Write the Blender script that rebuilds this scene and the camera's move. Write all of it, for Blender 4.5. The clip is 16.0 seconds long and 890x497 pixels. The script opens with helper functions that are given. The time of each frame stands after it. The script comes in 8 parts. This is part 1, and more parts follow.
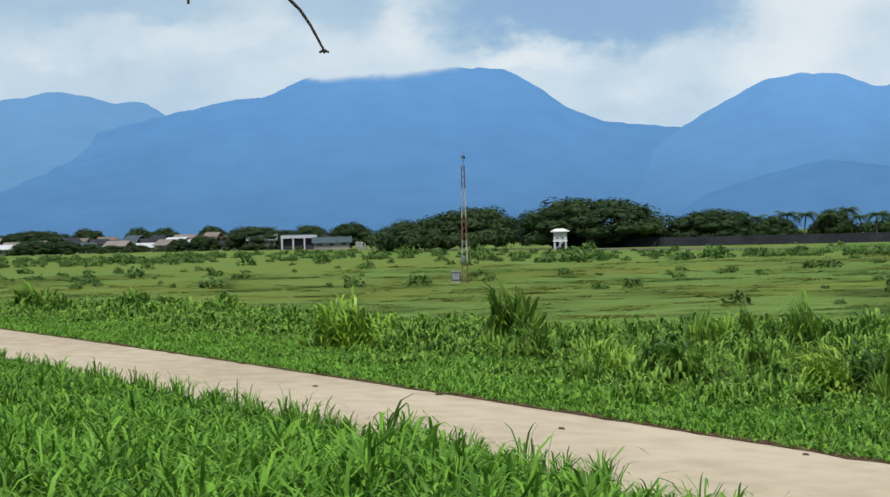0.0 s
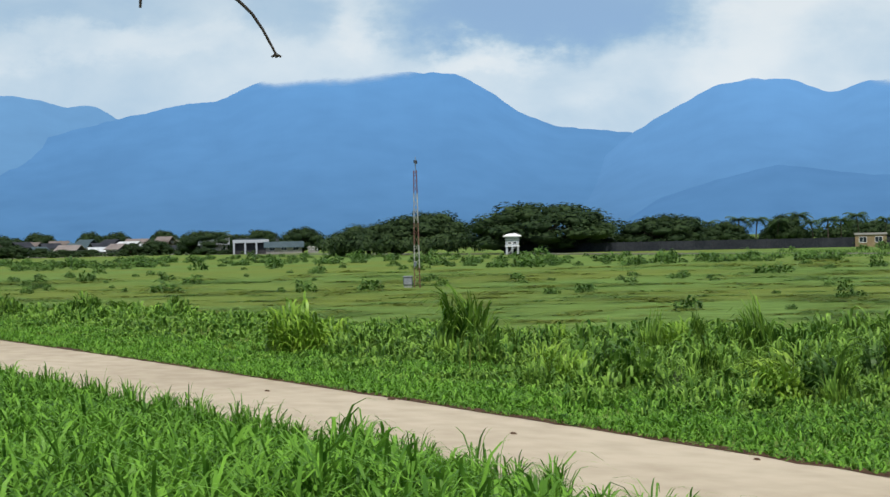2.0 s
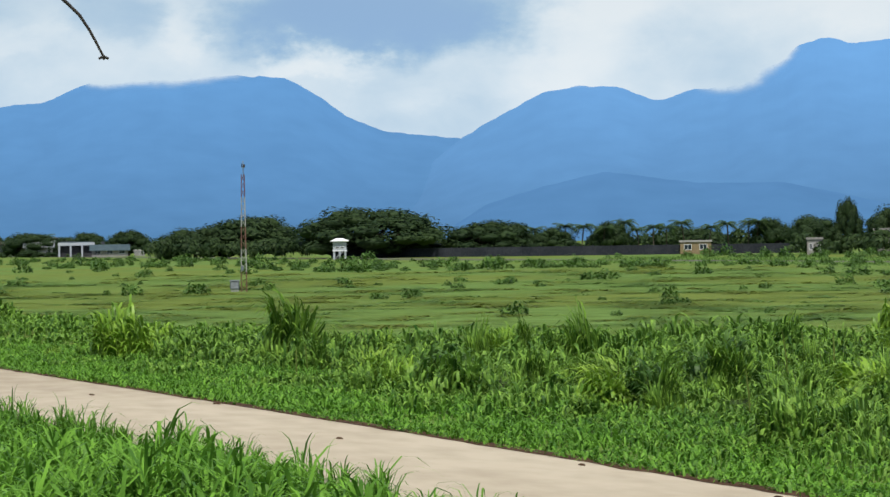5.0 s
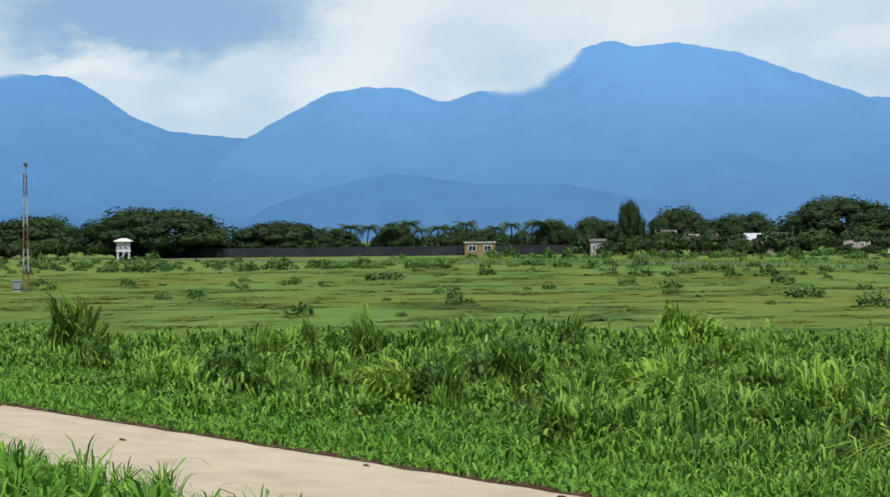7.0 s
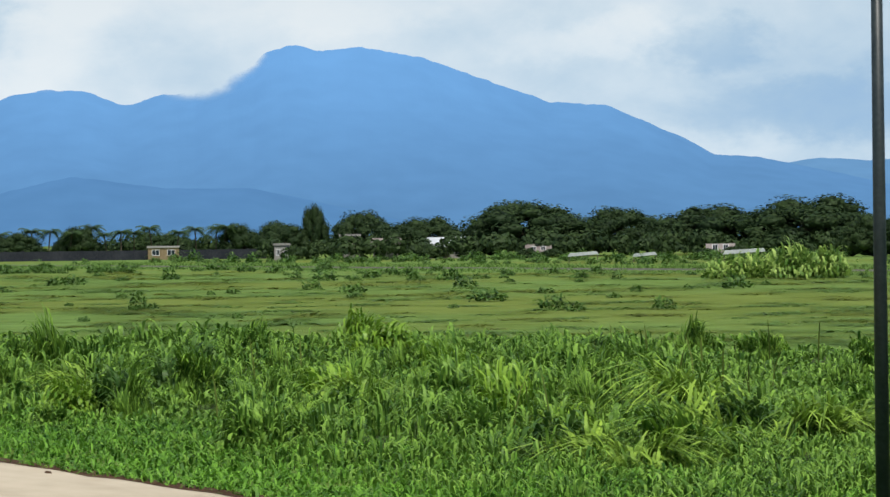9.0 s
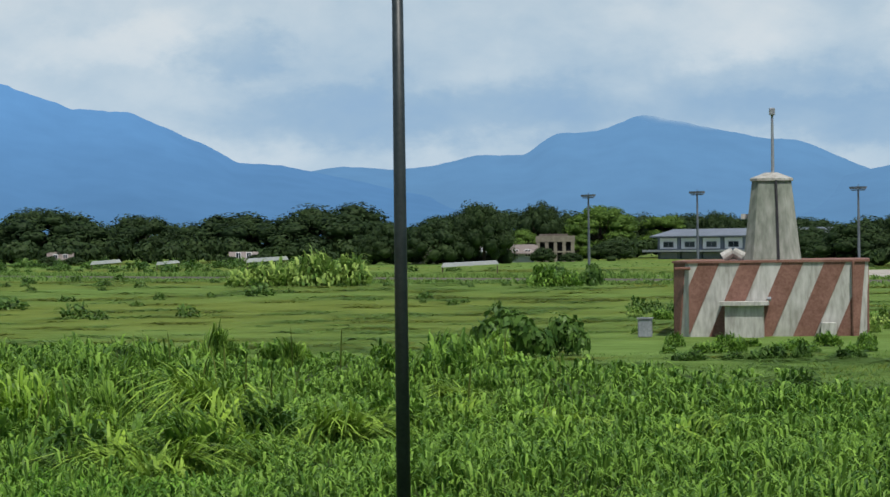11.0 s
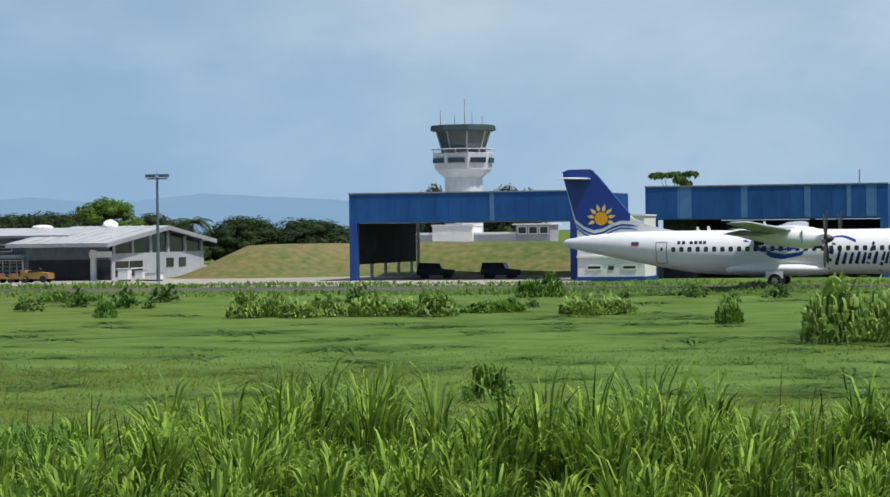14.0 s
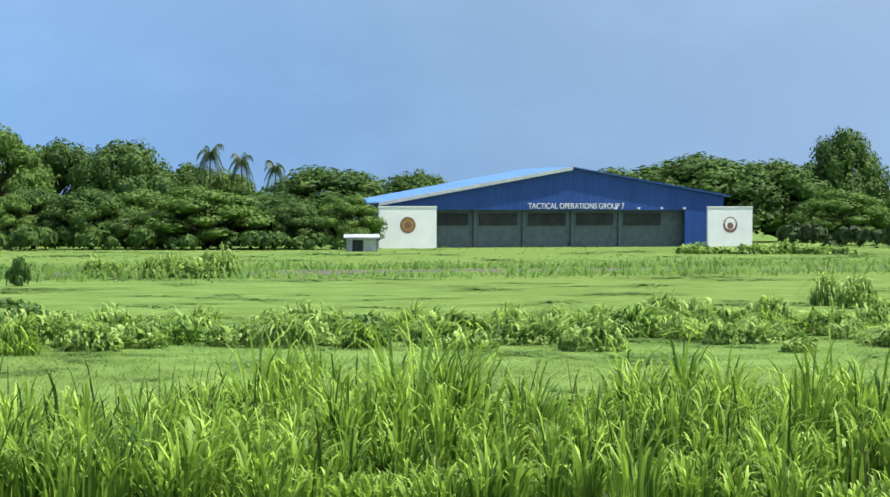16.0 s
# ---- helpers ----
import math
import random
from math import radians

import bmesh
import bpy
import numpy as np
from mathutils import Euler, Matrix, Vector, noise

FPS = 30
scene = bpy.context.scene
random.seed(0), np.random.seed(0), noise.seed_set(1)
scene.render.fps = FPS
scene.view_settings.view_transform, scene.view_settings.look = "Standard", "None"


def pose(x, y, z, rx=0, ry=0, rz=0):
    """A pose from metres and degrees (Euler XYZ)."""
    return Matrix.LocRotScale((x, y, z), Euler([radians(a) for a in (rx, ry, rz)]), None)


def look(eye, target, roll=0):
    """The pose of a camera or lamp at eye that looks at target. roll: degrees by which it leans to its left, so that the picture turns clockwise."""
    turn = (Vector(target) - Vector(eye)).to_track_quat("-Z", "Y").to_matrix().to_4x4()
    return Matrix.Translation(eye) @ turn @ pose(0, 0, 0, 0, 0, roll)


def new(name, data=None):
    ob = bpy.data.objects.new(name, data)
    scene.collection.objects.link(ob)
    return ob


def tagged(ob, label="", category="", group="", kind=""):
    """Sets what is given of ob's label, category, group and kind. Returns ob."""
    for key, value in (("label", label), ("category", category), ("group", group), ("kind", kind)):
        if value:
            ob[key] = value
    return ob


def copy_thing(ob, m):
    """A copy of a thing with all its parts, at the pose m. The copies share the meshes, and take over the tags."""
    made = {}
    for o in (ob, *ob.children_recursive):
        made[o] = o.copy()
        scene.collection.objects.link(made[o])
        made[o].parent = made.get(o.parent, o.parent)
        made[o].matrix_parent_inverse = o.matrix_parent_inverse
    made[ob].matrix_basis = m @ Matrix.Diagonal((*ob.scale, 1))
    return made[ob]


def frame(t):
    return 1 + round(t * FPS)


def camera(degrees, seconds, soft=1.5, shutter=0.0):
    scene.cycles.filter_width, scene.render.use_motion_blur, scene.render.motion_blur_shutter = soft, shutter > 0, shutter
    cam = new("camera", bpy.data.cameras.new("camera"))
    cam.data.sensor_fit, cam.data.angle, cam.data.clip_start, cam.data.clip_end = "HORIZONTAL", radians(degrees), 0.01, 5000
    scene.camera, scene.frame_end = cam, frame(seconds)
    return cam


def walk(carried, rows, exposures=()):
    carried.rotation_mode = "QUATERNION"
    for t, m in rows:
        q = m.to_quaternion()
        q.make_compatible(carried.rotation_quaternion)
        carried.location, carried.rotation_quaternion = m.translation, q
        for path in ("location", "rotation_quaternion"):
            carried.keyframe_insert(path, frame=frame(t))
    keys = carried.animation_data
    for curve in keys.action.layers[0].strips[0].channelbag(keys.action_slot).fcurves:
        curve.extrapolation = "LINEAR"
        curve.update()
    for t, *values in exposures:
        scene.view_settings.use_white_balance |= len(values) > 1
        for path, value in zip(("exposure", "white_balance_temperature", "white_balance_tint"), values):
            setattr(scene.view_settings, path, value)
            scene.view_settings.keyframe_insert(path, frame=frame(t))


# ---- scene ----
# The ground's x runs along the runway, y away from the camera, which turns on one spot.
EYE = Vector((0, 0, 4.0))
cam = camera(18.75, 16.0)
# seconds, degrees to the right of y, degrees up, degrees of lean
AIM = [
    (0, -75.500, -0.317, -1.413),
    (0.5, -75.242, -0.293, -1.398),
    (1, -74.987, -0.268, -1.377),
    (1.5, -74.722, -0.252, -1.380),
    (2, -74.481, -0.240, -1.327),
    (2.5, -74.220, -0.227, -1.293),
    (3, -73.786, -0.211, -1.241),
    (3.5, -73.172, -0.201, -1.190),
    (5.8, -69.232, -0.222, -0.793),
    (6, -68.796, -0.227, -0.788),
    (6.5, -67.601, -0.240, -0.762),
    (7, -66.244, -0.253, -0.726),
    (7.5, -64.706, -0.264, -0.659),
    (8, -63.020, -0.274, -0.619),
    (8.2, -62.298, -0.276, -0.624),
    (10.3, -53.905, -0.213, -0.853),
    (10.5, -52.728, -0.214, -0.776),
    (11, -49.426, -0.209, -0.718),
    (11.5, -45.593, -0.222, -0.717),
    (11.8, -43.020, -0.235, -0.749),
    (12, -41.134, -0.246, -0.766),
    (12.5, -35.866, -0.278, -0.781),
    (12.8, -32.308, -0.293, -0.738),
    (13.1, -28.469, -0.314, -0.696),
    (13.4, -24.344, -0.349, -0.696),
    (13.7, -19.488, -0.388, -0.699),
    (14, -14.804, -0.424, -0.666),
    (14.2, -11.506, -0.444, -0.621),
    (14.5, -6.332, -0.472, -0.535),
    (14.7, -2.733, -0.496, -0.478),
    (15, 2.857, -0.545, -0.414),
    (15.2, 6.599, -0.585, -0.380),
    (15.5, 12.171, -0.652, -0.303),
    (15.7, 15.502, -0.695, -0.207),
    (16, 20.980, -0.748, 0.010),
]


def aim(turn, up, lean):
    a, b = radians(turn), radians(up)
    way = Vector((math.sin(a) * math.cos(b), math.cos(a) * math.cos(b), math.sin(b)))
    return look(EYE, EYE + way, lean)


walk(cam, [(t, aim(a, b, c)) for t, a, b, c in AIM], [(0, 0.0), (8, 0.05), (10.5, 0.05), (11.2, -0.2), (12.0, -0.2), (13.0, -0.3), (13.5, -0.25), (14.0, -0.08), (14.5, -0.12), (15.0, 0.0), (15.5, 0.65), (16, 1.0)])


def at(az, y):
    """The ground point at depth y in the direction az."""
    return y * math.tan(radians(az - 75.5)), y


def pol(az, r):
    a = radians(az - 75.5)
    return r * math.sin(a), r * math.cos(a)


# ---- light ----
SUN_EL, SUN_AZ = 62.0, 107.0      # azimuth clockwise from +y
world = bpy.data.worlds.new("sky")
scene.world = world
world.use_nodes = True


def build_sky():
    nt = world.node_tree
    nt.nodes.clear()
    N, L = nt.nodes.new, nt.links.new

    def math_node(op, a, b=None):
        n = N("ShaderNodeMath")
        n.operation = op
        for i, v in enumerate((a, b)):
            if v is None:
                continue
            if isinstance(v, (int, float)):
                n.inputs[i].default_value = v
            else:
                L(v, n.inputs[i])
        return n.outputs[0]

    def ramp(fac, stops, mode="B_SPLINE"):
        n = N("ShaderNodeValToRGB")
        n.color_ramp.interpolation = mode
        e = n.color_ramp.elements
        while len(e) < len(stops):
            e.new(0.5)
        for k, (p, c) in zip(e, stops):
            k.position, k.color = p, (*c, 1)
        L(fac, n.inputs[0])
        return n.outputs[0]

    def mix(f, a, b):
        n = N("ShaderNodeMix")
        n.data_type = "RGBA"
        for s, v in ((n.inputs[0], f), (n.inputs[6], a), (n.inputs[7], b)):
            if isinstance(v, float):
                s.default_value = v
            elif isinstance(v, tuple):
                s.default_value = (*v, 1)
            else:
                L(v, s)
        return n.outputs[2]

    tc = N("ShaderNodeTexCoord")
    sep = N("ShaderNodeSeparateXYZ")
    L(tc.outputs["Generated"], sep.inputs[0])
    az = math_node("ARCTAN2", sep.outputs[0], sep.outputs[1])
    el = math_node("ARCSINE", sep.outputs[2])
    com = N("ShaderNodeCombineXYZ")
    L(az, com.inputs[0])
    L(math_node("MULTIPLY", el, 1.7), com.inputs[1])

    def noise_tex(scale, detail, seed, rough=0.55, dist=0.0):
        n = N("ShaderNodeTexNoise")
        n.noise_dimensions = "4D"
        n.inputs["W"].default_value = seed
        n.inputs["Scale"].default_value = scale
        n.inputs["Detail"].default_value = detail
        n.inputs["Roughness"].default_value = rough
        n.inputs["Distortion"].default_value = dist
        L(com.outputs[0], n.inputs["Vector"])
        return n.outputs["Fac"]

    # clear sky by direction: hazy white over the hills, deep blue to the right
    t = math_node("MULTIPLY_ADD", az, 1 / math.pi)
    t.node.inputs[2].default_value = 0.5          # 0.5 is straight over the runway, 1/180 a degree
    t = math_node("ADD", t, math_node("MULTIPLY", math_node("SUBTRACT", noise_tex(9.0, 6, 2.2, 0.6), 0.5), 0.03))
    clear = ramp(t, [(0.0, (0.26, 0.43, 0.68)), (0.12, (0.26, 0.43, 0.68)), (0.20, (0.40, 0.57, 0.80)), (0.29, (0.30, 0.47, 0.66)), (0.35, (0.275, 0.455, 0.63)),
                     (0.40, (0.30, 0.48, 0.645)), (0.455, (0.36, 0.535, 0.71)), (0.495, (0.20, 0.36, 0.58)), (0.53, (0.135, 0.265, 0.48)), (0.565, (0.13, 0.245, 0.43)), (0.60, (0.115, 0.21, 0.365)),
                     (0.63, (0.135, 0.22, 0.345)), (0.70, (0.19, 0.28, 0.42))])
    waz = math_node("ADD", az, math_node("MULTIPLY", math_node("SUBTRACT", noise_tex(16.0, 6, 1.7, 0.62), 0.5), 0.10))
    wel = math_node("ADD", el, math_node("MULTIPLY", math_node("SUBTRACT", noise_tex(20.0, 6, 5.3, 0.62), 0.5), 0.045))

    def bank(a0, e0, wa, we, amount):
        """A soft-edged opening (negative) or bank (positive) in the clouds."""
        u = math_node("MULTIPLY", math_node("SUBTRACT", waz, radians(a0 - 75.5)), 1 / radians(wa))
        v = math_node("MULTIPLY", math_node("SUBTRACT", wel, radians(e0)), 1 / radians(we))
        d = math_node("ADD", math_node("MULTIPLY", u, u), math_node("MULTIPLY", v, v))
        d = math_node("MULTIPLY", d, d)
        return math_node("MULTIPLY", math_node("EXPONENT", math_node("MULTIPLY", d, -1.0)), amount)

    def grey(*stops):
        return ramp(t, [(0.5 + (a - 75.5) / 180, (v,) * 3) for a, v in stops], "LINEAR")
    # how thick the cloud is, by direction, then its banks and gaps, then the puffs and wisps
    thick = grey((-30, 0.55), (-9, 0.62), (9, 0.80), (19, 0.76), (24, 0.60), (34, 0.62), (40, 0.48), (46, 0.36), (54, 0.25), (60, 0.40), (66, 0.48), (71, 0.36), (76, 0.15), (81, 0.02), (90, -0.2))
    for q in ((-6.5, 4.2, 3.4, 0.45, 0.16), (-7.5, 5.2, 3.0, 0.6, -0.12), (-2.4, 4.9, 1.1, 0.7, -0.22), (-0.6, 4.7, 0.7, 0.6, 0.16), (3.3, 4.75, 3.1, 0.95, -0.66), (2.0, 3.75, 1.3, 0.35, 0.24),
              (4.6, 2.4, 1.6, 0.5, -0.10), (7.6, 4.3, 2.0, 1.6, 0.16), (14.0, 4.9, 3.0, 0.6, 0.16), (21.5, 3.9, 1.6, 0.6, -0.30), (25.0, 2.6, 5.0, 0.7, -0.30), (19.0, 4.2, 2.5, 0.5, 0.16),
              (31.5, 4.3, 2.6, 0.9, 0.16), (33.5, 3.2, 3.0, 0.5, -0.14), (37.0, 4.0, 1.6, 1.2, 0.20), (40.6, 4.2, 2.0, 1.3, 0.34), (36.5, 2.5, 6.0, 0.6, -0.28), (43.0, 3.6, 2.4, 0.9, 0.14),
              (57.0, 4.5, 6.0, 1.0, 0.14), (64.5, 4.0, 5.0, 1.3, 0.05), (71.5, 4.2, 2.2, 1.4, 0.22)):
        thick = math_node("ADD", thick, bank(*q))
    puff = math_node("ADD", math_node("MULTIPLY", math_node("SUBTRACT", noise_tex(13.0, 8, 7.7, 0.52, 0.25), 0.5), 0.85), math_node("MULTIPLY", math_node("SUBTRACT", noise_tex(34.0, 6, 3.1, 0.6, 0.4), 0.5), 0.30))
    thick = math_node("ADD", thick, math_node("MULTIPLY", puff, grey((-20, 1.0), (40, 1.0), (50, 0.55), (70, 0.5), (80, 0.2))))
    shade = ramp(thick, [(0.0, (0.26, 0.43, 0.68)), (0.25, (0.30, 0.485, 0.70)), (0.45, (0.395, 0.56, 0.735)), (0.62, (0.515, 0.66, 0.79)), (0.80, (0.66, 0.77, 0.86)), (1.0, (0.80, 0.86, 0.90))])
    cover = math_node("MULTIPLY", thick, 2.6)
    cover.node.use_clamp = True
    low = mix(cover, clear, shade)
    sky = N("ShaderNodeTexSky")
    sky.sky_type, sky.sun_disc = "NISHITA", False
    sky.sun_elevation, sky.sun_rotation = radians(SUN_EL), radians(SUN_AZ)
    sky.dust_density = 2.5
    hi = N("ShaderNodeVectorMath")
    hi.operation = "SCALE"
    hi.inputs[3].default_value = 0.10
    L(sky.outputs[0], hi.inputs[0])
    up = ramp(el, [(0.10, (0,) * 3), (0.35, (1,) * 3)])
    bg = N("ShaderNodeBackground")
    L(mix(up, low, hi.outputs[0]), bg.inputs[0])
    bg.inputs[1].default_value = 1.0
    out = N("ShaderNodeOutputWorld")
    L(bg.outputs[0], out.inputs[0])


build_sky()
sun = new("sun", bpy.data.lights.new("sun", "SUN"))
sun.data.energy, sun.data.angle, sun.data.color = 4.2, radians(1.0), (1.0, 0.965, 0.90)
sun.matrix_world = look((0, 0, 0), (-math.sin(radians(SUN_AZ)) * math.cos(radians(SUN_EL)), -math.cos(radians(SUN_AZ)) * math.cos(radians(SUN_EL)), -math.sin(radians(SUN_EL))))


# ---- materials ----
def surf(name, c1, c2, scale=1.0, rough=0.6, bump=0.0, metal=0.0, fine=None, vary=0.0, trans=0.0, island=0.0, stretch=(1, 1, 1), spec=0.4, glow=None):
    """A surface of two tones, mottled at two scales. vary: change from object to object; island: from leaf to leaf."""
    m = bpy.data.materials.new(name)
    m.use_nodes = True
    nt = m.node_tree
    N, L = nt.nodes.new, nt.links.new
    b = nt.nodes["Principled BSDF"]
    b.inputs["Roughness"].default_value, b.inputs["Metallic"].default_value = rough, metal
    b.inputs["Specular IOR Level"].default_value = spec
    tc, mp = N("ShaderNodeTexCoord"), N("ShaderNodeMapping")
    mp.inputs["Scale"].default_value = stretch
    L(tc.outputs["Object"], mp.inputs[0])
    facs = []
    for k, s in enumerate((scale, fine or scale * 9)):
        n = N("ShaderNodeTexNoise")
        n.inputs["Scale"].default_value, n.inputs["Detail"].default_value = s, 5 - k
        L(mp.outputs[0], n.inputs["Vector"])
        facs.append(n.outputs["Fac"])
    mid = N("ShaderNodeMath")
    mid.operation = "ADD"
    L(facs[0], mid.inputs[0]), L(facs[1], mid.inputs[1])
    rng = N("ShaderNodeMapRange")
    rng.inputs[1].default_value, rng.inputs[2].default_value = 0.75, 1.25
    L(mid.outputs[0], rng.inputs[0])
    fac = rng.outputs[0]
    for amount, node, sock in ((vary, "ShaderNodeObjectInfo", "Random"), (island, "ShaderNodeNewGeometry", "Random Per Island")):
        if amount:
            src, mx = N(node), N("ShaderNodeMix")
            mx.inputs[0].default_value = amount
            L(fac, mx.inputs[2]), L(src.outputs[sock], mx.inputs[3])
            fac = mx.outputs[0]
    col = N("ShaderNodeMix")
    col.data_type = "RGBA"
    col.inputs[6].default_value, col.inputs[7].default_value = (*c1, 1), (*c2, 1)
    L(fac, col.inputs[0])
    L(col.outputs[2], b.inputs["Base Color"])
    if bump:
        bp = N("ShaderNodeBump")
        bp.inputs["Strength"].default_value, bp.inputs["Distance"].default_value = bump, 0.05
        L(mid.outputs[0], bp.inputs["Height"])
        L(bp.outputs[0], b.inputs["Normal"])
    if glow:
        b.inputs["Emission Color"].default_value, b.inputs["Emission Strength"].default_value = (*glow[:3], 1), glow[3]
    if trans:
        tr, mx = N("ShaderNodeBsdfTranslucent"), N("ShaderNodeMixShader")
        mx.inputs[0].default_value = trans
        L(col.outputs[2], tr.inputs[0])
        L(b.outputs[0], mx.inputs[1]), L(tr.outputs[0], mx.inputs[2])
        L(mx.outputs[0], nt.nodes["Material Output"].inputs[0])
    return m


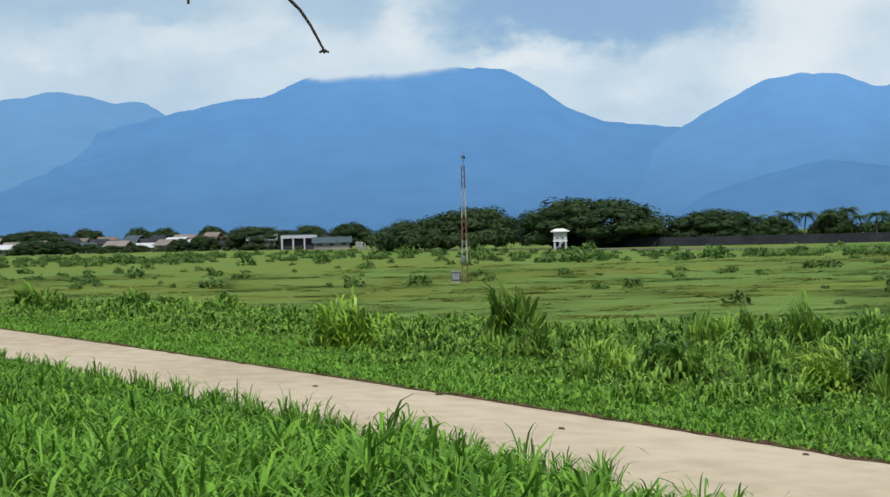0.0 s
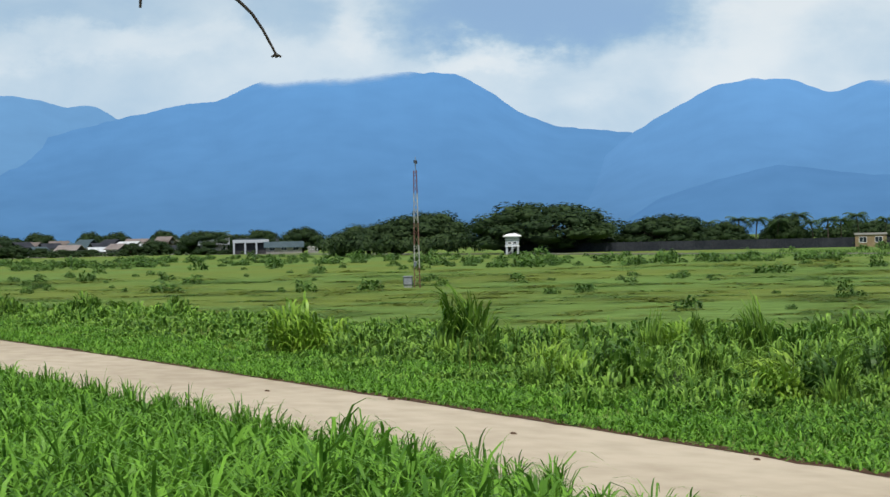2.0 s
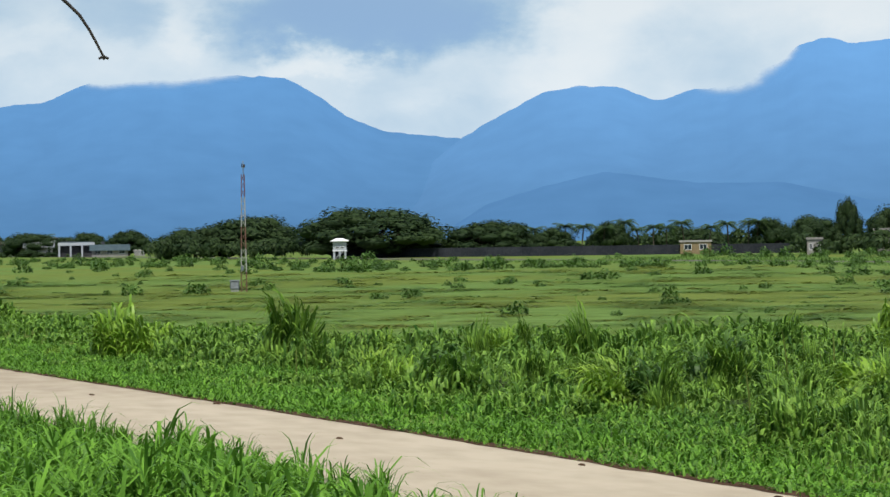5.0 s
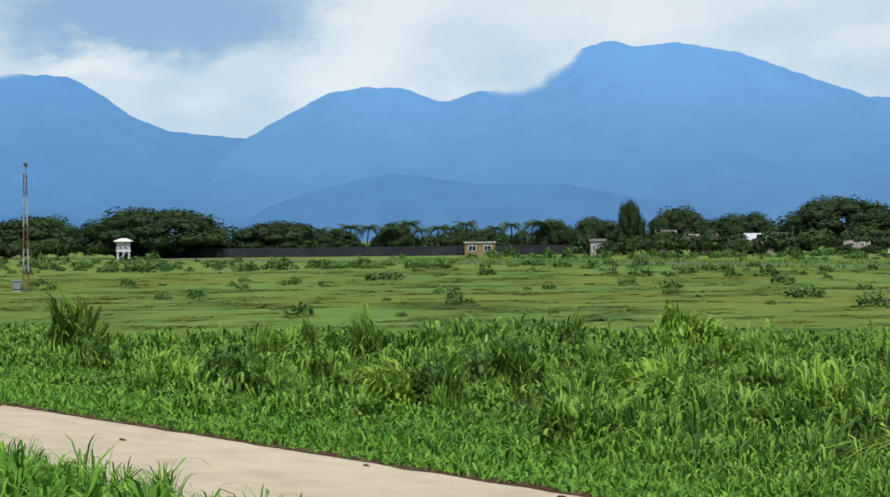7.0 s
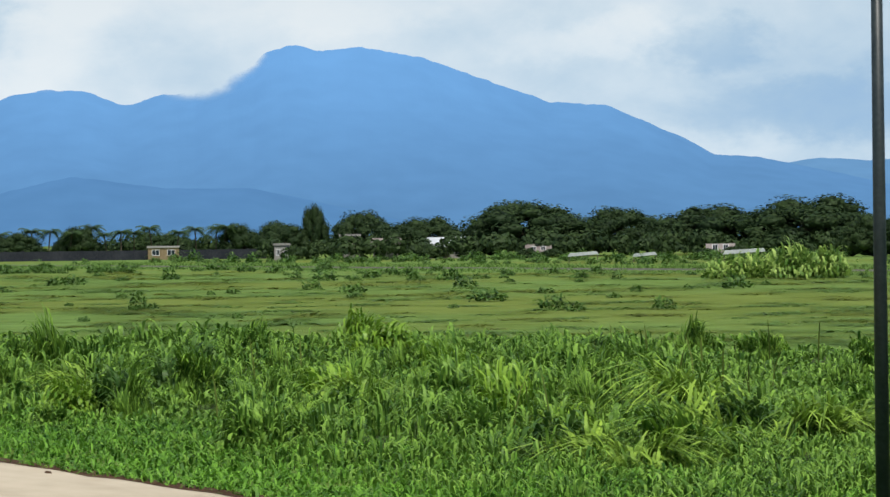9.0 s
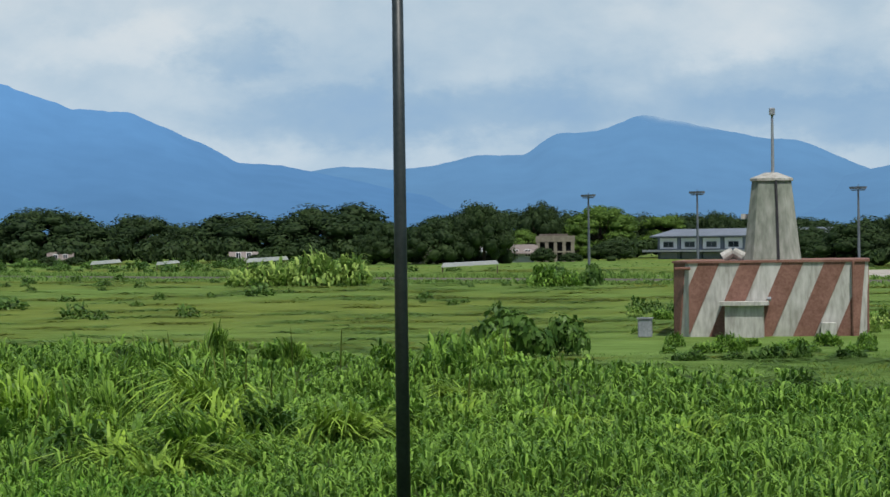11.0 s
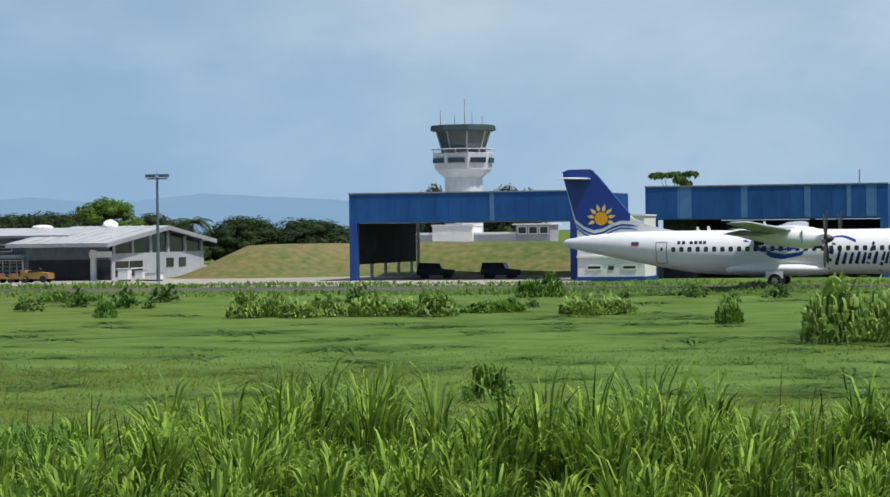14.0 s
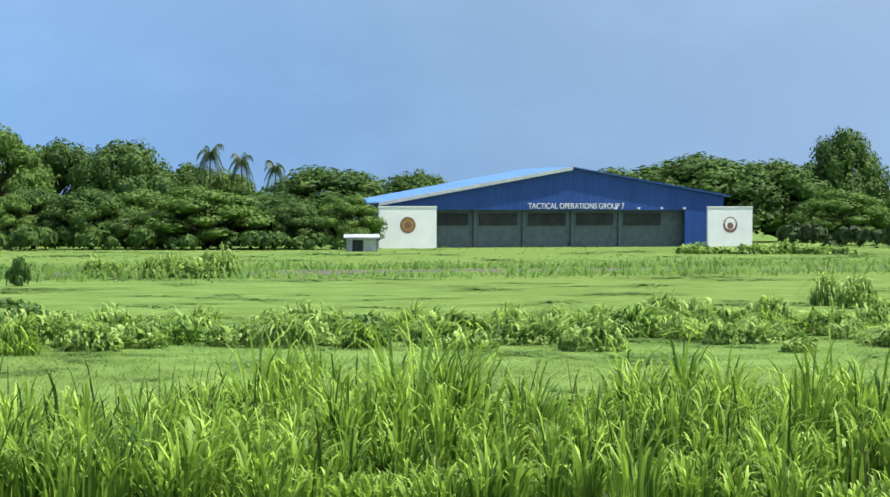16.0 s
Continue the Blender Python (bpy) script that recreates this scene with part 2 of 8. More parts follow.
M = {
    "blade": surf("fresh_grass_blade", (0.024, 0.090, 0.008), (0.205, 0.43, 0.050), 0.05, 0.5, trans=0.30, island=0.75, spec=0.16, fine=0.6),
    "tallblade": surf("sunlit_tall_grass_blade", (0.016, 0.074, 0.008), (0.395, 0.590, 0.082), 0.45, 0.5, trans=0.30, island=0.8, spec=0.18, fine=2.0),
    "low": surf("low_meadow_grass", (0.108, 0.198, 0.042), (0.190, 0.315, 0.080), 0.045, 0.6, trans=0.5, island=0.25, spec=0.15, fine=0.3),
    "olive": surf("seeding_olive_grass", (0.135, 0.190, 0.034), (0.225, 0.275, 0.055), 0.045, 0.7, trans=0.5, island=0.25, spec=0.15, fine=0.3),
    "reed": surf("pale_reed_leaf", (0.050, 0.145, 0.020), (0.45, 0.60, 0.155), 0.3, 0.5, trans=0.34, island=0.85, spec=0.18),
    "weed": surf("leafy_weed", (0.020, 0.080, 0.009), (0.245, 0.425, 0.064), 0.05, 0.5, trans=0.28, island=0.85, spec=0.18, fine=0.6),
    "coarse": surf("coarse_clump_grass", (0.020, 0.078, 0.010), (0.25, 0.43, 0.055), 0.4, 0.5, trans=0.28, island=0.75, spec=0.16),
    "stalk": surf("dark_seed_stalk", (0.05, 0.09, 0.015), (0.11, 0.14, 0.03), 1.0, 0.8, spec=0.1),
    "shrub": surf("dark_shrub_leaf", (0.026, 0.078, 0.014), (0.135, 0.25, 0.045), 0.3, 0.5, trans=0.3, island=0.6, spec=0.25),
    "leaf": surf("dark_tree_leaf", (0.014, 0.042, 0.011), (0.115, 0.20, 0.040), 0.15, 0.6, trans=0.25, island=0.6, spec=0.12, vary=0.25),
    # darker copy of the tree leaf, with shade put into its colour
    "leaf_dark": surf("shaded_tree_leaf", (0.010, 0.026, 0.012), (0.058, 0.096, 0.030), 0.15, 0.6, trans=0.22, island=0.5, spec=0.12, vary=0.15),
    "leaf_light": surf("yellow_green_tree_leaf", (0.036, 0.086, 0.016), (0.165, 0.265, 0.050), 0.15, 0.6, trans=0.3, island=0.6, spec=0.12, vary=0.25),
    "palm": surf("palm_frond", (0.015, 0.045, 0.01), (0.07, 0.12, 0.03), 0.3, 0.5, trans=0.2, island=0.5),
    "bark": surf("grey_brown_bark", (0.06, 0.045, 0.03), (0.16, 0.13, 0.10), 1.5, 0.9, 0.5, stretch=(1, 1, 0.3)),
    "concrete": surf("pale_concrete_path", (0.325, 0.272, 0.188), (0.45, 0.39, 0.285), 0.10, 0.85, 0.05, fine=1.2, stretch=(0.5, 1, 1)),
    "twig": surf("dark_dry_twig", (0.015, 0.012, 0.01), (0.04, 0.032, 0.025), 8.0, 0.9),
    "soil": surf("dark_damp_soil", (0.034, 0.018, 0.010), (0.095, 0.055, 0.032), 2.0, 0.95, 0.2, spec=0.1),
    "apron": surf("weathered_apron_concrete", (0.28, 0.265, 0.235), (0.42, 0.40, 0.36), 0.1, 0.9, 0.05, fine=2.0, spec=0.05),
    "runway": surf("grey_runway_asphalt", (0.075, 0.075, 0.06), (0.13, 0.128, 0.105), 0.1, 0.95, 0.05, fine=3.0, spec=0.02),
    "white": surf("white_paint", (0.72, 0.73, 0.74), (0.83, 0.83, 0.83), 0.6, 0.5, 0.02),
    "wall": surf("weathered_white_wall", (0.40, 0.41, 0.41), (0.62, 0.62, 0.60), 0.5, 0.8, 0.05, stretch=(1, 1, 0.3)),
    "grey": surf("grey_wall_panel", (0.12, 0.145, 0.175), (0.21, 0.24, 0.28), 0.6, 0.7, 0.03),
    # near-black: stands in for shade inside openings, also dark fittings
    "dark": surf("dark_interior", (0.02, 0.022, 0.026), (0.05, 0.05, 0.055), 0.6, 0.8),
    "glass": surf("dark_window_glass", (0.012, 0.017, 0.022), (0.03, 0.04, 0.05), 0.6, 0.12, spec=0.6),
    "steel": surf("grey_painted_steel", (0.20, 0.22, 0.24), (0.34, 0.36, 0.39), 1.5, 0.5, 0.02, metal=0.3),
    "black": surf("black_rubber", (0.012, 0.012, 0.013), (0.03, 0.03, 0.03), 3.0, 0.8),
    "darkpole": surf("dark_green_pole_paint", (0.012, 0.02, 0.022), (0.03, 0.04, 0.042), 2.0, 0.45, 0.05),
    "roof_white": surf("pale_metal_roof", (0.37, 0.40, 0.42), (0.50, 0.53, 0.54), 0.5, 0.5, 0.02, stretch=(2, 0.3, 1)),
    "panelgrey": surf("blue_grey_facade_panel", (0.115, 0.14, 0.175), (0.175, 0.205, 0.245), 0.4, 0.7, 0.02, stretch=(1, 1, 0.4)),
    "fasciagrey": surf("pale_grey_fascia_sheet", (0.26, 0.285, 0.31), (0.36, 0.385, 0.41), 0.4, 0.6, 0.02),
    "blue": surf("faded_blue_cladding", (0.012, 0.073, 0.25), (0.022, 0.112, 0.33), 0.12, 0.6, 0.03, stretch=(1.0, 1.0, 0.3), spec=0.25),
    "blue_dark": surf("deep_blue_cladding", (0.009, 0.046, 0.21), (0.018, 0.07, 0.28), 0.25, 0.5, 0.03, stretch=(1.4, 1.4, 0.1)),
    "blue_pale": surf("pale_blue_sheet", (0.055, 0.165, 0.37), (0.09, 0.22, 0.44), 0.2, 0.45, 0.02),
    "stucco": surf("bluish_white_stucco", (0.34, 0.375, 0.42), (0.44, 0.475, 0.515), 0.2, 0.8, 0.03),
    "cabglass": surf("tinted_cab_glass", (0.045, 0.075, 0.085), (0.085, 0.125, 0.135), 0.6, 0.1, spec=0.7),
    "cab_grey": surf("dark_green_grey_roof", (0.035, 0.058, 0.068), (0.065, 0.095, 0.105), 0.6, 0.6, spec=0.2),
    # dark ground colour standing in for shade between grass blades
    "litter": surf("painted_grass_shade", (0.018, 0.034, 0.009), (0.045, 0.065, 0.018), 0.8, 0.95, 0.3, fine=5.0, spec=0.1),
    "towerwhite": surf("weathered_white_tower_paint", (0.48, 0.54, 0.61), (0.60, 0.65, 0.71), 0.3, 0.6, 0.03, stretch=(1, 1, 0.3)),
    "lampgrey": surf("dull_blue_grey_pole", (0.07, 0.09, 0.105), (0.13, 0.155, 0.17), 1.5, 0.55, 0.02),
    "rust": surf("faded_red_brown_paint", (0.145, 0.070, 0.050), (0.245, 0.130, 0.10), 1.2, 0.8, 0.05),
    "offwhite": surf("streaked_off_white_paint", (0.27, 0.27, 0.24), (0.52, 0.52, 0.49), 0.8, 0.8, 0.05, stretch=(1, 1, 0.25)),
    "moss": surf("mossy_weathered_concrete", (0.15, 0.175, 0.14), (0.32, 0.34, 0.30), 0.7, 0.9, 0.2, stretch=(1, 1, 0.3)),
    "red": surf("faded_dark_red_paint", (0.10, 0.032, 0.03), (0.17, 0.055, 0.045), 1.0, 0.5),
    "orange": surf("bright_orange_fabric", (0.62, 0.13, 0.05), (0.75, 0.18, 0.07), 1.0, 0.5),
    "yellow": surf("dull_yellow_paint", (0.23, 0.14, 0.035), (0.34, 0.215, 0.055), 1.0, 0.5),
    "tin": surf("rusting_tin_roof", (0.10, 0.078, 0.066), (0.23, 0.205, 0.19), 0.3, 0.7, 0.05, vary=0.5),
    "shrub_yellow": surf("yellow_green_shrub_leaf", (0.060, 0.165, 0.015), (0.34, 0.53, 0.055), 0.3, 0.45, trans=0.3, island=0.6, spec=0.3),
    "ochre": surf("faded_ochre_plaster", (0.17, 0.125, 0.065), (0.27, 0.20, 0.115), 0.3, 0.85, 0.03),
    "slab": surf("stained_concrete_slab", (0.16, 0.15, 0.12), (0.26, 0.24, 0.19), 0.2, 0.95, 0.1, fine=2.0, spec=0.05),
    "house": surf("painted_house_wall", (0.15, 0.145, 0.135), (0.36, 0.35, 0.33), 0.3, 0.85, 0.03, vary=0.6),
    "wallstone": surf("dark_perimeter_wall", (0.020, 0.023, 0.030), (0.042, 0.046, 0.055), 0.3, 0.9, 0.1, spec=0.1),
}


def meadow_surface():
    """Close-grown grass seen flat: green, olive and dark weedy tones in drifts of several sizes."""
    m = bpy.data.materials.new("field_soil_and_low_grass")
    m.use_nodes = True
    nt = m.node_tree
    N, L = nt.nodes.new, nt.links.new
    b = nt.nodes["Principled BSDF"]
    b.inputs["Roughness"].default_value, b.inputs["Specular IOR Level"].default_value = 0.95, 0.05
    tc = N("ShaderNodeTexCoord")

    def drift(scale, detail, lo, hi, rough=0.55):
        n, r = N("ShaderNodeTexNoise"), N("ShaderNodeMapRange")
        n.inputs["Scale"].default_value, n.inputs["Detail"].default_value, n.inputs["Roughness"].default_value = scale, detail, rough
        r.interpolation_type = "SMOOTHSTEP"
        r.inputs[1].default_value, r.inputs[2].default_value = lo, hi
        L(tc.outputs["Object"], n.inputs["Vector"]), L(n.outputs["Fac"], r.inputs[0])
        return r.outputs[0]

    def tone(fac, a, c):
        n = N("ShaderNodeMix")
        n.data_type = "RGBA"
        for sock, v in ((n.inputs[0], fac), (n.inputs[6], a), (n.inputs[7], c)):
            if isinstance(v, tuple):
                sock.default_value = (*v, 1)
            else:
                L(v, sock)
        return n.outputs[2]
    green = tone(drift(0.30, 6, 0.30, 0.70, 0.65), (0.083, 0.140, 0.028), (0.132, 0.216, 0.056))
    olive = tone(drift(0.22, 6, 0.30, 0.70, 0.65), (0.098, 0.136, 0.024), (0.148, 0.192, 0.042))
    # the seeding olive grass grows in the west; towards the hangars the field is greener
    axes, west, share = N("ShaderNodeSeparateXYZ"), N("ShaderNodeMapRange"), N("ShaderNodeMath")
    L(tc.outputs["Object"], axes.inputs[0]), L(axes.outputs[0], west.inputs[0])
    west.inputs[1].default_value, west.inputs[2].default_value, west.inputs[3].default_value, west.inputs[4].default_value = -130, -40, 1.0, 0.25
    share.operation = "MULTIPLY"
    L(west.outputs[0], share.inputs[0]), L(drift(0.020, 5, 0.42, 0.60), share.inputs[1])
    col = tone(share.outputs[0], green, olive)
    col = tone(drift(0.75, 5, 0.54, 0.74), col, (0.070, 0.114, 0.021))
    L(col, b.inputs["Base Color"])
    bump, fine = N("ShaderNodeBump"), N("ShaderNodeTexNoise")
    fine.inputs["Scale"].default_value, fine.inputs["Detail"].default_value = 2.0, 6
    L(tc.outputs["Object"], fine.inputs["Vector"])
    bump.inputs["Strength"].default_value, bump.inputs["Distance"].default_value = 0.5, 0.12
    L(fine.outputs["Fac"], bump.inputs["Height"]), L(bump.outputs[0], b.inputs["Normal"])
    return m


M["ground"] = meadow_surface()


# ---- building helpers ----
def mesh_of(name, bm):
    me = bpy.data.meshes.new(name)
    bm.normal_update()
    bm.to_mesh(me)
    bm.free()
    return me


def part(name, bm, material, parent=None, label="", smooth=False):
    me = mesh_of(name, bm)
    me.materials.append(M[material])
    if smooth:
        me.polygons.foreach_set("use_smooth", [True] * len(me.polygons))
    ob = new(name, me)
    if parent:
        ob.parent = parent
    return tagged(ob, label)


def thing(name, m, label, category, group="", kind=""):
    ob = new(name)
    ob.matrix_world = m
    ob.empty_display_size = 0.3
    return tagged(ob, label, category, group, kind)


def box(x0, x1, y0, y1, z0, z1, bm=None, bevel=0.0):
    bm = bm or bmesh.new()
    own = bmesh.ops.create_cube(bm, size=1)["verts"]
    for v in own:
        v.co = ((x0 + x1) / 2 + v.co.x * (x1 - x0), (y0 + y1) / 2 + v.co.y * (y1 - y0), (z0 + z1) / 2 + v.co.z * (z1 - z0))
    if bevel:
        es = list({e for v in own for e in v.link_edges})
        bmesh.ops.bevel(bm, geom=es, offset=bevel, segments=1, affect="EDGES")
    return bm


def tube(a, b, r0, r1=None, n=8, bm=None):
    """A round bar from a to b."""
    bm = bm or bmesh.new()
    a, b = Vector(a), Vector(b)
    q = (b - a).to_track_quat("Z", "Y").to_matrix().to_4x4()
    bmesh.ops.create_cone(bm, cap_ends=True, segments=n, radius1=r0, radius2=r0 if r1 is None else r1, depth=(b - a).length, matrix=Matrix.Translation((a + b) / 2) @ q)
    return bm


def prism(outline, a0, a1, axis="y", bm=None):
    """A solid with that outline, in x and z (axis y) or in y and z (axis x) or in x and y (axis z), from a0 to a1."""
    bm = bm or bmesh.new()
    put = {"y": lambda u, w, a: (u, a, w), "x": lambda u, w, a: (a, u, w), "z": lambda u, w, a: (u, w, a)}[axis]
    v0 = [bm.verts.new(put(u, w, a0)) for u, w in outline]
    v1 = [bm.verts.new(put(u, w, a1)) for u, w in outline]
    n = len(outline)
    bm.faces.new(v0), bm.faces.new(v1[::-1])
    for i in range(n):
        bm.faces.new((v0[i], v1[i], v1[(i + 1) % n], v0[(i + 1) % n]))
    bmesh.ops.recalc_face_normals(bm, faces=bm.faces)
    return bm


def loft(rings, closed=True, caps=True):
    bm = bmesh.new()
    vs = [[bm.verts.new(p) for p in r] for r in rings]
    n = len(vs[0])
    for a, b in zip(vs, vs[1:]):
        for i in range(n if closed else n - 1):
            j = (i + 1) % n
            bm.faces.new((a[i], a[j], b[j], b[i]))
    if caps:
        bm.faces.new(vs[0][::-1]), bm.faces.new(vs[-1])
    bmesh.ops.recalc_face_normals(bm, faces=bm.faces)
    return bm


def raw_mesh(name, verts, faces_loops, sizes, material, smooth=False):
    """A mesh from numpy arrays: vertices, the loops' vertex numbers, the size of each face."""
    me = bpy.data.meshes.new(name)
    me.vertices.add(len(verts))
    me.vertices.foreach_set("co", np.asarray(verts, dtype=np.float32).ravel())
    me.loops.add(len(faces_loops))
    me.loops.foreach_set("vertex_index", np.asarray(faces_loops, dtype=np.int32))
    me.polygons.add(len(sizes))
    starts = np.concatenate([[0], np.cumsum(sizes)[:-1]])
    me.polygons.foreach_set("loop_start", starts.astype(np.int32))
    me.update(calc_edges=True)
    me.validate()
    me.materials.append(M[material])
    if smooth:
        me.polygons.foreach_set("use_smooth", [True] * len(sizes))
    return me


rng = np.random.default_rng(5)


# ---- land ----
def ground():
    rings = [0, 20, 60, 150, 400, 1000, 2200, 4300]
    bm = bmesh.new()
    n = 96
    rows = []
    for r in rings[1:]:
        rows.append([bm.verts.new((r * math.cos(i * 2 * math.pi / n), r * math.sin(i * 2 * math.pi / n), 0)) for i in range(n)])
    bm.faces.new(rows[0])
    for a, b in zip(rows, rows[1:]):
        for i in range(n):
            bm.faces.new((a[i], b[i], b[(i + 1) % n], a[(i + 1) % n]))
    bmesh.ops.recalc_face_normals(bm, faces=bm.faces)
    ob = part("ground", bm, "ground")
    tagged(ob, "flat green airfield meadow of rough grass", "ground", kind="structure")


ground()


def path_mid(x):
    """The middle of the concrete path, which bends slightly."""
    return 14.6 + 0.062 * (x + 50) - 0.00022 * (x + 50) ** 2


def path():
    bm = bmesh.new()
    xs = np.arange(-330, 60, 5.0)
    top, low = [], []
    for x in xs:
        y = path_mid(x) if x > -190 else path_mid(-190) + 0.12 * (x + 190)
        wob = 0.12 * noise.noise((x * 0.2, 0, 0))
        top.append([bm.verts.new((x, y + s * 2.85 + wob, 0.06)) for s in (-1, 1)])
        low.append([bm.verts.new((x, y + s * 2.85 + wob, -0.1)) for s in (-1, 1)])
    for i in range(len(xs) - 1):
        bm.faces.new((top[i][0], top[i + 1][0], top[i + 1][1], top[i][1]))
        bm.faces.new((low[i][0], low[i + 1][0], top[i + 1][0], top[i][0]))
        bm.faces.new((top[i][1], top[i + 1][1], low[i + 1][1], low[i][1]))
    bmesh.ops.recalc_face_normals(bm, faces=bm.faces)
    ob = tagged(part("path", bm, "concrete"), "pale sandy concrete path with worn edges", "path", kind="structure")
    rows = []
    for x in np.arange(-330, 60, 0.8):
        y = (path_mid(x) if x > -190 else path_mid(-190) + 0.12 * (x + 190)) + 2.85
        w = 0.12 + 0.12 * noise.noise((x * 0.7, 3, 0)) + 0.08 * noise.noise((x * 2.3, 8, 0))
        rows.append([(x, y - w, 0.066), (x, y + 0.25, 0.08)])
    part("soil_edge", loft(rows, closed=False, caps=False), "soil", ob, "dark crumbling soil edge")
    g = np.random.default_rng(6)
    for k in range(10):
        x = -70 + 50 * g.random()
        y = path_mid(x) + 2.6 - 1.6 * g.random() ** 2
        r = 0.03 + 0.05 * g.random()
        part("debris", loft([[(x + r * s * 3.0 * math.cos(a), y + r * s * math.sin(a), 0.062 + h) for a in [i * 1.047 for i in range(6)]] for s, h in ((1.0, 0.0), (0.6, 0.03))]), "soil", ob)


path()


def paving():
    rw = part("runway", box(-900, 700, 166.5, 178, -0.2, 0.03), "runway")
    tagged(rw, "grey asphalt runway beyond the grass", "runway", kind="structure")
    ap = part("apron", box(-190, -40, 188, 300, -0.2, 0.07), "apron")
    tagged(ap, "sunlit pale concrete apron before the terminal", "apron", kind="structure")
    t2 = part("taxiway", box(-66, -40, 181.5, 188.2, -0.2, 0.06), "apron")
    tagged(t2, "pale concrete taxiway in front of the hangar", "taxiway", kind="structure")
    t3 = part("hangar_slab", box(-6, 6, 205, 250, -0.2, 0.06), "slab")
    tagged(t3, "weathered concrete slab under the open hangar", "slab", kind="structure")


paving()

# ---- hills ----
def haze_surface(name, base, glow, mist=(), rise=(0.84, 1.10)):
    """Hazy distance: dim slopes with the haze painted on as emission, paler towards the crest. mist: cloud that hides
    the summits: direction, elevation, widths, amount.
    """
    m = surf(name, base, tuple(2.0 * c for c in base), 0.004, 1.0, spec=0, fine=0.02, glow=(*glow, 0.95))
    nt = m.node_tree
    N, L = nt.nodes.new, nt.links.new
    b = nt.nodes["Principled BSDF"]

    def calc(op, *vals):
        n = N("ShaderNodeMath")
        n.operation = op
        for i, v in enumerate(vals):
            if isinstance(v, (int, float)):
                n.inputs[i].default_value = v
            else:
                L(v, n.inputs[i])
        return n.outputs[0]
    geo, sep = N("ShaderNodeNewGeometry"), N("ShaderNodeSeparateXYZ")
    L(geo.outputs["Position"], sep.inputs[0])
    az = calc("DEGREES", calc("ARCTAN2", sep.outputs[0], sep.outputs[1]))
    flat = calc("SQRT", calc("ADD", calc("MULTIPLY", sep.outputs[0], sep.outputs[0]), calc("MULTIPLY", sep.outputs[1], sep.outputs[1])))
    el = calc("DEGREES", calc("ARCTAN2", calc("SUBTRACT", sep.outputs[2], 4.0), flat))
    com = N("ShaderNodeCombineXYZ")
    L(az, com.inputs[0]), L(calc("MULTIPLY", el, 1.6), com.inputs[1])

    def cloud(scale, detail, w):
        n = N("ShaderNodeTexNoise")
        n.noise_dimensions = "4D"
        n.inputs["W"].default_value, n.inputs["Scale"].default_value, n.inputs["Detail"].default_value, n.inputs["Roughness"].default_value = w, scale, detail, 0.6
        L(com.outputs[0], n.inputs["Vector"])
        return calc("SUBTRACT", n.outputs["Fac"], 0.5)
    # painted haze: the slope's own emission rises with elevation
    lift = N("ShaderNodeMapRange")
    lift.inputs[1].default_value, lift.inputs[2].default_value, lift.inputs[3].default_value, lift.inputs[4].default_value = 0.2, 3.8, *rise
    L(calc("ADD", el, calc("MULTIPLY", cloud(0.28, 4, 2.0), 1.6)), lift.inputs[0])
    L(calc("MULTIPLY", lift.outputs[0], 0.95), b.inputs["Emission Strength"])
    if mist:
        veil = calc("MULTIPLY", cloud(0.9, 6, 6.1), 0.9)
        for a0, e0, wa, we, amount in mist:
            u = calc("MULTIPLY", calc("SUBTRACT", az, a0 - 75.5), 1 / wa)
            v = calc("MULTIPLY", calc("SUBTRACT", el, e0), 1 / we)
            veil = calc("ADD", veil, calc("MULTIPLY", calc("EXPONENT", calc("MULTIPLY", calc("ADD", calc("MULTIPLY", u, u), calc("MULTIPLY", v, v)), -1.0)), amount))
        fade = N("ShaderNodeMapRange")
        fade.interpolation_type = "SMOOTHSTEP"
        fade.inputs[1].default_value, fade.inputs[2].default_value = 0.45, 1.05
        L(veil, fade.inputs[0])
        clear, mx = N("ShaderNodeBsdfTransparent"), N("ShaderNodeMixShader")
        L(fade.outputs[0], mx.inputs[0])
        L(b.outputs[0], mx.inputs[1]), L(clear.outputs[0], mx.inputs[2])
        L(mx.outputs[0], nt.nodes["Material Output"].inputs[0])
    return m


# each range carries its share of air haze as emission on the surface
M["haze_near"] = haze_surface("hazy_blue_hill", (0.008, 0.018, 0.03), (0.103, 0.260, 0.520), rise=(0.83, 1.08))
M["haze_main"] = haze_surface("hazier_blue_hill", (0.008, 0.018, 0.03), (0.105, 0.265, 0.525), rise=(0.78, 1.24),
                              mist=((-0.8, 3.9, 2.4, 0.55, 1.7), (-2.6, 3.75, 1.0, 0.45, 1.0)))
# same slope colour with stronger emission, for brighter painted haze
M["haze_bright"] = haze_surface("bright_haze_blue_hill", (0.008, 0.018, 0.03), (0.122, 0.292, 0.565), rise=(0.76, 1.30),
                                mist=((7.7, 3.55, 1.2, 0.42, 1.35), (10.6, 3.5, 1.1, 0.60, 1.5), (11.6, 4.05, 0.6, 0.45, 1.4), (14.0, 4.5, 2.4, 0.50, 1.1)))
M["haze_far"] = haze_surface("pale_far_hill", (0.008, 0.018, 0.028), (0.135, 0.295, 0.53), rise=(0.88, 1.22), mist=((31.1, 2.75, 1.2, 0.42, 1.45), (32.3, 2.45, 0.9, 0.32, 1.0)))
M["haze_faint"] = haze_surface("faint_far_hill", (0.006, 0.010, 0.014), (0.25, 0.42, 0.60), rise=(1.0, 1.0))


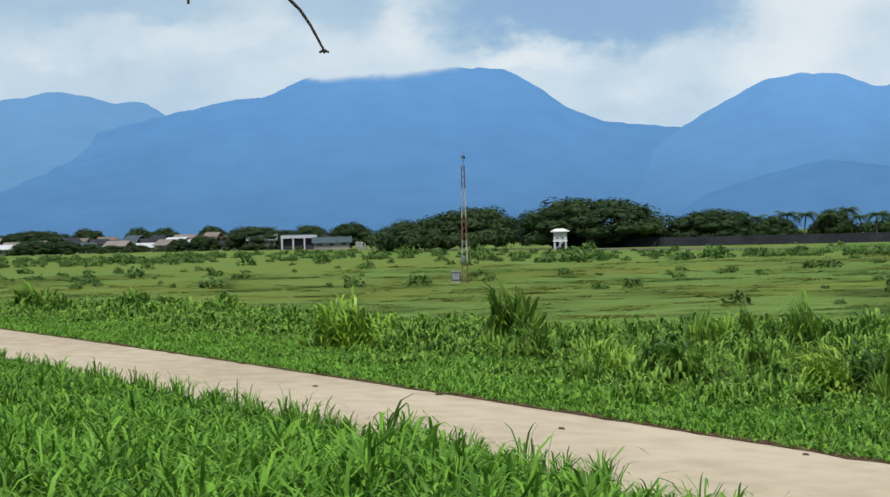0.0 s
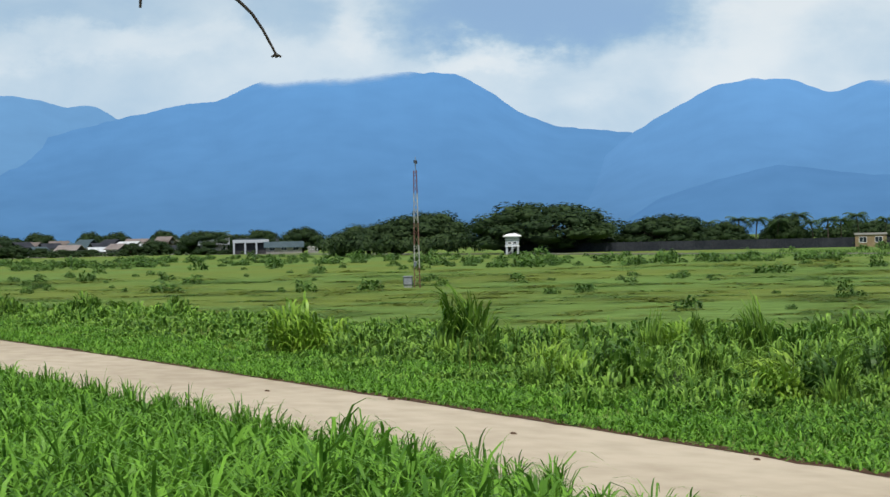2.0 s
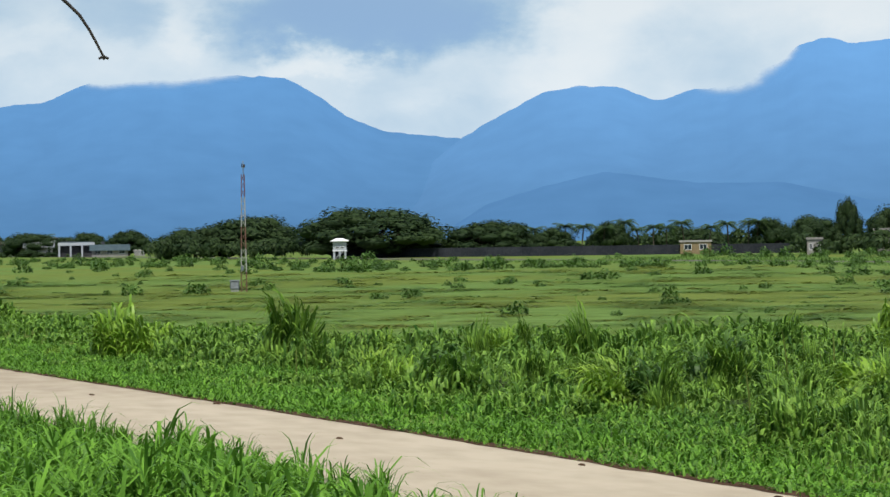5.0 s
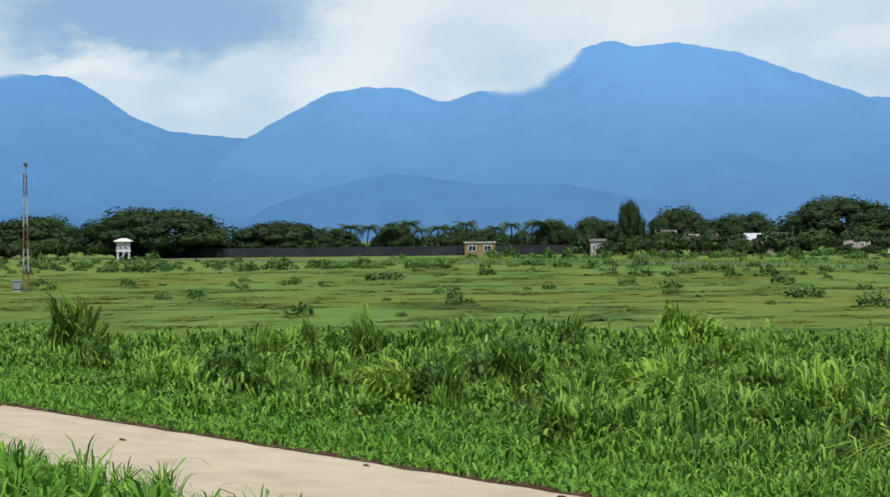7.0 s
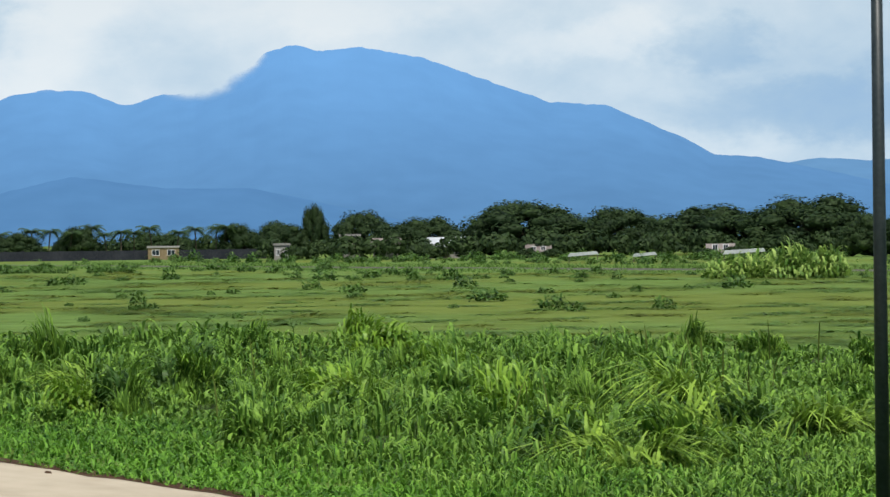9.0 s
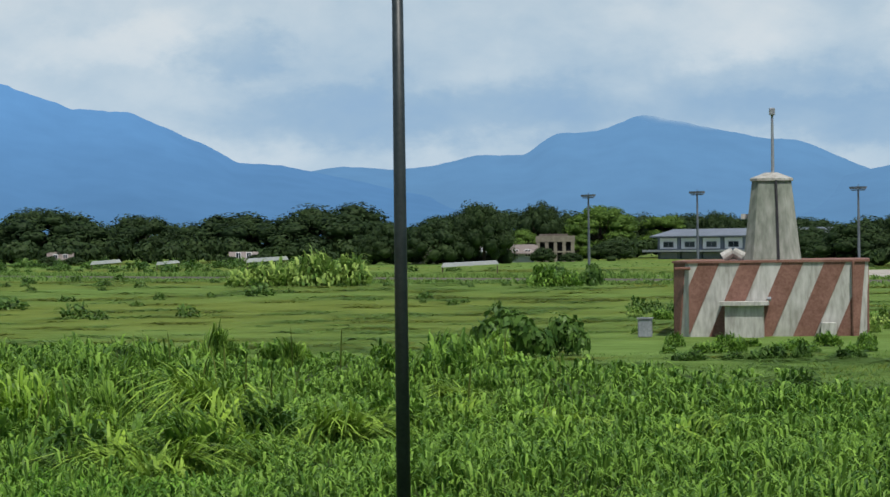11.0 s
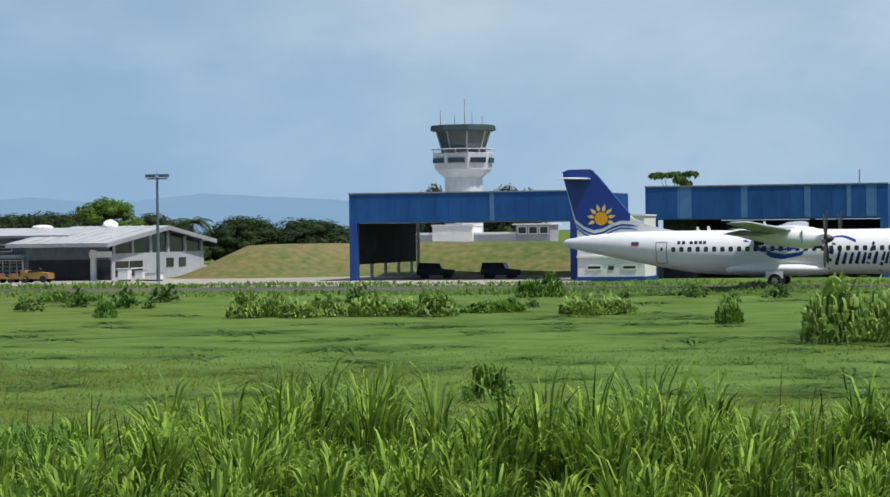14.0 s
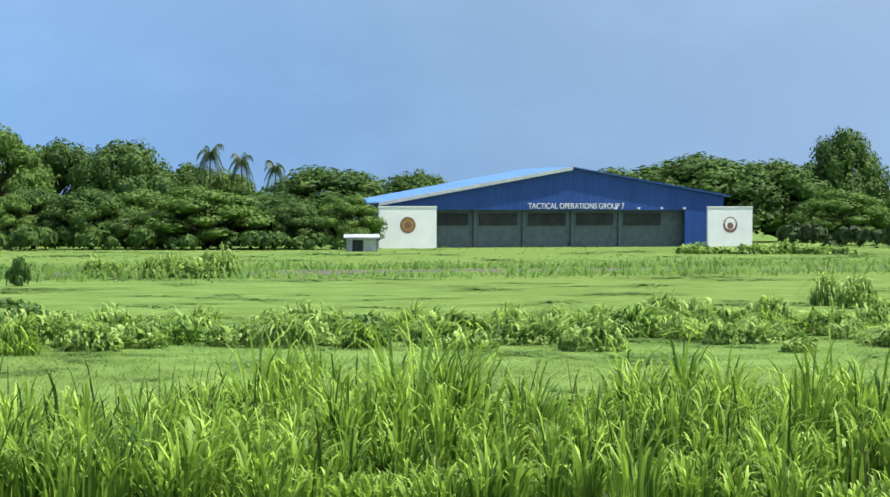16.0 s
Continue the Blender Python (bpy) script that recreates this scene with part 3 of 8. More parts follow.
def hill(crest, r, mat, seed, name_label, depth=900):
    """A range whose crest runs through the directions and elevations in crest (degrees), at distance r."""
    az = np.arange(crest[0][0], crest[-1][0] + 0.01, 0.06)
    el = np.interp(az, [c[0] for c in crest], [c[1] for c in crest])
    k = np.exp(-0.5 * (np.arange(-6, 7) / 1.1) ** 2)
    el = np.convolve(np.pad(el, 6, mode="edge"), k / k.sum(), mode="valid")
    rows = []
    steps = 12
    for j in range(steps + 2):
        f = min(j / steps, 1.0)
        row = []
        for a, e in zip(az, el):
            top = 4 + r * math.tan(radians(e))
            jag = 0.012 * top * noise.fractal((a * 2.6, seed, 0), 1.0, 2.0, 5)
            if j > steps:
                d, z = r + 400, 0
            else:
                spur = noise.fractal((a * 0.55 + 0.3 * f, f * 1.4, seed), 1.0, 2.0, 3)
                d = r - depth * (1 - f) + 14 * spur * (1 - f) * f * 4
                z = (top + jag) * f ** 1.25
            x, y = pol(a, d)
            row.append((x, y, z))
        rows.append(row)
    bm = loft(rows, closed=False, caps=False)
    ob = part("backdrop", bm, mat, smooth=True)
    tagged(ob, name_label, "mountain", kind="structure")


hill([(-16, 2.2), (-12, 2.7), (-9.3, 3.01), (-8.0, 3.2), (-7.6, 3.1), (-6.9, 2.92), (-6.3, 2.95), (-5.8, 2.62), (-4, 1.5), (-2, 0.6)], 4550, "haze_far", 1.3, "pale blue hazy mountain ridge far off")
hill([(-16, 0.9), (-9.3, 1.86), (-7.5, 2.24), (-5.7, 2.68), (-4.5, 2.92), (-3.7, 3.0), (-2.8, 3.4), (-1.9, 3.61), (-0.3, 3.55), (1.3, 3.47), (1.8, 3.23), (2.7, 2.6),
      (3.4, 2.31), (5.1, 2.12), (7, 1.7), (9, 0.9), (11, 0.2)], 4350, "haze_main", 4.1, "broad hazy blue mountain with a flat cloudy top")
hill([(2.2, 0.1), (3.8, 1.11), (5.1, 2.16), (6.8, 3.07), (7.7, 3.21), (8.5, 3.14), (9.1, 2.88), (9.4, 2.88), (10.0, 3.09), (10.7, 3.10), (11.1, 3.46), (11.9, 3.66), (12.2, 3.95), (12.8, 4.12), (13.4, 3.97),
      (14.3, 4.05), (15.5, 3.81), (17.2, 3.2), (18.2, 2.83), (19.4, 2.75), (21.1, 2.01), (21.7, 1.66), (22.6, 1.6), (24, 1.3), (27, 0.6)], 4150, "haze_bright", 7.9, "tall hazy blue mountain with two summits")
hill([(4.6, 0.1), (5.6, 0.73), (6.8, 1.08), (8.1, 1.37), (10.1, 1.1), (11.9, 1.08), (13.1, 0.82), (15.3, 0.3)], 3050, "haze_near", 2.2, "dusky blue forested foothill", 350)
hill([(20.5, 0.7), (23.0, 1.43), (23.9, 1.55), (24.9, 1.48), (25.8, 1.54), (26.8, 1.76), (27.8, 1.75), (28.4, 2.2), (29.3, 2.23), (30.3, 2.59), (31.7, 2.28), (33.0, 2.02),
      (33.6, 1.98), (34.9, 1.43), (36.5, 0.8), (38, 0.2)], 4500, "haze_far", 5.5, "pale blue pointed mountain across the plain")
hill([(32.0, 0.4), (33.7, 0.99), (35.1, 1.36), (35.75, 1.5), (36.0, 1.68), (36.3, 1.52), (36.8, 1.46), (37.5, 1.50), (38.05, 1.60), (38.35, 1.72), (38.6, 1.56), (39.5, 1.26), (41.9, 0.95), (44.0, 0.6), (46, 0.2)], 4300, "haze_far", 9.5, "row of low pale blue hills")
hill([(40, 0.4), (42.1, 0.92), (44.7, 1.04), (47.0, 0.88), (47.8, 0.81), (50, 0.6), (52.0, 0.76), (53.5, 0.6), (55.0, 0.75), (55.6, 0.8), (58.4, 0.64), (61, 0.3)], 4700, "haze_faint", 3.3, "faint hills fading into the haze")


# ---- trees ----
def leaf_cloud(centres, radii, n, size, squash, seed, droop=0.3):
    """n leaf sprays on the outer shells of lobes; returns vertices and faces."""
    g = np.random.default_rng(seed)
    pick = g.choice(len(centres), n, p=np.array(radii) ** 2 / (np.array(radii) ** 2).sum())
    d = g.normal(size=(n, 3))
    d[:, 2] = np.where(d[:, 2] < -0.35, -d[:, 2] * 0.6, d[:, 2])
    d /= np.linalg.norm(d, axis=1)[:, None]
    rad = np.array(radii)[pick] * (0.62 + 0.34 * g.random(n))
    c = np.array(centres)[pick] + d * rad[:, None] * np.array([1, 1, squash])
    t1 = np.cross(d, g.normal(size=(n, 3)))
    t1 /= np.linalg.norm(t1, axis=1)[:, None]
    t2 = np.cross(d, t1) + d * g.normal(0, 0.5, n)[:, None]
    s = size * (0.6 + 0.8 * g.random(n))[:, None]
    down = np.array([0, 0, 1]) * s * droop
    p0 = c - t1 * s * 1.15
    p1 = c - t2 * s * 0.55
    p2 = c + t1 * s * 1.15 - down
    p3 = c + t2 * s * 0.55
    v = np.stack([p0, p1, p2, p3], 1).reshape(-1, 3)
    return v, np.arange(n * 4), np.full(n, 4)


def limb_tree(name, seed, style):
    """A broad-leaved tree, one metre high and wide, to be scaled."""
    g = np.random.default_rng(seed)
    tree = new(name)
    bm = bmesh.new()
    spread, base, squash, lobes, n, size, mat = {
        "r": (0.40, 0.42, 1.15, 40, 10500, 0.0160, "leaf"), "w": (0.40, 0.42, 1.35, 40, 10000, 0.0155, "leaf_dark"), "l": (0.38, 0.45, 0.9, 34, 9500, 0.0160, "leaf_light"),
        "f": (0.38, 0.45, 0.8, 26, 8000, 0.016, "leaf_light"), "a": (0.40, 0.72, 0.30, 9, 1300, 0.030, "leaf")}[style]
    tube((0, 0, 0), (0.01, 0, base * 0.75), 0.032, 0.022, 7, bm)
    centres, radii = [], []
    for i in range(lobes):
        a = i * 2.399 + g.random() * 0.5
        up = 1 - (i + 0.4) / lobes
        if style == "a":
            r, z = spread * math.sqrt(1 - up), (0.92 if i % 3 else 0.76) + g.normal(0, 0.03)
        else:
            r = spread * math.sqrt(1 - up ** 2) * (0.92 + 0.16 * g.random())
            z = 0.16 + 0.64 * up ** 0.9 + g.normal(0, 0.04)
        c = (r * math.cos(a), r * math.sin(a), z)
        centres.append(c)
        radii.append((0.16 if style != "a" else 0.19) * (0.7 + 0.6 * g.random()))
        tube((0.01, 0, base * 0.7), (c[0] * 0.85, c[1] * 0.85, c[2] - 0.05), 0.014, 0.004, 5, bm)
    if style in "rlfw":
        for i in range(6):
            a = i * 1.05 + g.random() * 0.3
            centres.append((spread * 0.7 * math.cos(a), spread * 0.7 * math.sin(a), 0.14 + 0.1 * g.random()))
            radii.append(0.14)
    part("trunk", bm, "bark", tree)
    v, l, s = leaf_cloud(centres, radii, n, size, squash, seed)
    if style != "a":
        # the shaded inner mass of each lobe
        hull = bmesh.new()
        for c, q in zip(centres, radii):
            bmesh.ops.create_icosphere(hull, subdivisions=1, radius=q * 0.60, matrix=Matrix.Translation(c) @ Matrix.Diagonal((1, 1, squash, 1)))
        hull.verts.index_update()
        hv = np.array([tuple(u.co) for u in hull.verts]) + g.normal(0, 0.012, (len(hull.verts), 3))
        hf = np.array([[u.index for u in f.verts] for f in hull.faces]) + len(v)
        hull.free()
        v, l, s = np.concatenate([v, hv]), np.concatenate([l, hf.ravel()]), np.concatenate([s, np.full(len(hf), 3)])
    top = v[:, 2].max()
    v[:, 2] *= 1 / top
    wide = np.percentile(np.abs(v[:, :2]), 98)
    v[:, :2] *= 0.5 / wide
    crown = new("crown", raw_mesh("crown", v, l, s, mat))
    crown.parent = tree
    return tree


def palm_tree(name, seed):
    g = np.random.default_rng(seed)
    tree = new(name)
    bm = bmesh.new()
    pts = [Vector((0.02 * math.sin(k), 0.02 * k * k / 9, k * 0.8 / 5)) for k in range(6)]
    for a, b in zip(pts, pts[1:]):
        tube(a, b, 0.020, 0.017, 7, bm)
    part("trunk", bm, "bark", tree)
    vs, ls, sz = [], [], []
    top = pts[-1]
    for i in range(21):
        a = i * 2.399 + 0.5 * g.random()
        rise = 1.0 - 1.5 * (i / 21)
        for k in range(22):
            f = k / 22
            p = Vector((math.cos(a) * 0.33 * f, math.sin(a) * 0.33 * f, rise * 0.22 * f - 0.22 * f * f * (1.2 - rise * 0.5))) + top
            side = Vector((-math.sin(a), math.cos(a), 0))
            w = 0.085 * (0.5 + math.sin(math.pi * (0.1 + 0.9 * f)))
            for s in (-1, 1):
                q = p + side * s * w + Vector((math.cos(a) * 0.05, math.sin(a) * 0.05, -0.045 - 0.03 * g.random()))
                n0 = len(vs)
                vs += [p, p + Vector((math.cos(a) * 0.014, math.sin(a) * 0.014, 0)), q]
                ls += [n0, n0 + 1, n0 + 2]
                sz.append(3)
    crown = new("crown", raw_mesh("crown", np.array([tuple(v) for v in vs]), ls, sz, "palm"))
    crown.parent = tree
    return tree


PROTO = {"w": [limb_tree("broad_tree", 21 + k, "w") for k in range(4)], "r": [limb_tree("broad_tree", 11 + k, "r") for k in range(4)], "l": [limb_tree("broad_tree", 31 + k, "l") for k in range(2)],
         "f": [limb_tree("broad_tree", 41 + k, "f") for k in range(2)], "a": [limb_tree("slender_tree", 51, "a")], "p": [palm_tree("palm_tree", 61 + k) for k in range(2)]}
SAYS = {"w": ("broad shaded dark green tree with a domed crown", "tree"), "r": ("broad dark green tree with a domed crown", "tree"), "l": ("bright green leafy tree in the tree belt", "tree"), "f": ("feathery light green tree behind the buildings", "tree"),
        "a": ("slender tree with an airy flat crown", "tree"), "p": ("tall coconut palm with drooping fronds", "palm tree")}
USED = set()
COUNT = [0]


def plant(kind, az, r, h, w, group):
    COUNT[0] += 1
    proto = PROTO[kind][COUNT[0] % len(PROTO[kind])]
    x, y = pol(az, r)
    wide = max(w * (1.25 if kind in "rw" else 1.1), h * 0.5)
    if kind == "p":
        wide = h * (0.33 if h > 10 else 1.05)
    turn = (COUNT[0] * 77) % 360
    m = pose(x, y, 0, 0, 0, turn) @ Matrix.Diagonal((wide, wide, h, 1))
    if proto not in USED:
        USED.add(proto)
        ob = proto
        ob.matrix_basis = m
    else:
        ob = copy_thing(proto, Matrix())
        ob.matrix_basis = m
    tagged(ob, SAYS[kind][0], SAYS[kind][1], group)


WEST = [(-8.6, 1050, 9.3, 24.3, "r"), (-4.0, 900, 8.5, 16.1, "r"), (-2.0, 900, 8.9, 12.3, "r"), (-0.6, 640, 7.9, 16.2, "r"), (0.6, 640, 10.5, 19.5, "r"), (3.2, 600, 11.8, 26.5, "r"),
        (5.7, 600, 8.3, 17.1, "r"), (7.0, 600, 6.4, 8.8, "r"), (7.6, 600, 8.0, 5.7, "p"), (8.2, 600, 7.6, 7.6, "r"), (8.8, 600, 7.0, 6.3, "p"), (9.4, 600, 7.4, 6.3, "p"),
        (10.3, 600, 7.3, 6.3, "p"), (11.1, 600, 8.4, 5.1, "p"), (11.6, 600, 7.9, 7.6, "r"), (9.9, 620, 6.2, 14.0, "r"), (7.25, 602, 8.2, 6, "p"), (8.45, 604, 9.0, 6, "p"), (9.1, 596, 7.6, 6, "p"), (9.75, 602, 8.6, 6, "p"), (10.7, 604, 8.2, 6, "p"), (11.3, 598, 8.6, 6, "p"), (8.05, 596, 7.4, 6, "p"), (6.6, 604, 7.4, 6, "p")]
MID = [(12.5, 520, 7.7, 8.8, "r"), (13.2, 520, 11.1, 4.2, "r"), (14.2, 530, 9.7, 10.9, "r"), (15.5, 520, 8.2, 14.2, "r"), (17.7, 510, 11.0, 19.7, "r"), (19.7, 520, 9.7, 14.2, "r"),
       (21.6, 510, 9.7, 19.0, "r"), (23.7, 500, 11.1, 21.9, "r"), (25.9, 420, 7.5, 8.4, "r"), (26.9, 420, 10.1, 7.5, "r"), (28.1, 490, 10.9, 7.7, "r"), (29.4, 490, 9.9, 13.4, "f"),
       (30.8, 500, 8.2, 9.5, "f"), (31.9, 500, 8.8, 6.8, "r"), (33.2, 500, 7.6, 10.7, "r"), (25.0, 430, 7.0, 8.0, "r"), (26.3, 505, 9.4, 14.0, "r"), (27.4, 508, 9.6, 14.0, "r"), (28.9, 505, 9.2, 14.0, "r"), (30.1, 508, 8.8, 13.0, "r"), (31.2, 505, 8.4, 12.0, "r"), (32.5, 508, 8.0, 12.0, "r"), (33.8, 505, 7.4, 12.0, "r"), (24.3, 505, 9.0, 13.0, "r")]
TERM = [(34.7, 330, 5.6, 8.3, "r"), (35.6, 330, 6.8, 3.8, "r"), (36.3, 320, 7.8, 5.6, "r"), (37.6, 330, 5.7, 9.0, "r"), (38.8, 330, 7.3, 5.9, "f"), (41.1, 330, 7.4, 4.9, "r"),
        (45.9, 330, 8.0, 4.2, "r"), (47.6, 330, 8.3, 15.8, "r"), (50.4, 330, 6.9, 13.0, "r"), (52.4, 330, 6.8, 10.0, "r"), (53.6, 320, 8.3, 8.3, "f"), (55.3, 320, 6.6, 5.6, "p"),
        (56.5, 330, 6.0, 8.9, "r"), (57.9, 330, 5.7, 9.4, "r"), (46.2, 335, 8.2, 9.0, "r"), (48.9, 336, 7.5, 11.0, "r"), (49.7, 338, 7.0, 9.0, "r"), (51.4, 336, 6.9, 11.0, "r"), (53.0, 338, 6.9, 9.0, "r"), (54.6, 338, 6.5, 10.0, "r"), (60.4, 330, 9.6, 4.0, "r"), (62.1, 330, 9.5, 6.5, "r"), (35.2, 342, 6.4, 10.0, "r"), (36.9, 342, 6.7, 10.0, "r"), (38.2, 342, 6.2, 9.0, "r"), (39.5, 342, 6.0, 9.0, "r"), (40.4, 342, 5.8, 9.0, "r"), (33.6, 342, 5.4, 9.0, "r")]
EAST = [(65.6, 330, 10.8, 5.2, "a"), (71.1, 300, 6.9, 5.5, "r"), (72.7, 320, 10.4, 15.8, "r"), (74.6, 330, 8.9, 5.5, "r"), (75.2, 330, 11.9, 3.5, "a"), (76.9, 330, 13.9, 6.3, "a"),
        (80.6, 330, 14.1, 16.0, "r"), (82.2, 310, 9.6, 8.8, "r"), (83.1, 340, 13.2, 12.1, "r"), (84.8, 330, 13.5, 12.1, "r"), (86.1, 340, 15.3, 9.6, "l"), (87.2, 325, 14.7, 9.7, "l"),
        (88.2, 340, 13.6, 10.7, "r"), (89.7, 330, 13.2, 11.0, "r"), (91.1, 330, 10.4, 8.3, "r"), (92.0, 330, 9.6, 9.0, "l")]
EAST2 = [(91.5, 322, 14.0, 3.8, "p"), (92.2, 322, 12.9, 3.5, "p"), (92.9, 322, 11.8, 2.8, "p"), (94.1, 350, 10.4, 16.2, "r"), (95.9, 350, 9.8, 8.4, "r"), (78.2, 315, 7.5, 9.0, "r"),
         (100.3, 380, 10.8, 19.0, "r"), (102.0, 380, 12.8, 19.0, "r"), (103.6, 380, 11.8, 15.0, "r"), (104.9, 380, 16.2, 9.6, "r"), (104.9, 340, 7.3, 12.0, "l"), (107.0, 380, 11.0, 16.0, "r"),
         (74.2, 315, 8.5, 10.0, "r"), (76.2, 315, 9.0, 11.0, "r"), (79.6, 310, 9.2, 11.0, "r"), (77.9, 325, 9.6, 11.0, "r"), (98.5, 380, 9.5, 12.0, "r"), (110.0, 380, 12.0, 16.0, "r")]
LOW = [(85.0, 300, 6.4, 7.3, "r"), (84.9, 290, 4.7, 4.9, "l"), (83.3, 320, 4.4, 8.8, "l"), (85.6, 305, 6.2, 11.4, "r"), (87.2, 300, 6.4, 6.9, "l"), (89.0, 300, 7.0, 8.2, "r"),
       (91.4, 300, 7.2, 13.3, "l"), (93.3, 300, 5.6, 6.3, "r"), (94.4, 300, 6.2, 6.9, "l"), (87.8, 305, 7.2, 7.6, "r"), (90.2, 305, 7.0, 9.1, "l"), (92.6, 305, 6.5, 10.1, "r"), (72.6, 302, 6.5, 9.0, "l"), (74.2, 296, 5.6, 8.0, "r"), (75.8, 298, 6.0, 8.0, "r"), (77.4, 296, 5.6, 8.0, "r"), (79.0, 298, 6.2, 8.0, "r"), (80.6, 298, 6.0, 8.0, "r")]
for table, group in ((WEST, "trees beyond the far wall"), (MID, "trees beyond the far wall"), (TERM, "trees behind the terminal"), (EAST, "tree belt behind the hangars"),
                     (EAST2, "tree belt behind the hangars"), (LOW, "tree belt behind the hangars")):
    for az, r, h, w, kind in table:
        # these crowns take the leaf copy that has shade in its colour
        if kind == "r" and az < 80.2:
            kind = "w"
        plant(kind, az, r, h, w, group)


def woods(belts, n, size, material, seed, label):
    """Undergrowth that closes the tree belts, as one mesh of leaf sprays."""
    g = np.random.default_rng(seed)
    cs, rs = [], []
    for a0, a1, r0, r1, h, step in belts:
        for a in np.arange(a0, a1, step):
            r = r0 + (r1 - r0) * (a - a0) / (a1 - a0) + g.normal(0, 4)
            x, y = pol(a, r)
            k = h * (0.45 + 0.8 * g.random())
            cs.append((x, y, k * 0.45))
            rs.append(k * 0.62)
    v, l, s = leaf_cloud(cs, rs, n, size, 0.9, seed + 6)
    v[:, 2] = np.maximum(v[:, 2], 0)
    ob = new("undergrowth", raw_mesh("undergrowth", v, l, s, material))
    tagged(ob, label, "undergrowth", kind="stuff")


# undergrowth shares the leaf colour darkened for shade
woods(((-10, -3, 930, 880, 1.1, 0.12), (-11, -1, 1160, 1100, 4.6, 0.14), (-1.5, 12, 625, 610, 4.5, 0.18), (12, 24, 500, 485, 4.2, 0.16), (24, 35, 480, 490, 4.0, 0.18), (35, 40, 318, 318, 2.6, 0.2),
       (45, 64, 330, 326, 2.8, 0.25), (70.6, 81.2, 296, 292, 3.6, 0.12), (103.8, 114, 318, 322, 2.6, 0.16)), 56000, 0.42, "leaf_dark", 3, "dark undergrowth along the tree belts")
woods(((86.4, 94.6, 296, 298, 2.2, 0.16), (71.0, 81.0, 288, 286, 1.5, 0.22)), 14000, 0.34, "leaf", 4, "leafy bushes along the foot of the tree belt")


# ---- terminal side ----
def window(parent, x0, x1, y, z0, z1, bars=0, frame_mat="white", glass="glass"):
    """A window in a wall that faces -y: frame, recessed pane and glazing bars."""
    f = 0.08
    w = new("window")
    w.parent = parent
    bm = box(x0, x1, y - 0.06, y + 0.02, z0, z0 + f)
    box(x0, x1, y - 0.06, y + 0.02, z1 - f, z1, bm)
    box(x0, x0 + f, y - 0.06, y + 0.02, z0 + f, z1 - f, bm)
    box(x1 - f, x1, y - 0.06, y + 0.02, z0 + f, z1 - f, bm)
    for k in range(bars):
        x = x0 + (x1 - x0) * (k + 1) / (bars + 1)
        box(x - 0.03, x + 0.03, y - 0.05, y + 0.02, z0 + f, z1 - f, bm)
    part("frame", bm, frame_mat, w)
    part("pane", box(x0 + f, x1 - f, y - 0.02, y + 0.015, z0 + f, z1 - f), glass, w)
    return w


def roof_gable(x0, x1, y0, y1, eave, ridge, over=0.6, thick=0.14):
    """A pitched roof with the ridge along x."""
    ym = (y0 + y1) / 2
    k = (ridge - eave) / (ym - y0)
    o = [(y0 - over, eave - over * k), (ym, ridge), (y1 + over, eave - over * k), (y1 + over, eave - over * k + thick), (ym, ridge + thick), (y0 - over, eave - over * k + thick)]
    return prism(o, x0 - over, x1 + over, "x")




def slab(corners, thick, mat, name, parent, label=""):
    """A sheet through the corners, in order, with that thickness below."""
    bm = bmesh.new()
    hi = [bm.verts.new(p) for p in corners]
    lo = [bm.verts.new((x, y, z - thick)) for x, y, z in corners]
    n = len(corners)
    bm.faces.new(hi), bm.faces.new(lo[::-1])
    for i in range(n):
        j = (i + 1) % n
        bm.faces.new((hi[i], lo[i], lo[j], hi[j]))
    bmesh.ops.triangulate(bm, faces=[f for f in bm.faces if len(f.verts) > 3])
    bmesh.ops.recalc_face_normals(bm, faces=bm.faces)
    return part(name, bm, mat, parent, label)


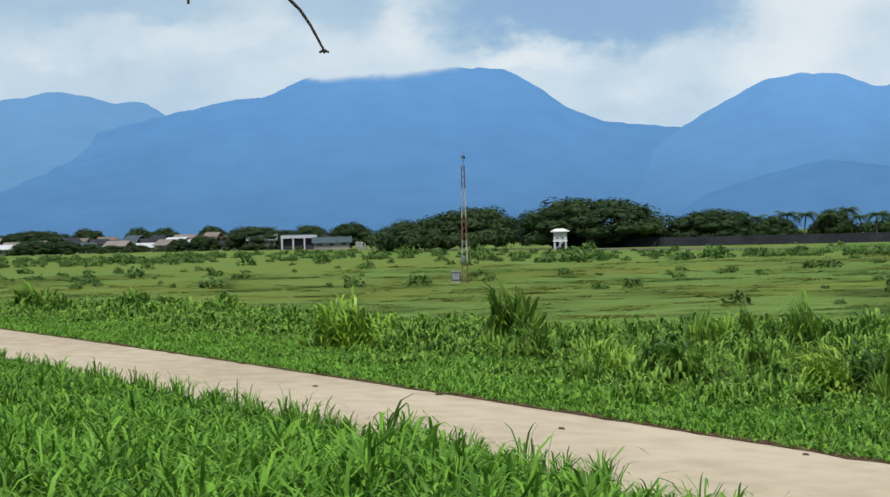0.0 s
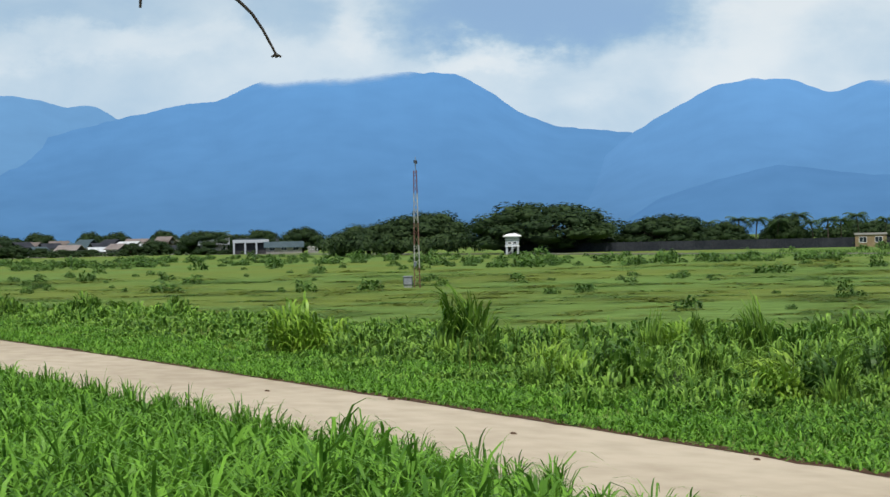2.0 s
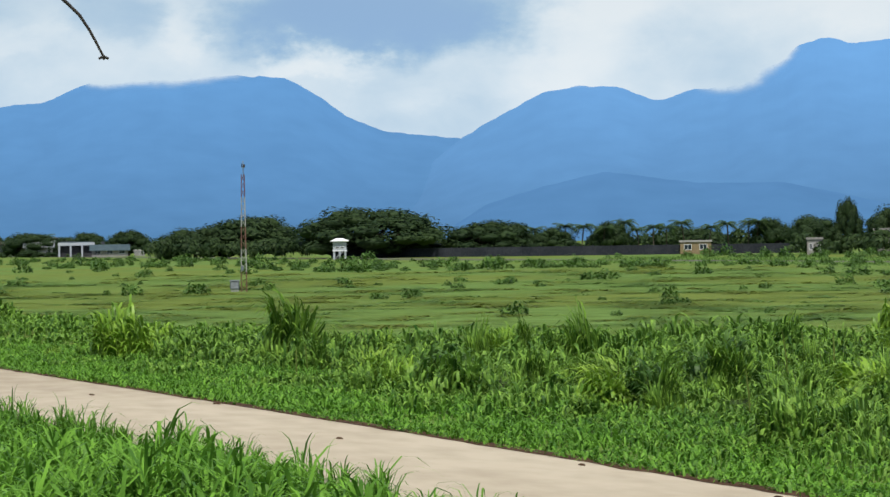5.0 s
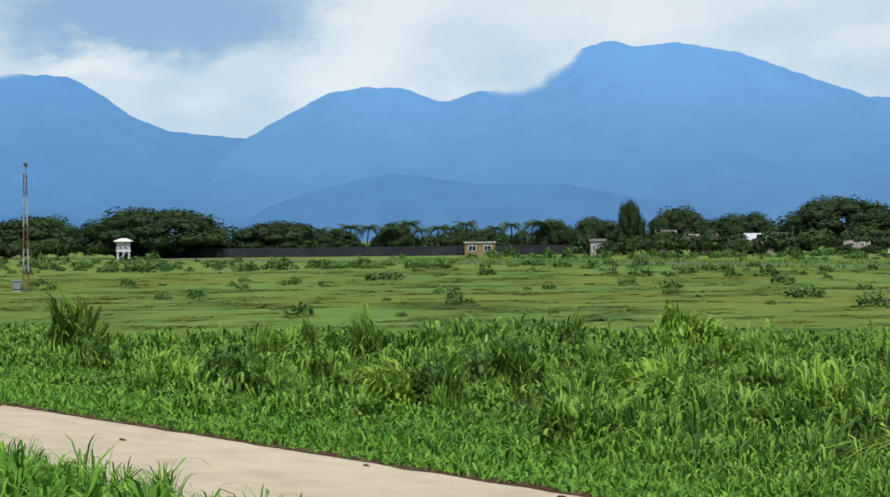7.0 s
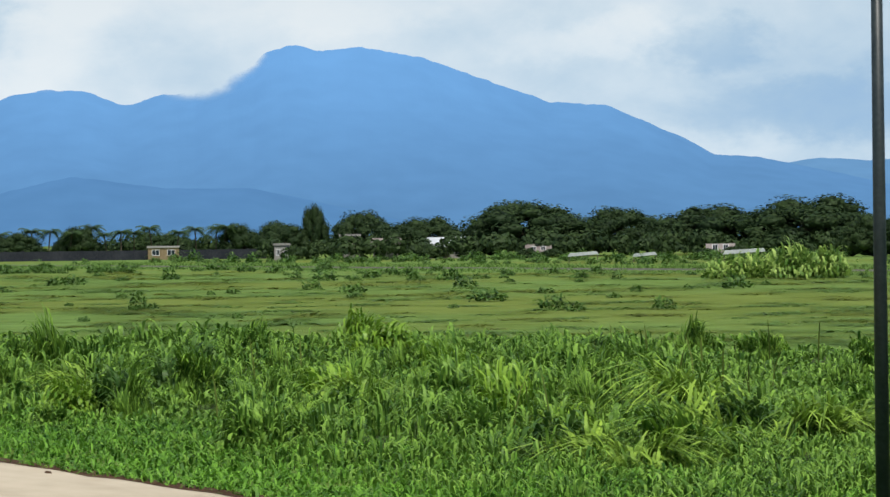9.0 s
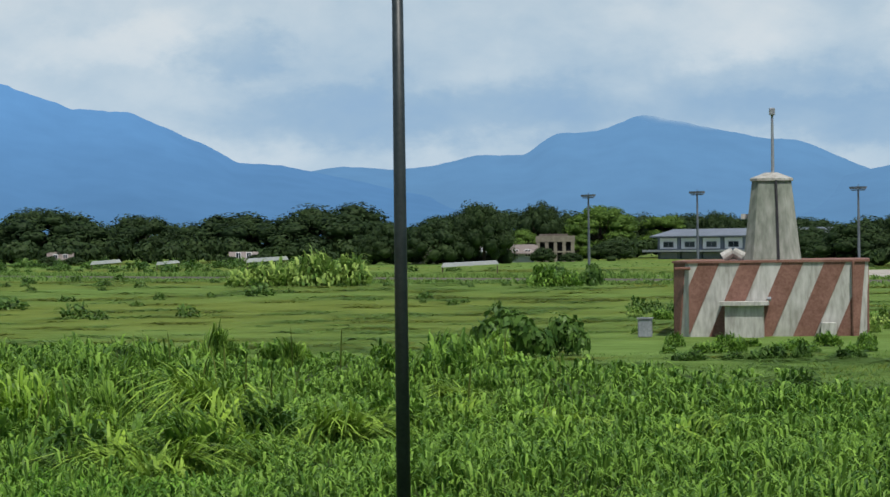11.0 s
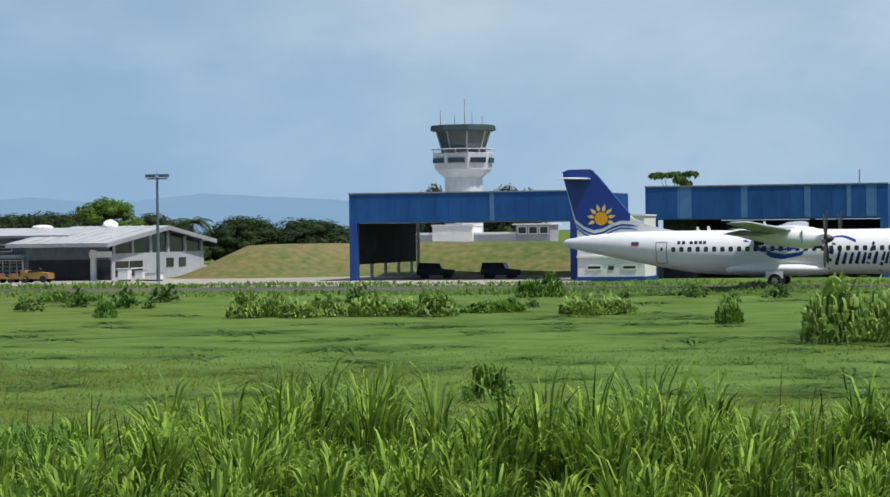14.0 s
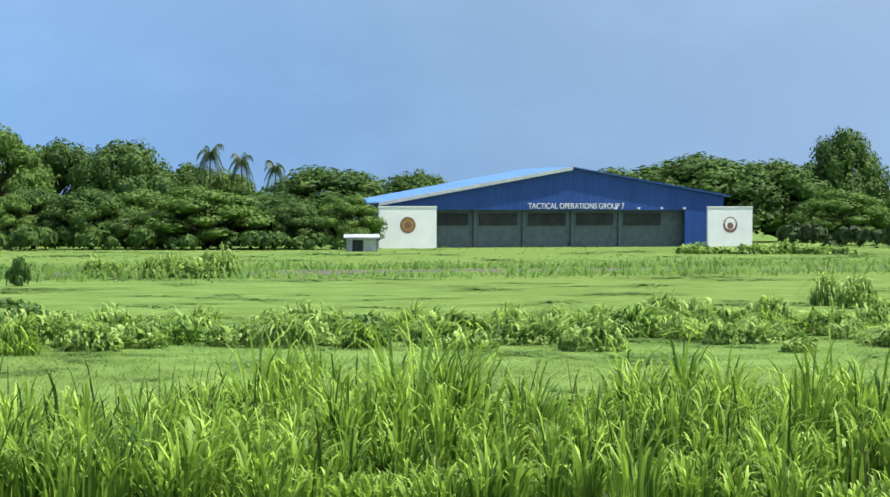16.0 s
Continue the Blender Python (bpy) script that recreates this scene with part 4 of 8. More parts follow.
def side_hall(name, x0, x1, y0, ym, y1, front, eave, ridge, rear, label):
    """A hall with its ridge along x at ym, a roof that comes forward to front, and its white gable end at x1, glazed under the roof."""
    t = thing(name, Matrix(), label, "building")
    k = (ridge - eave) / (ym - front)
    zw = eave + (y0 - front) * k
    part("wall", prism([(y0, 0), (y1, 0), (y1, rear), (ym, ridge - 0.1), (y0, zw - 0.1)], x0, x1 - 0.3, "x"), "panelgrey", t)
    sill = 2.25
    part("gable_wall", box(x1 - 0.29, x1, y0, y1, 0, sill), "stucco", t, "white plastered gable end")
    part("gable_glazing", prism([(y0 + 0.4, sill), (y1, sill), (y1, rear - 0.1), (ym, ridge - 0.25), (y0 + 0.4, zw - 0.2)], x1 - 0.29, x1 - 0.12, "x"), "glass", t, "dark glazing under the roof")
    for i in range(6):
        y = y0 + 0.5 + (y1 - y0 - 1.0) * i / 5
        top = zw + (y - y0) * k if y < ym else ridge + (rear - ridge) * (y - ym) / (y1 - ym)
        part("mullion", box(x1 - 0.12, x1 + 0.02, y - 0.22, y + 0.22, sill, max(top - 0.3, sill + 0.1)), "stucco", t)
    for sheet in ([(x0 - 0.5, front, eave), (x1 + 0.7, front, eave), (x1 + 0.7, ym, ridge), (x0 - 0.5, ym, ridge)], [(x1 + 0.7, ym, ridge), (x1 + 0.7, y1 + 1.5, rear - 0.1), (x0 - 0.5, y1 + 1.5, rear - 0.1), (x0 - 0.5, ym, ridge)]):
        r = slab(sheet, 0.16, "roof_white", "roof", t, "pale ribbed metal roof")
    x = x0
    while x < x1 + 0.6:
        slab([(x, front, eave + 0.06), (x + 0.09, front, eave + 0.06), (x + 0.09, ym, ridge + 0.06), (x, ym, ridge + 0.06)], 0.07, "roof_white", "roof_seam", t)
        x += 1.2
    part("fascia", box(x0 - 0.5, x1 + 0.7, front - 0.06, front, eave - 0.32, eave - 0.02), "fasciagrey", t)
    slab([(x1 + 0.70, front, eave - 0.01), (x1 + 0.76, front, eave - 0.01), (x1 + 0.76, ym, ridge - 0.01), (x1 + 0.70, ym, ridge - 0.01)], 0.36, "fasciagrey", "verge_board", t)
    slab([(x1 + 0.70, ym, ridge - 0.01), (x1 + 0.76, ym, ridge - 0.01), (x1 + 0.76, y1 + 1.5, rear - 0.11), (x1 + 0.70, y1 + 1.5, rear - 0.11)], 0.36, "fasciagrey", "verge_board", t)
    return t


def terminal():
    # low wing at the far end
    a = side_hall("terminal_wing", -170.6, -163.4, 213.5, 226, 238, 211.4, 2.65, 4.25, 3.2, "low terminal wing with a pale sloping roof")
    part("canopy", box(-171.2, -156, 210.6, 213.4, 1.15, 1.4), "fasciagrey", a, "flat grey canopy")
    part("link_wall", box(-163.2, -155.2, 214.5, 222, 0, 2.3), "panelgrey", a, "low grey link to the main hall")
    for k in range(5):
        x = -170.2 + k * 1.36
        window(a, x, x + 1.2, 213.45, 0.25, 1.05, 1, "steel")
    for k in range(9):
        part("canopy_post", box(-170.9 + k * 1.8, -170.75 + k * 1.8, 210.8, 210.95, 0.02, 1.15), "fasciagrey", a)
    for k in range(5):
        x = -163.0 + k * 1.55
        window(a, x, x + 1.3, 214.48, 1.45, 2.1, 1, "steel")
    # main hall: deep flat roof edge with rising roof lights, raking columns, curtain wall and a braced bay
    b = thing("terminal_hall", Matrix(), "glazed airport terminal hall with a pale rising roof", "building")
    part("wall", box(-153.2, -121.8, 214.6, 238, 0, 4.55), "dark", b)
    part("end_wall", box(-154.2, -153.2, 213.6, 226, 0, 4.5), "fasciagrey", b, "pale grey end wall")
    part("wall_band", box(-153.2, -129.2, 213.9, 214.55, 3.35, 4.55), "panelgrey", b, "blue-grey wall band over the glazing")
    part("band_ledge", box(-153.2, -129.2, 213.75, 213.89, 3.3, 3.42), "fasciagrey", b)
    part("deck", box(-157.2, -122.4, 211.4, 238, 4.72, 5.2), "panelgrey", b, "deep flat roof deck")
    part("fascia", box(-157.3, -123.3, 211.2, 211.38, 4.74, 5.26), "fasciagrey", b, "pale grey roof fascia")
    for k, (xa, xb) in enumerate(((-151.9, -139.5), (-145.6, -132.8), (-134.6, -126.9), (-129.0, -121.9))):
        f = 220 / 212.0
        slab([(xa, 212, 5.27), (xb, 212, 5.34), (xb * f, 220, 4 + 1.72 * f)], 0.10, "roof_white", "roof_light", b, "tilted pale roof light")
        slab([(xb, 212, 5.34), (xb + 0.12, 212, 5.34), ((xb + 0.12) * f, 220, 4 + 1.72 * f), (xb * f, 220, 4 + 1.72 * f)], 0.24, "panelgrey", "roof_light_edge", b)
    slab([(-123.2, 211, 5.3), (-119.6, 211, 4.5), (-119.6, 226, 6.12), (-129.6, 226, 6.12)], 0.14, "roof_white", "roof", b, "pale metal roof of the end bay")
    slab([(-119.6, 226, 6.12), (-119.6, 241, 4.75), (-130, 241, 4.75), (-129.6, 226, 6.12)], 0.14, "roof_white", "roof", b)
    slab([(-123.2, 210.95, 5.31), (-119.6, 210.95, 4.51), (-119.6, 211.05, 4.51), (-123.2, 211.05, 5.31)], 0.42, "fasciagrey", "eave_board", b)
    slab([(-119.6, 211, 4.5), (-119.5, 211, 4.5), (-119.5, 226, 6.12), (-119.6, 226, 6.12)], 0.45, "fasciagrey", "verge_board", b)
    slab([(-119.6, 226, 6.12), (-119.5, 226, 6.12), (-119.5, 241, 4.75), (-119.6, 241, 4.75)], 0.45, "fasciagrey", "verge_board", b)
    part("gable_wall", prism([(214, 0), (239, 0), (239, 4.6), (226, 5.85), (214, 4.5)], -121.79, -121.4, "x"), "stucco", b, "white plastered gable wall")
    for y in (219, 223.5):
        part("gable_window", box(-121.42, -121.36, y, y + 0.9, 2.9, 3.6), "glass", b)
    for k in range(12):
        x = -153.0 + k * 1.98
        w = window(b, x, x + 1.9, 214.55, 0.1, 3.3, 4, "steel")
        for z in (0.85, 1.65, 2.5):
            part("transom", box(x, x + 1.9, 214.42, 214.48, z - 0.045, z + 0.045), "fasciagrey", w)
    for k in range(5):
        x = -149.6 + k * 6.35
        part("column", tube((x + 1.4, 211.2, 0), (x, 212.3, 4.75), 0.17, 0.17, 10), "white", b, "raking white column")
    for x0, x1 in ((-126.1, -122.95), (-122.85, -121.1)):
        for p, q in (((x0, 2.3), (x1, 4.45)), ((x1, 2.3), (x0, 4.45))):
            part("brace", tube((p[0], 213.2, p[1]), (q[0], 213.2, q[1]), 0.10, 0.10, 6), "white", b)
    for x in (-126.2, -122.9, -121.05):
        part("post", box(x - 0.14, x + 0.14, 213.05, 213.35, 2.2, 4.72), "white", b)
    part("low_block", box(-129.1, -112.0, 210.4, 214.5, 0, 1.95), "panelgrey", b, "low grey front block")
    part("low_canopy", box(-129.3, -111.6, 209.4, 214.5, 1.96, 2.2), "fasciagrey", b, "flat grey canopy")
    for k in range(7):
        x = -128.6 + k * 2.35
        window(b, x, x + 1.8, 210.36, 0.35, 1.5, 2, "steel")
        part("canopy_post", box(x + 1.95, x + 2.15, 209.6, 209.8, 0.02, 1.96), "white", b)
    # flat near-black panel in place of the recess's shade
    part("recess", box(-129.1, -121.9, 214.3, 214.58, 2.2, 4.6), "dark", b, "dark panel painted as the shade behind the braces")
    # long low wing
    c = thing("terminal_wing", Matrix(), "long low terminal wing with clerestory windows", "building")
    part("wall", box(-111.6, -88, 211, 224, 0, 3.72), "panelgrey", c)
    # near-black block painted as the shaded end recess
    part("recess", box(-113.2, -111.6, 211.6, 224, 2.2, 3.7), "dark", c)
    slab([(-113.6, 209.8, 3.82), (-88, 209.8, 3.82), (-88, 217, 4.45), (-113.6, 217, 4.45)], 0.14, "roof_white", "roof", c, "pale ribbed metal roof")
    slab([(-88, 217, 4.45), (-88, 226, 3.8), (-113.6, 226, 3.8), (-113.6, 217, 4.45)], 0.14, "roof_white", "roof", c)
    part("fascia", box(-113.6, -88, 209.74, 209.8, 3.60, 3.80), "panelgrey", c)
    for k in range(5):
        x = -108.2 + k * 2.95
        window(c, x, x + 2.8, 210.97, 2.45, 3.1, 1, "white")
        part("transom", box(x + 0.08, x + 2.72, 210.90, 210.94, 2.74, 2.80), "fasciagrey", c)
    part("canopy", box(-112, -83.5, 209.2, 210.95, 1.9, 2.2), "panelgrey", c, "flat grey canopy")
    for k in range(6):
        x = -109.5 + k * 2.88
        w = window(c, x, x + 2.55, 210.97, 0.1, 1.75, 3, "white")
        for z in (0.5, 0.85, 1.2, 1.5):
            part("transom", box(x, x + 2.55, 210.88, 210.93, z - 0.03, z + 0.03), "fasciagrey", w)
        part("post", box(x + 2.6, x + 2.82, 210.4, 210.9, 0.02, 1.9), "white", c)
    for k in range(4):
        x = -111.6 + k * 6.15
        part("roof_vent", loft([[(x + 0.95 * r * math.cos(i * 0.5236), 216.4 + 0.8 * r * math.sin(i * 0.5236), z) for i in range(12)] for r, z in ((1.0, 4.35), (1.0, 4.52), (0.8, 4.66), (0.4, 4.72))]), "white", c, "low white dome vent")
    d = side_hall("arrivals_hall", -90.7, -83.0, 207, 218.4, 229, 204.2, 3.15, 4.55, 3.4, "small terminal hall with a white gable end")
    # near-black panel on the wall paints the shade within the bay
    part("roller_door", box(-90.3, -84.9, 206.86, 206.98, 0.05, 1.75), "dark", d, "dark panel painted as the shade of the open bay")
    part("door", box(-84.2, -83.1, 206.86, 206.98, 0.05, 1.75), "glass", d, "dark glass door")
    part("post", box(-84.75, -84.35, 206.6, 206.98, 0.02, 2.6), "white", d)
    part("lintel", box(-84.9, -83.0, 206.7, 206.98, 1.95, 2.45), "white", d)
    for y in (207.7, 210.9):
        part("gable_window", box(-83.0, -82.94, y, y + 2.9, 0.35, 1.6), "glass", d)
        part("glazing_bar", box(-82.94, -82.90, y, y + 2.9, 0.94, 1.02), "white", d)
    for y in (219.5, 222.6):
        part("gable_window", box(-83.0, -82.94, y, y + 1.7, 1.0, 1.75), "glass", d)
    part("dish", tube((-87.4, 217.6, 4.55), (-87.4, 217.4, 4.85), 0.75, 0.5, 12), "white", d, "low white dome vent")
    for x, y, w, h in ((-80.4, 203.2, 0.9, 0.95), (-79.2, 203.6, 0.7, 0.8), (-77.8, 203.0, 1.3, 0.6)):
        q = thing("equipment_box", pose(x, y, 0.07), "white equipment box on the apron's edge", "equipment box", "apron equipment")
        part("body", box(-w / 2, w / 2, -0.4, 0.4, 0.1, h, bevel=0.04), "white", q)
        part("lid", box(-w / 2 - 0.04, w / 2 + 0.04, -0.44, 0.44, h, h + 0.05), "fasciagrey", q)
        part("foot", box(-w / 2 + 0.05, w / 2 - 0.05, -0.35, 0.35, 0, 0.1), "dark", q)


terminal()


def annex():
    t = thing("office_block", Matrix(), "blue-grey two-storey office block beyond the field", "building")
    part("wall", box(-330, -288, 331, 345, 0, 3.9), "panelgrey", t)
    part("roof", prism([(330.0, 3.75), (336, 5.0), (346, 3.8), (346, 4.0), (336, 5.15), (330.0, 3.95)], -331, -287, "x"), "panelgrey", t, "dull grey roof")
    for k in range(8):
        wp = part("wall_panel", box(-329.2 + k * 5.1, -325.0 + k * 5.1, 330.75, 330.97, 1.75, 3.6), "white", t, "white wall panel")
        window(wp, -328.3 + k * 5.1, -325.9 + k * 5.1, 330.72, 2.0, 3.0, 1, "steel")
        part("ground_panel", box(-329.2 + k * 5.1, -325.0 + k * 5.1, 330.85, 330.97, 0.1, 1.1), "fasciagrey", t)
        part("pilaster", box(-324.95 + k * 5.1, -324.2 + k * 5.1, 330.6, 330.97, 0, 3.75), "panelgrey", t)
    part("ledge", box(-332, -287.5, 329.2, 330.95, 1.25, 1.6), "fasciagrey", t, "pale concrete ledge")


annex()


def flood_lamp():
    t = new("flood_lamp")
    part("pole", tube((0, 0, 0), (0, 0, 8.3), 0.16, 0.09, 8), "lampgrey", t)
    part("crossbar", box(-0.85, 0.85, -0.05, 0.05, 8.15, 8.25), "lampgrey", t)
    for s in (-0.75, -0.35, 0.35, 0.75):
        part("lamp_head", prism([(s - 0.17, 8.3), (s + 0.17, 8.3), (s + 0.22, 8.55), (s - 0.22, 8.55)], -0.2, 0.15, "y"), "lampgrey", t)
    part("finial", tube((0, 0, 8.3), (0, 0, 8.75), 0.04, 0.03, 6), "lampgrey", t)
    return tagged(t, "tall grey apron floodlight mast with four lamps", "floodlight", "apron floodlights")


lamp = flood_lamp()
for k, x in enumerate((-209.8, -193.6, -172.0, -141.8, -112.3, -92.2, -76.3)):
    ob = lamp if k == 0 else copy_thing(lamp, Matrix())
    ob.matrix_basis = pose(x, 200, 0)


def tower():
    x, y = -74.4, 290
    t = thing("control_tower", pose(x, y, 0), "white airport control tower with a glazed cab", "control tower")

    def ring(r, z, n=8):
        return [(r * math.cos(math.pi / n + i * 2 * math.pi / n), r * math.sin(math.pi / n + i * 2 * math.pi / n), z) for i in range(n)]
    part("shaft", loft([ring(2.15, 0, 16), ring(2.1, 10.0, 16)]), "towerwhite", t)
    part("gallery", loft([ring(2.1, 9.6), ring(3.2, 10.5), ring(3.45, 12.3), ring(3.3, 12.35)]), "towerwhite", t, "flared white gallery")
    for i in range(8):
        a = i * math.pi / 4
        m = Matrix.Rotation(a, 4, "Z")
        bm = box(-0.95, 0.95, -3.27, -3.1, 11.25, 11.8)
        bm.transform(m)
        part("gallery_window", bm, "glass", t)
    part("rail", loft([ring(3.55, 12.75), ring(3.55, 12.83)], caps=True), "white", t)
    for i in range(16):
        a = i * math.pi / 8
        part("rail_post", tube((3.4 * math.cos(a), 3.4 * math.sin(a), 12.3), (3.4 * math.cos(a), 3.4 * math.sin(a), 12.8), 0.04, 0.04, 5), "white", t)
    part("cab_core", loft([ring(0.5, 12.35), ring(0.5, 14.5)]), "dark", t)
    cab = part("cab_glass", loft([ring(2.35, 12.8), ring(2.95, 14.75)]), "cabglass", t, "outward-leaning cab glazing")
    part("cab_sill", loft([ring(2.5, 12.35), ring(2.5, 12.85)]), "steel", t)
    for i in range(8):
        a = math.pi / 8 + i * math.pi / 4
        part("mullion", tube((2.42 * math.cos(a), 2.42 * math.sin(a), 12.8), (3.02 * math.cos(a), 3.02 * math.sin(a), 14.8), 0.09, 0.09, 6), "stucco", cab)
    part("cab_roof", loft([ring(3.3, 14.72), ring(3.68, 14.85), ring(3.6, 15.38), ring(3.3, 15.46)]), "cab_grey", t, "dark green-grey cab roof")
    for ax, ay, h in ((-2.6, 0, 1.7), (-1.2, 1, 1.2), (0.3, -0.5, 2.9), (0.9, 0.5, 1.5), (2.2, 0, 1.0)):
        part("antenna", tube((ax, ay, 15.4), (ax, ay, 15.4 + h), 0.05, 0.03, 5), "steel", t)
    b = thing("tower_block", pose(x, y, 0), "white service building at the tower's foot", "building")
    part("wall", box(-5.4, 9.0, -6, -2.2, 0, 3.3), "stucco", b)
    part("parapet", box(-5.6, 9.2, -6.2, -2.2, 3.3, 3.55), "white", b)
    part("front_block", box(-1.9, 2.6, -6.6, -2.2, 0, 4.3), "white", b, "taller white front block")
    part("block_coping", box(-2.0, 2.7, -6.7, -2.2, 4.3, 4.42), "white", b)
    part("upper_room", box(7.4, 11.2, -6.4, -2.4, 0, 4.3), "fasciagrey", b, "grey upper room with dark windows")
    part("room_roof", box(7.1, 11.5, -6.9, -2.2, 4.3, 4.45), "white", b)
    for k in range(3):
        window(b, 7.6 + k * 1.2, 8.6 + k * 1.2, -6.42, 3.3, 4.15, 0, "white")

tower()


def mound():
    bm = bmesh.new()
    rows = []
    for i in range(60):
        x = -90 + i * 1.6
        row = []
        for j in range(14):
            y = 211 + j * 2.2 + 6.0 * min(max((x + 72) / 8, 0), 1)
            side = min(max((x + 81) / 5, 0), 1) * min(max((-20 - x) / 6, 0), 1)
            up = min(j / 4.0, 1) * min((13 - j) / 3.0, 1)
            z = 2.75 * side * up * up * (3 - 2 * up) + 0.16 * noise.noise((x * 0.4, y * 0.4, 0)) * side
            row.append(bm.verts.new((x, y, max(z, -0.05))))
        rows.append(row)
    for a, b in zip(rows, rows[1:]):
        for j in range(13):
            bm.faces.new((a[j], b[j], b[j + 1], a[j + 1]))
    bmesh.ops.recalc_face_normals(bm, faces=bm.faces)
    M["mound"] = surf("grassy_earth_bank", (0.072, 0.122, 0.028), (0.205, 0.172, 0.085), 0.07, 0.95, 0.4, fine=1.4, spec=0.1)
    ob = part("earth_bank", bm, "mound", smooth=True)
    tagged(ob, "grassy earth bank with bare brown patches behind the hangars", "earth bank", kind="structure")


mound()


def box_hangar(x0, x1, y0, y1, z0, z1, label, legs, strips=(), slots=0):
    """A flat-roofed hangar: blue clad upper band on legs, open below."""
    t = thing("open_hangar", Matrix(), label, "hangar", "blue flat-roofed hangars")
    part("front_cladding", box(x0, x1, y0, y0 + 0.25, z0, z1), "blue", t, "faded blue corrugated cladding")
    part("side_cladding", box(x1 - 0.25, x1, y0 + 0.25, y1, z0 - 0.1, z1), "blue", t)
    part("side_cladding", box(x0, x0 + 0.25, y0 + 0.25, y1, z0, z1), "blue", t)
    part("roof", box(x0 + 0.26, x1 - 0.26, y0 + 0.26, y1, z1 - 0.5, z1 - 0.3), "grey", t)
    part("parapet_cap", box(x0 - 0.05, x1 + 0.05, y0 - 0.06, y0 + 0.3, z1, z1 + 0.1), "steel", t)
    for f0, f1 in strips:
        part("light_strip", box(x0 + (x1 - x0) * f0, x0 + (x1 - x0) * f1, y0 - 0.012, y0 - 0.002, z0 + 0.06, z1 - 0.04), "blue_pale", t, "paler translucent sheet")
    for k in range(int((x1 - x0) / 1.05)):
        part("rib", box(x0 + 0.5 + k * 1.05, x0 + 0.53 + k * 1.05, y0 - 0.014, y0 - 0.002, z0 + 0.05, z1 - 0.05), "blue", t)
    for k in range(slots):
        y = y0 + 3 + k * (y1 - y0 - 5) / max(slots - 1, 1)
        part("side_slot", box(x1 - 0.1, x1 + 0.012, y, y + 0.9, z0 - 0.05, z0 + 1.4), "dark", t, "dark louvred slot")
    for k in range(6):
        yy = y0 + 1 + (y1 - y0 - 2) * k / 5
        part("roof_beam", box(x0 + 0.3, x1 - 0.3, yy, yy + 0.2, z0 - 0.05, z0 + 0.3), "steel", t)
    for a, b, c, d, m in legs:
        part("leg", box(a, b, c, d, 0, z0), m, t)
    return t


hang1 = box_hangar(-59.9, -42.0, 198, 218, 4.5, 6.7, "blue open hangar with a deep clad fascia", [(-59.9, -59.3, 198, 198.6, "blue_dark"), (-42.6, -42.0, 198, 199, "blue_dark"),
                   (-59.8, -59.6, 217, 217.3, "steel"), (-42.5, -42.3, 217, 217.3, "steel")], [(0.62, 0.64)])
# the dark entry is a wide block inside the left end, not a post
hang2 = box_hangar(-37.6, -19.3, 202, 228, 4.5, 6.95, "faded blue open hangar with striped cladding", [(-37.6, -36.8, 202, 203, "blue"), (-36.6, -34.0, 204, 216, "dark"),
                   (-19.9, -19.3, 202, 202.8, "blue"), (-37.4, -37.0, 227, 227.6, "steel"), (-28.2, -27.8, 227, 227.5, "steel")], [(0.135, 0.194), (0.40, 0.427), (0.659, 0.685), (0.833, 0.85), (0.912, 0.953)], 4)
part("side_wall", box(-59.85, -59.7, 198.7, 216.5, 1.3, 4.45), "dark", hang1, "dark sheeted side wall")
for k in range(5):
    part("side_post", box(-59.85, -59.65, 199.5 + k * 3.9, 199.7 + k * 3.9, 0, 1.3), "steel", hang1)
# dark backings added to stand for the gloom under the roof
part("back_wall", box(-36.9, -23.5, 227.0, 227.2, 0.0, 4.4), "dark", hang2, "dark backing added for the shade under the hangar")
part("back_wall", box(-23.5, -19.6, 227.0, 227.2, 0.0, 4.4), "wallstone", hang2)
part("side_wall", box(-19.58, -19.32, 202.85, 227.8, 0.0, 4.38), "blue", hang2)
part("roof_post", tube((-21.5, 203, 6.9), (-21.5, 203, 8.1), 0.06, 0.05, 6), "steel", hang2)


def gatehouse():
    t = thing("gatehouse", Matrix(), "small white two-storey block between the hangars", "building")
    part("wall", box(-41.0, -36.0, 193, 197.5, 0.2, 4.75), "white", t)
    part("plinth", box(-41.1, -35.9, 192.9, 197.6, 0, 0.35), "blue_dark", t, "blue plinth")
    part("ledge", box(-41.06, -35.94, 192.88, 193.0, 1.75, 1.88), "white", t)
    for k in range(3):
        window(t, -40.3 + k * 1.3, -39.3 + k * 1.3, 193, 2.4, 3.1, 0, "white")
    for k in range(2):
        window(t, -40.3 + k * 2.6, -39.2 + k * 2.6, 193, 0.85, 1.2, 0, "white")
    part("vent", box(-38.7, -38.3, 192.96, 193.02, 0.85, 1.15), "dark", t)
    part("parapet", box(-41.08, -35.92, 192.92, 197.58, 4.75, 4.87), "white", t)


gatehouse()


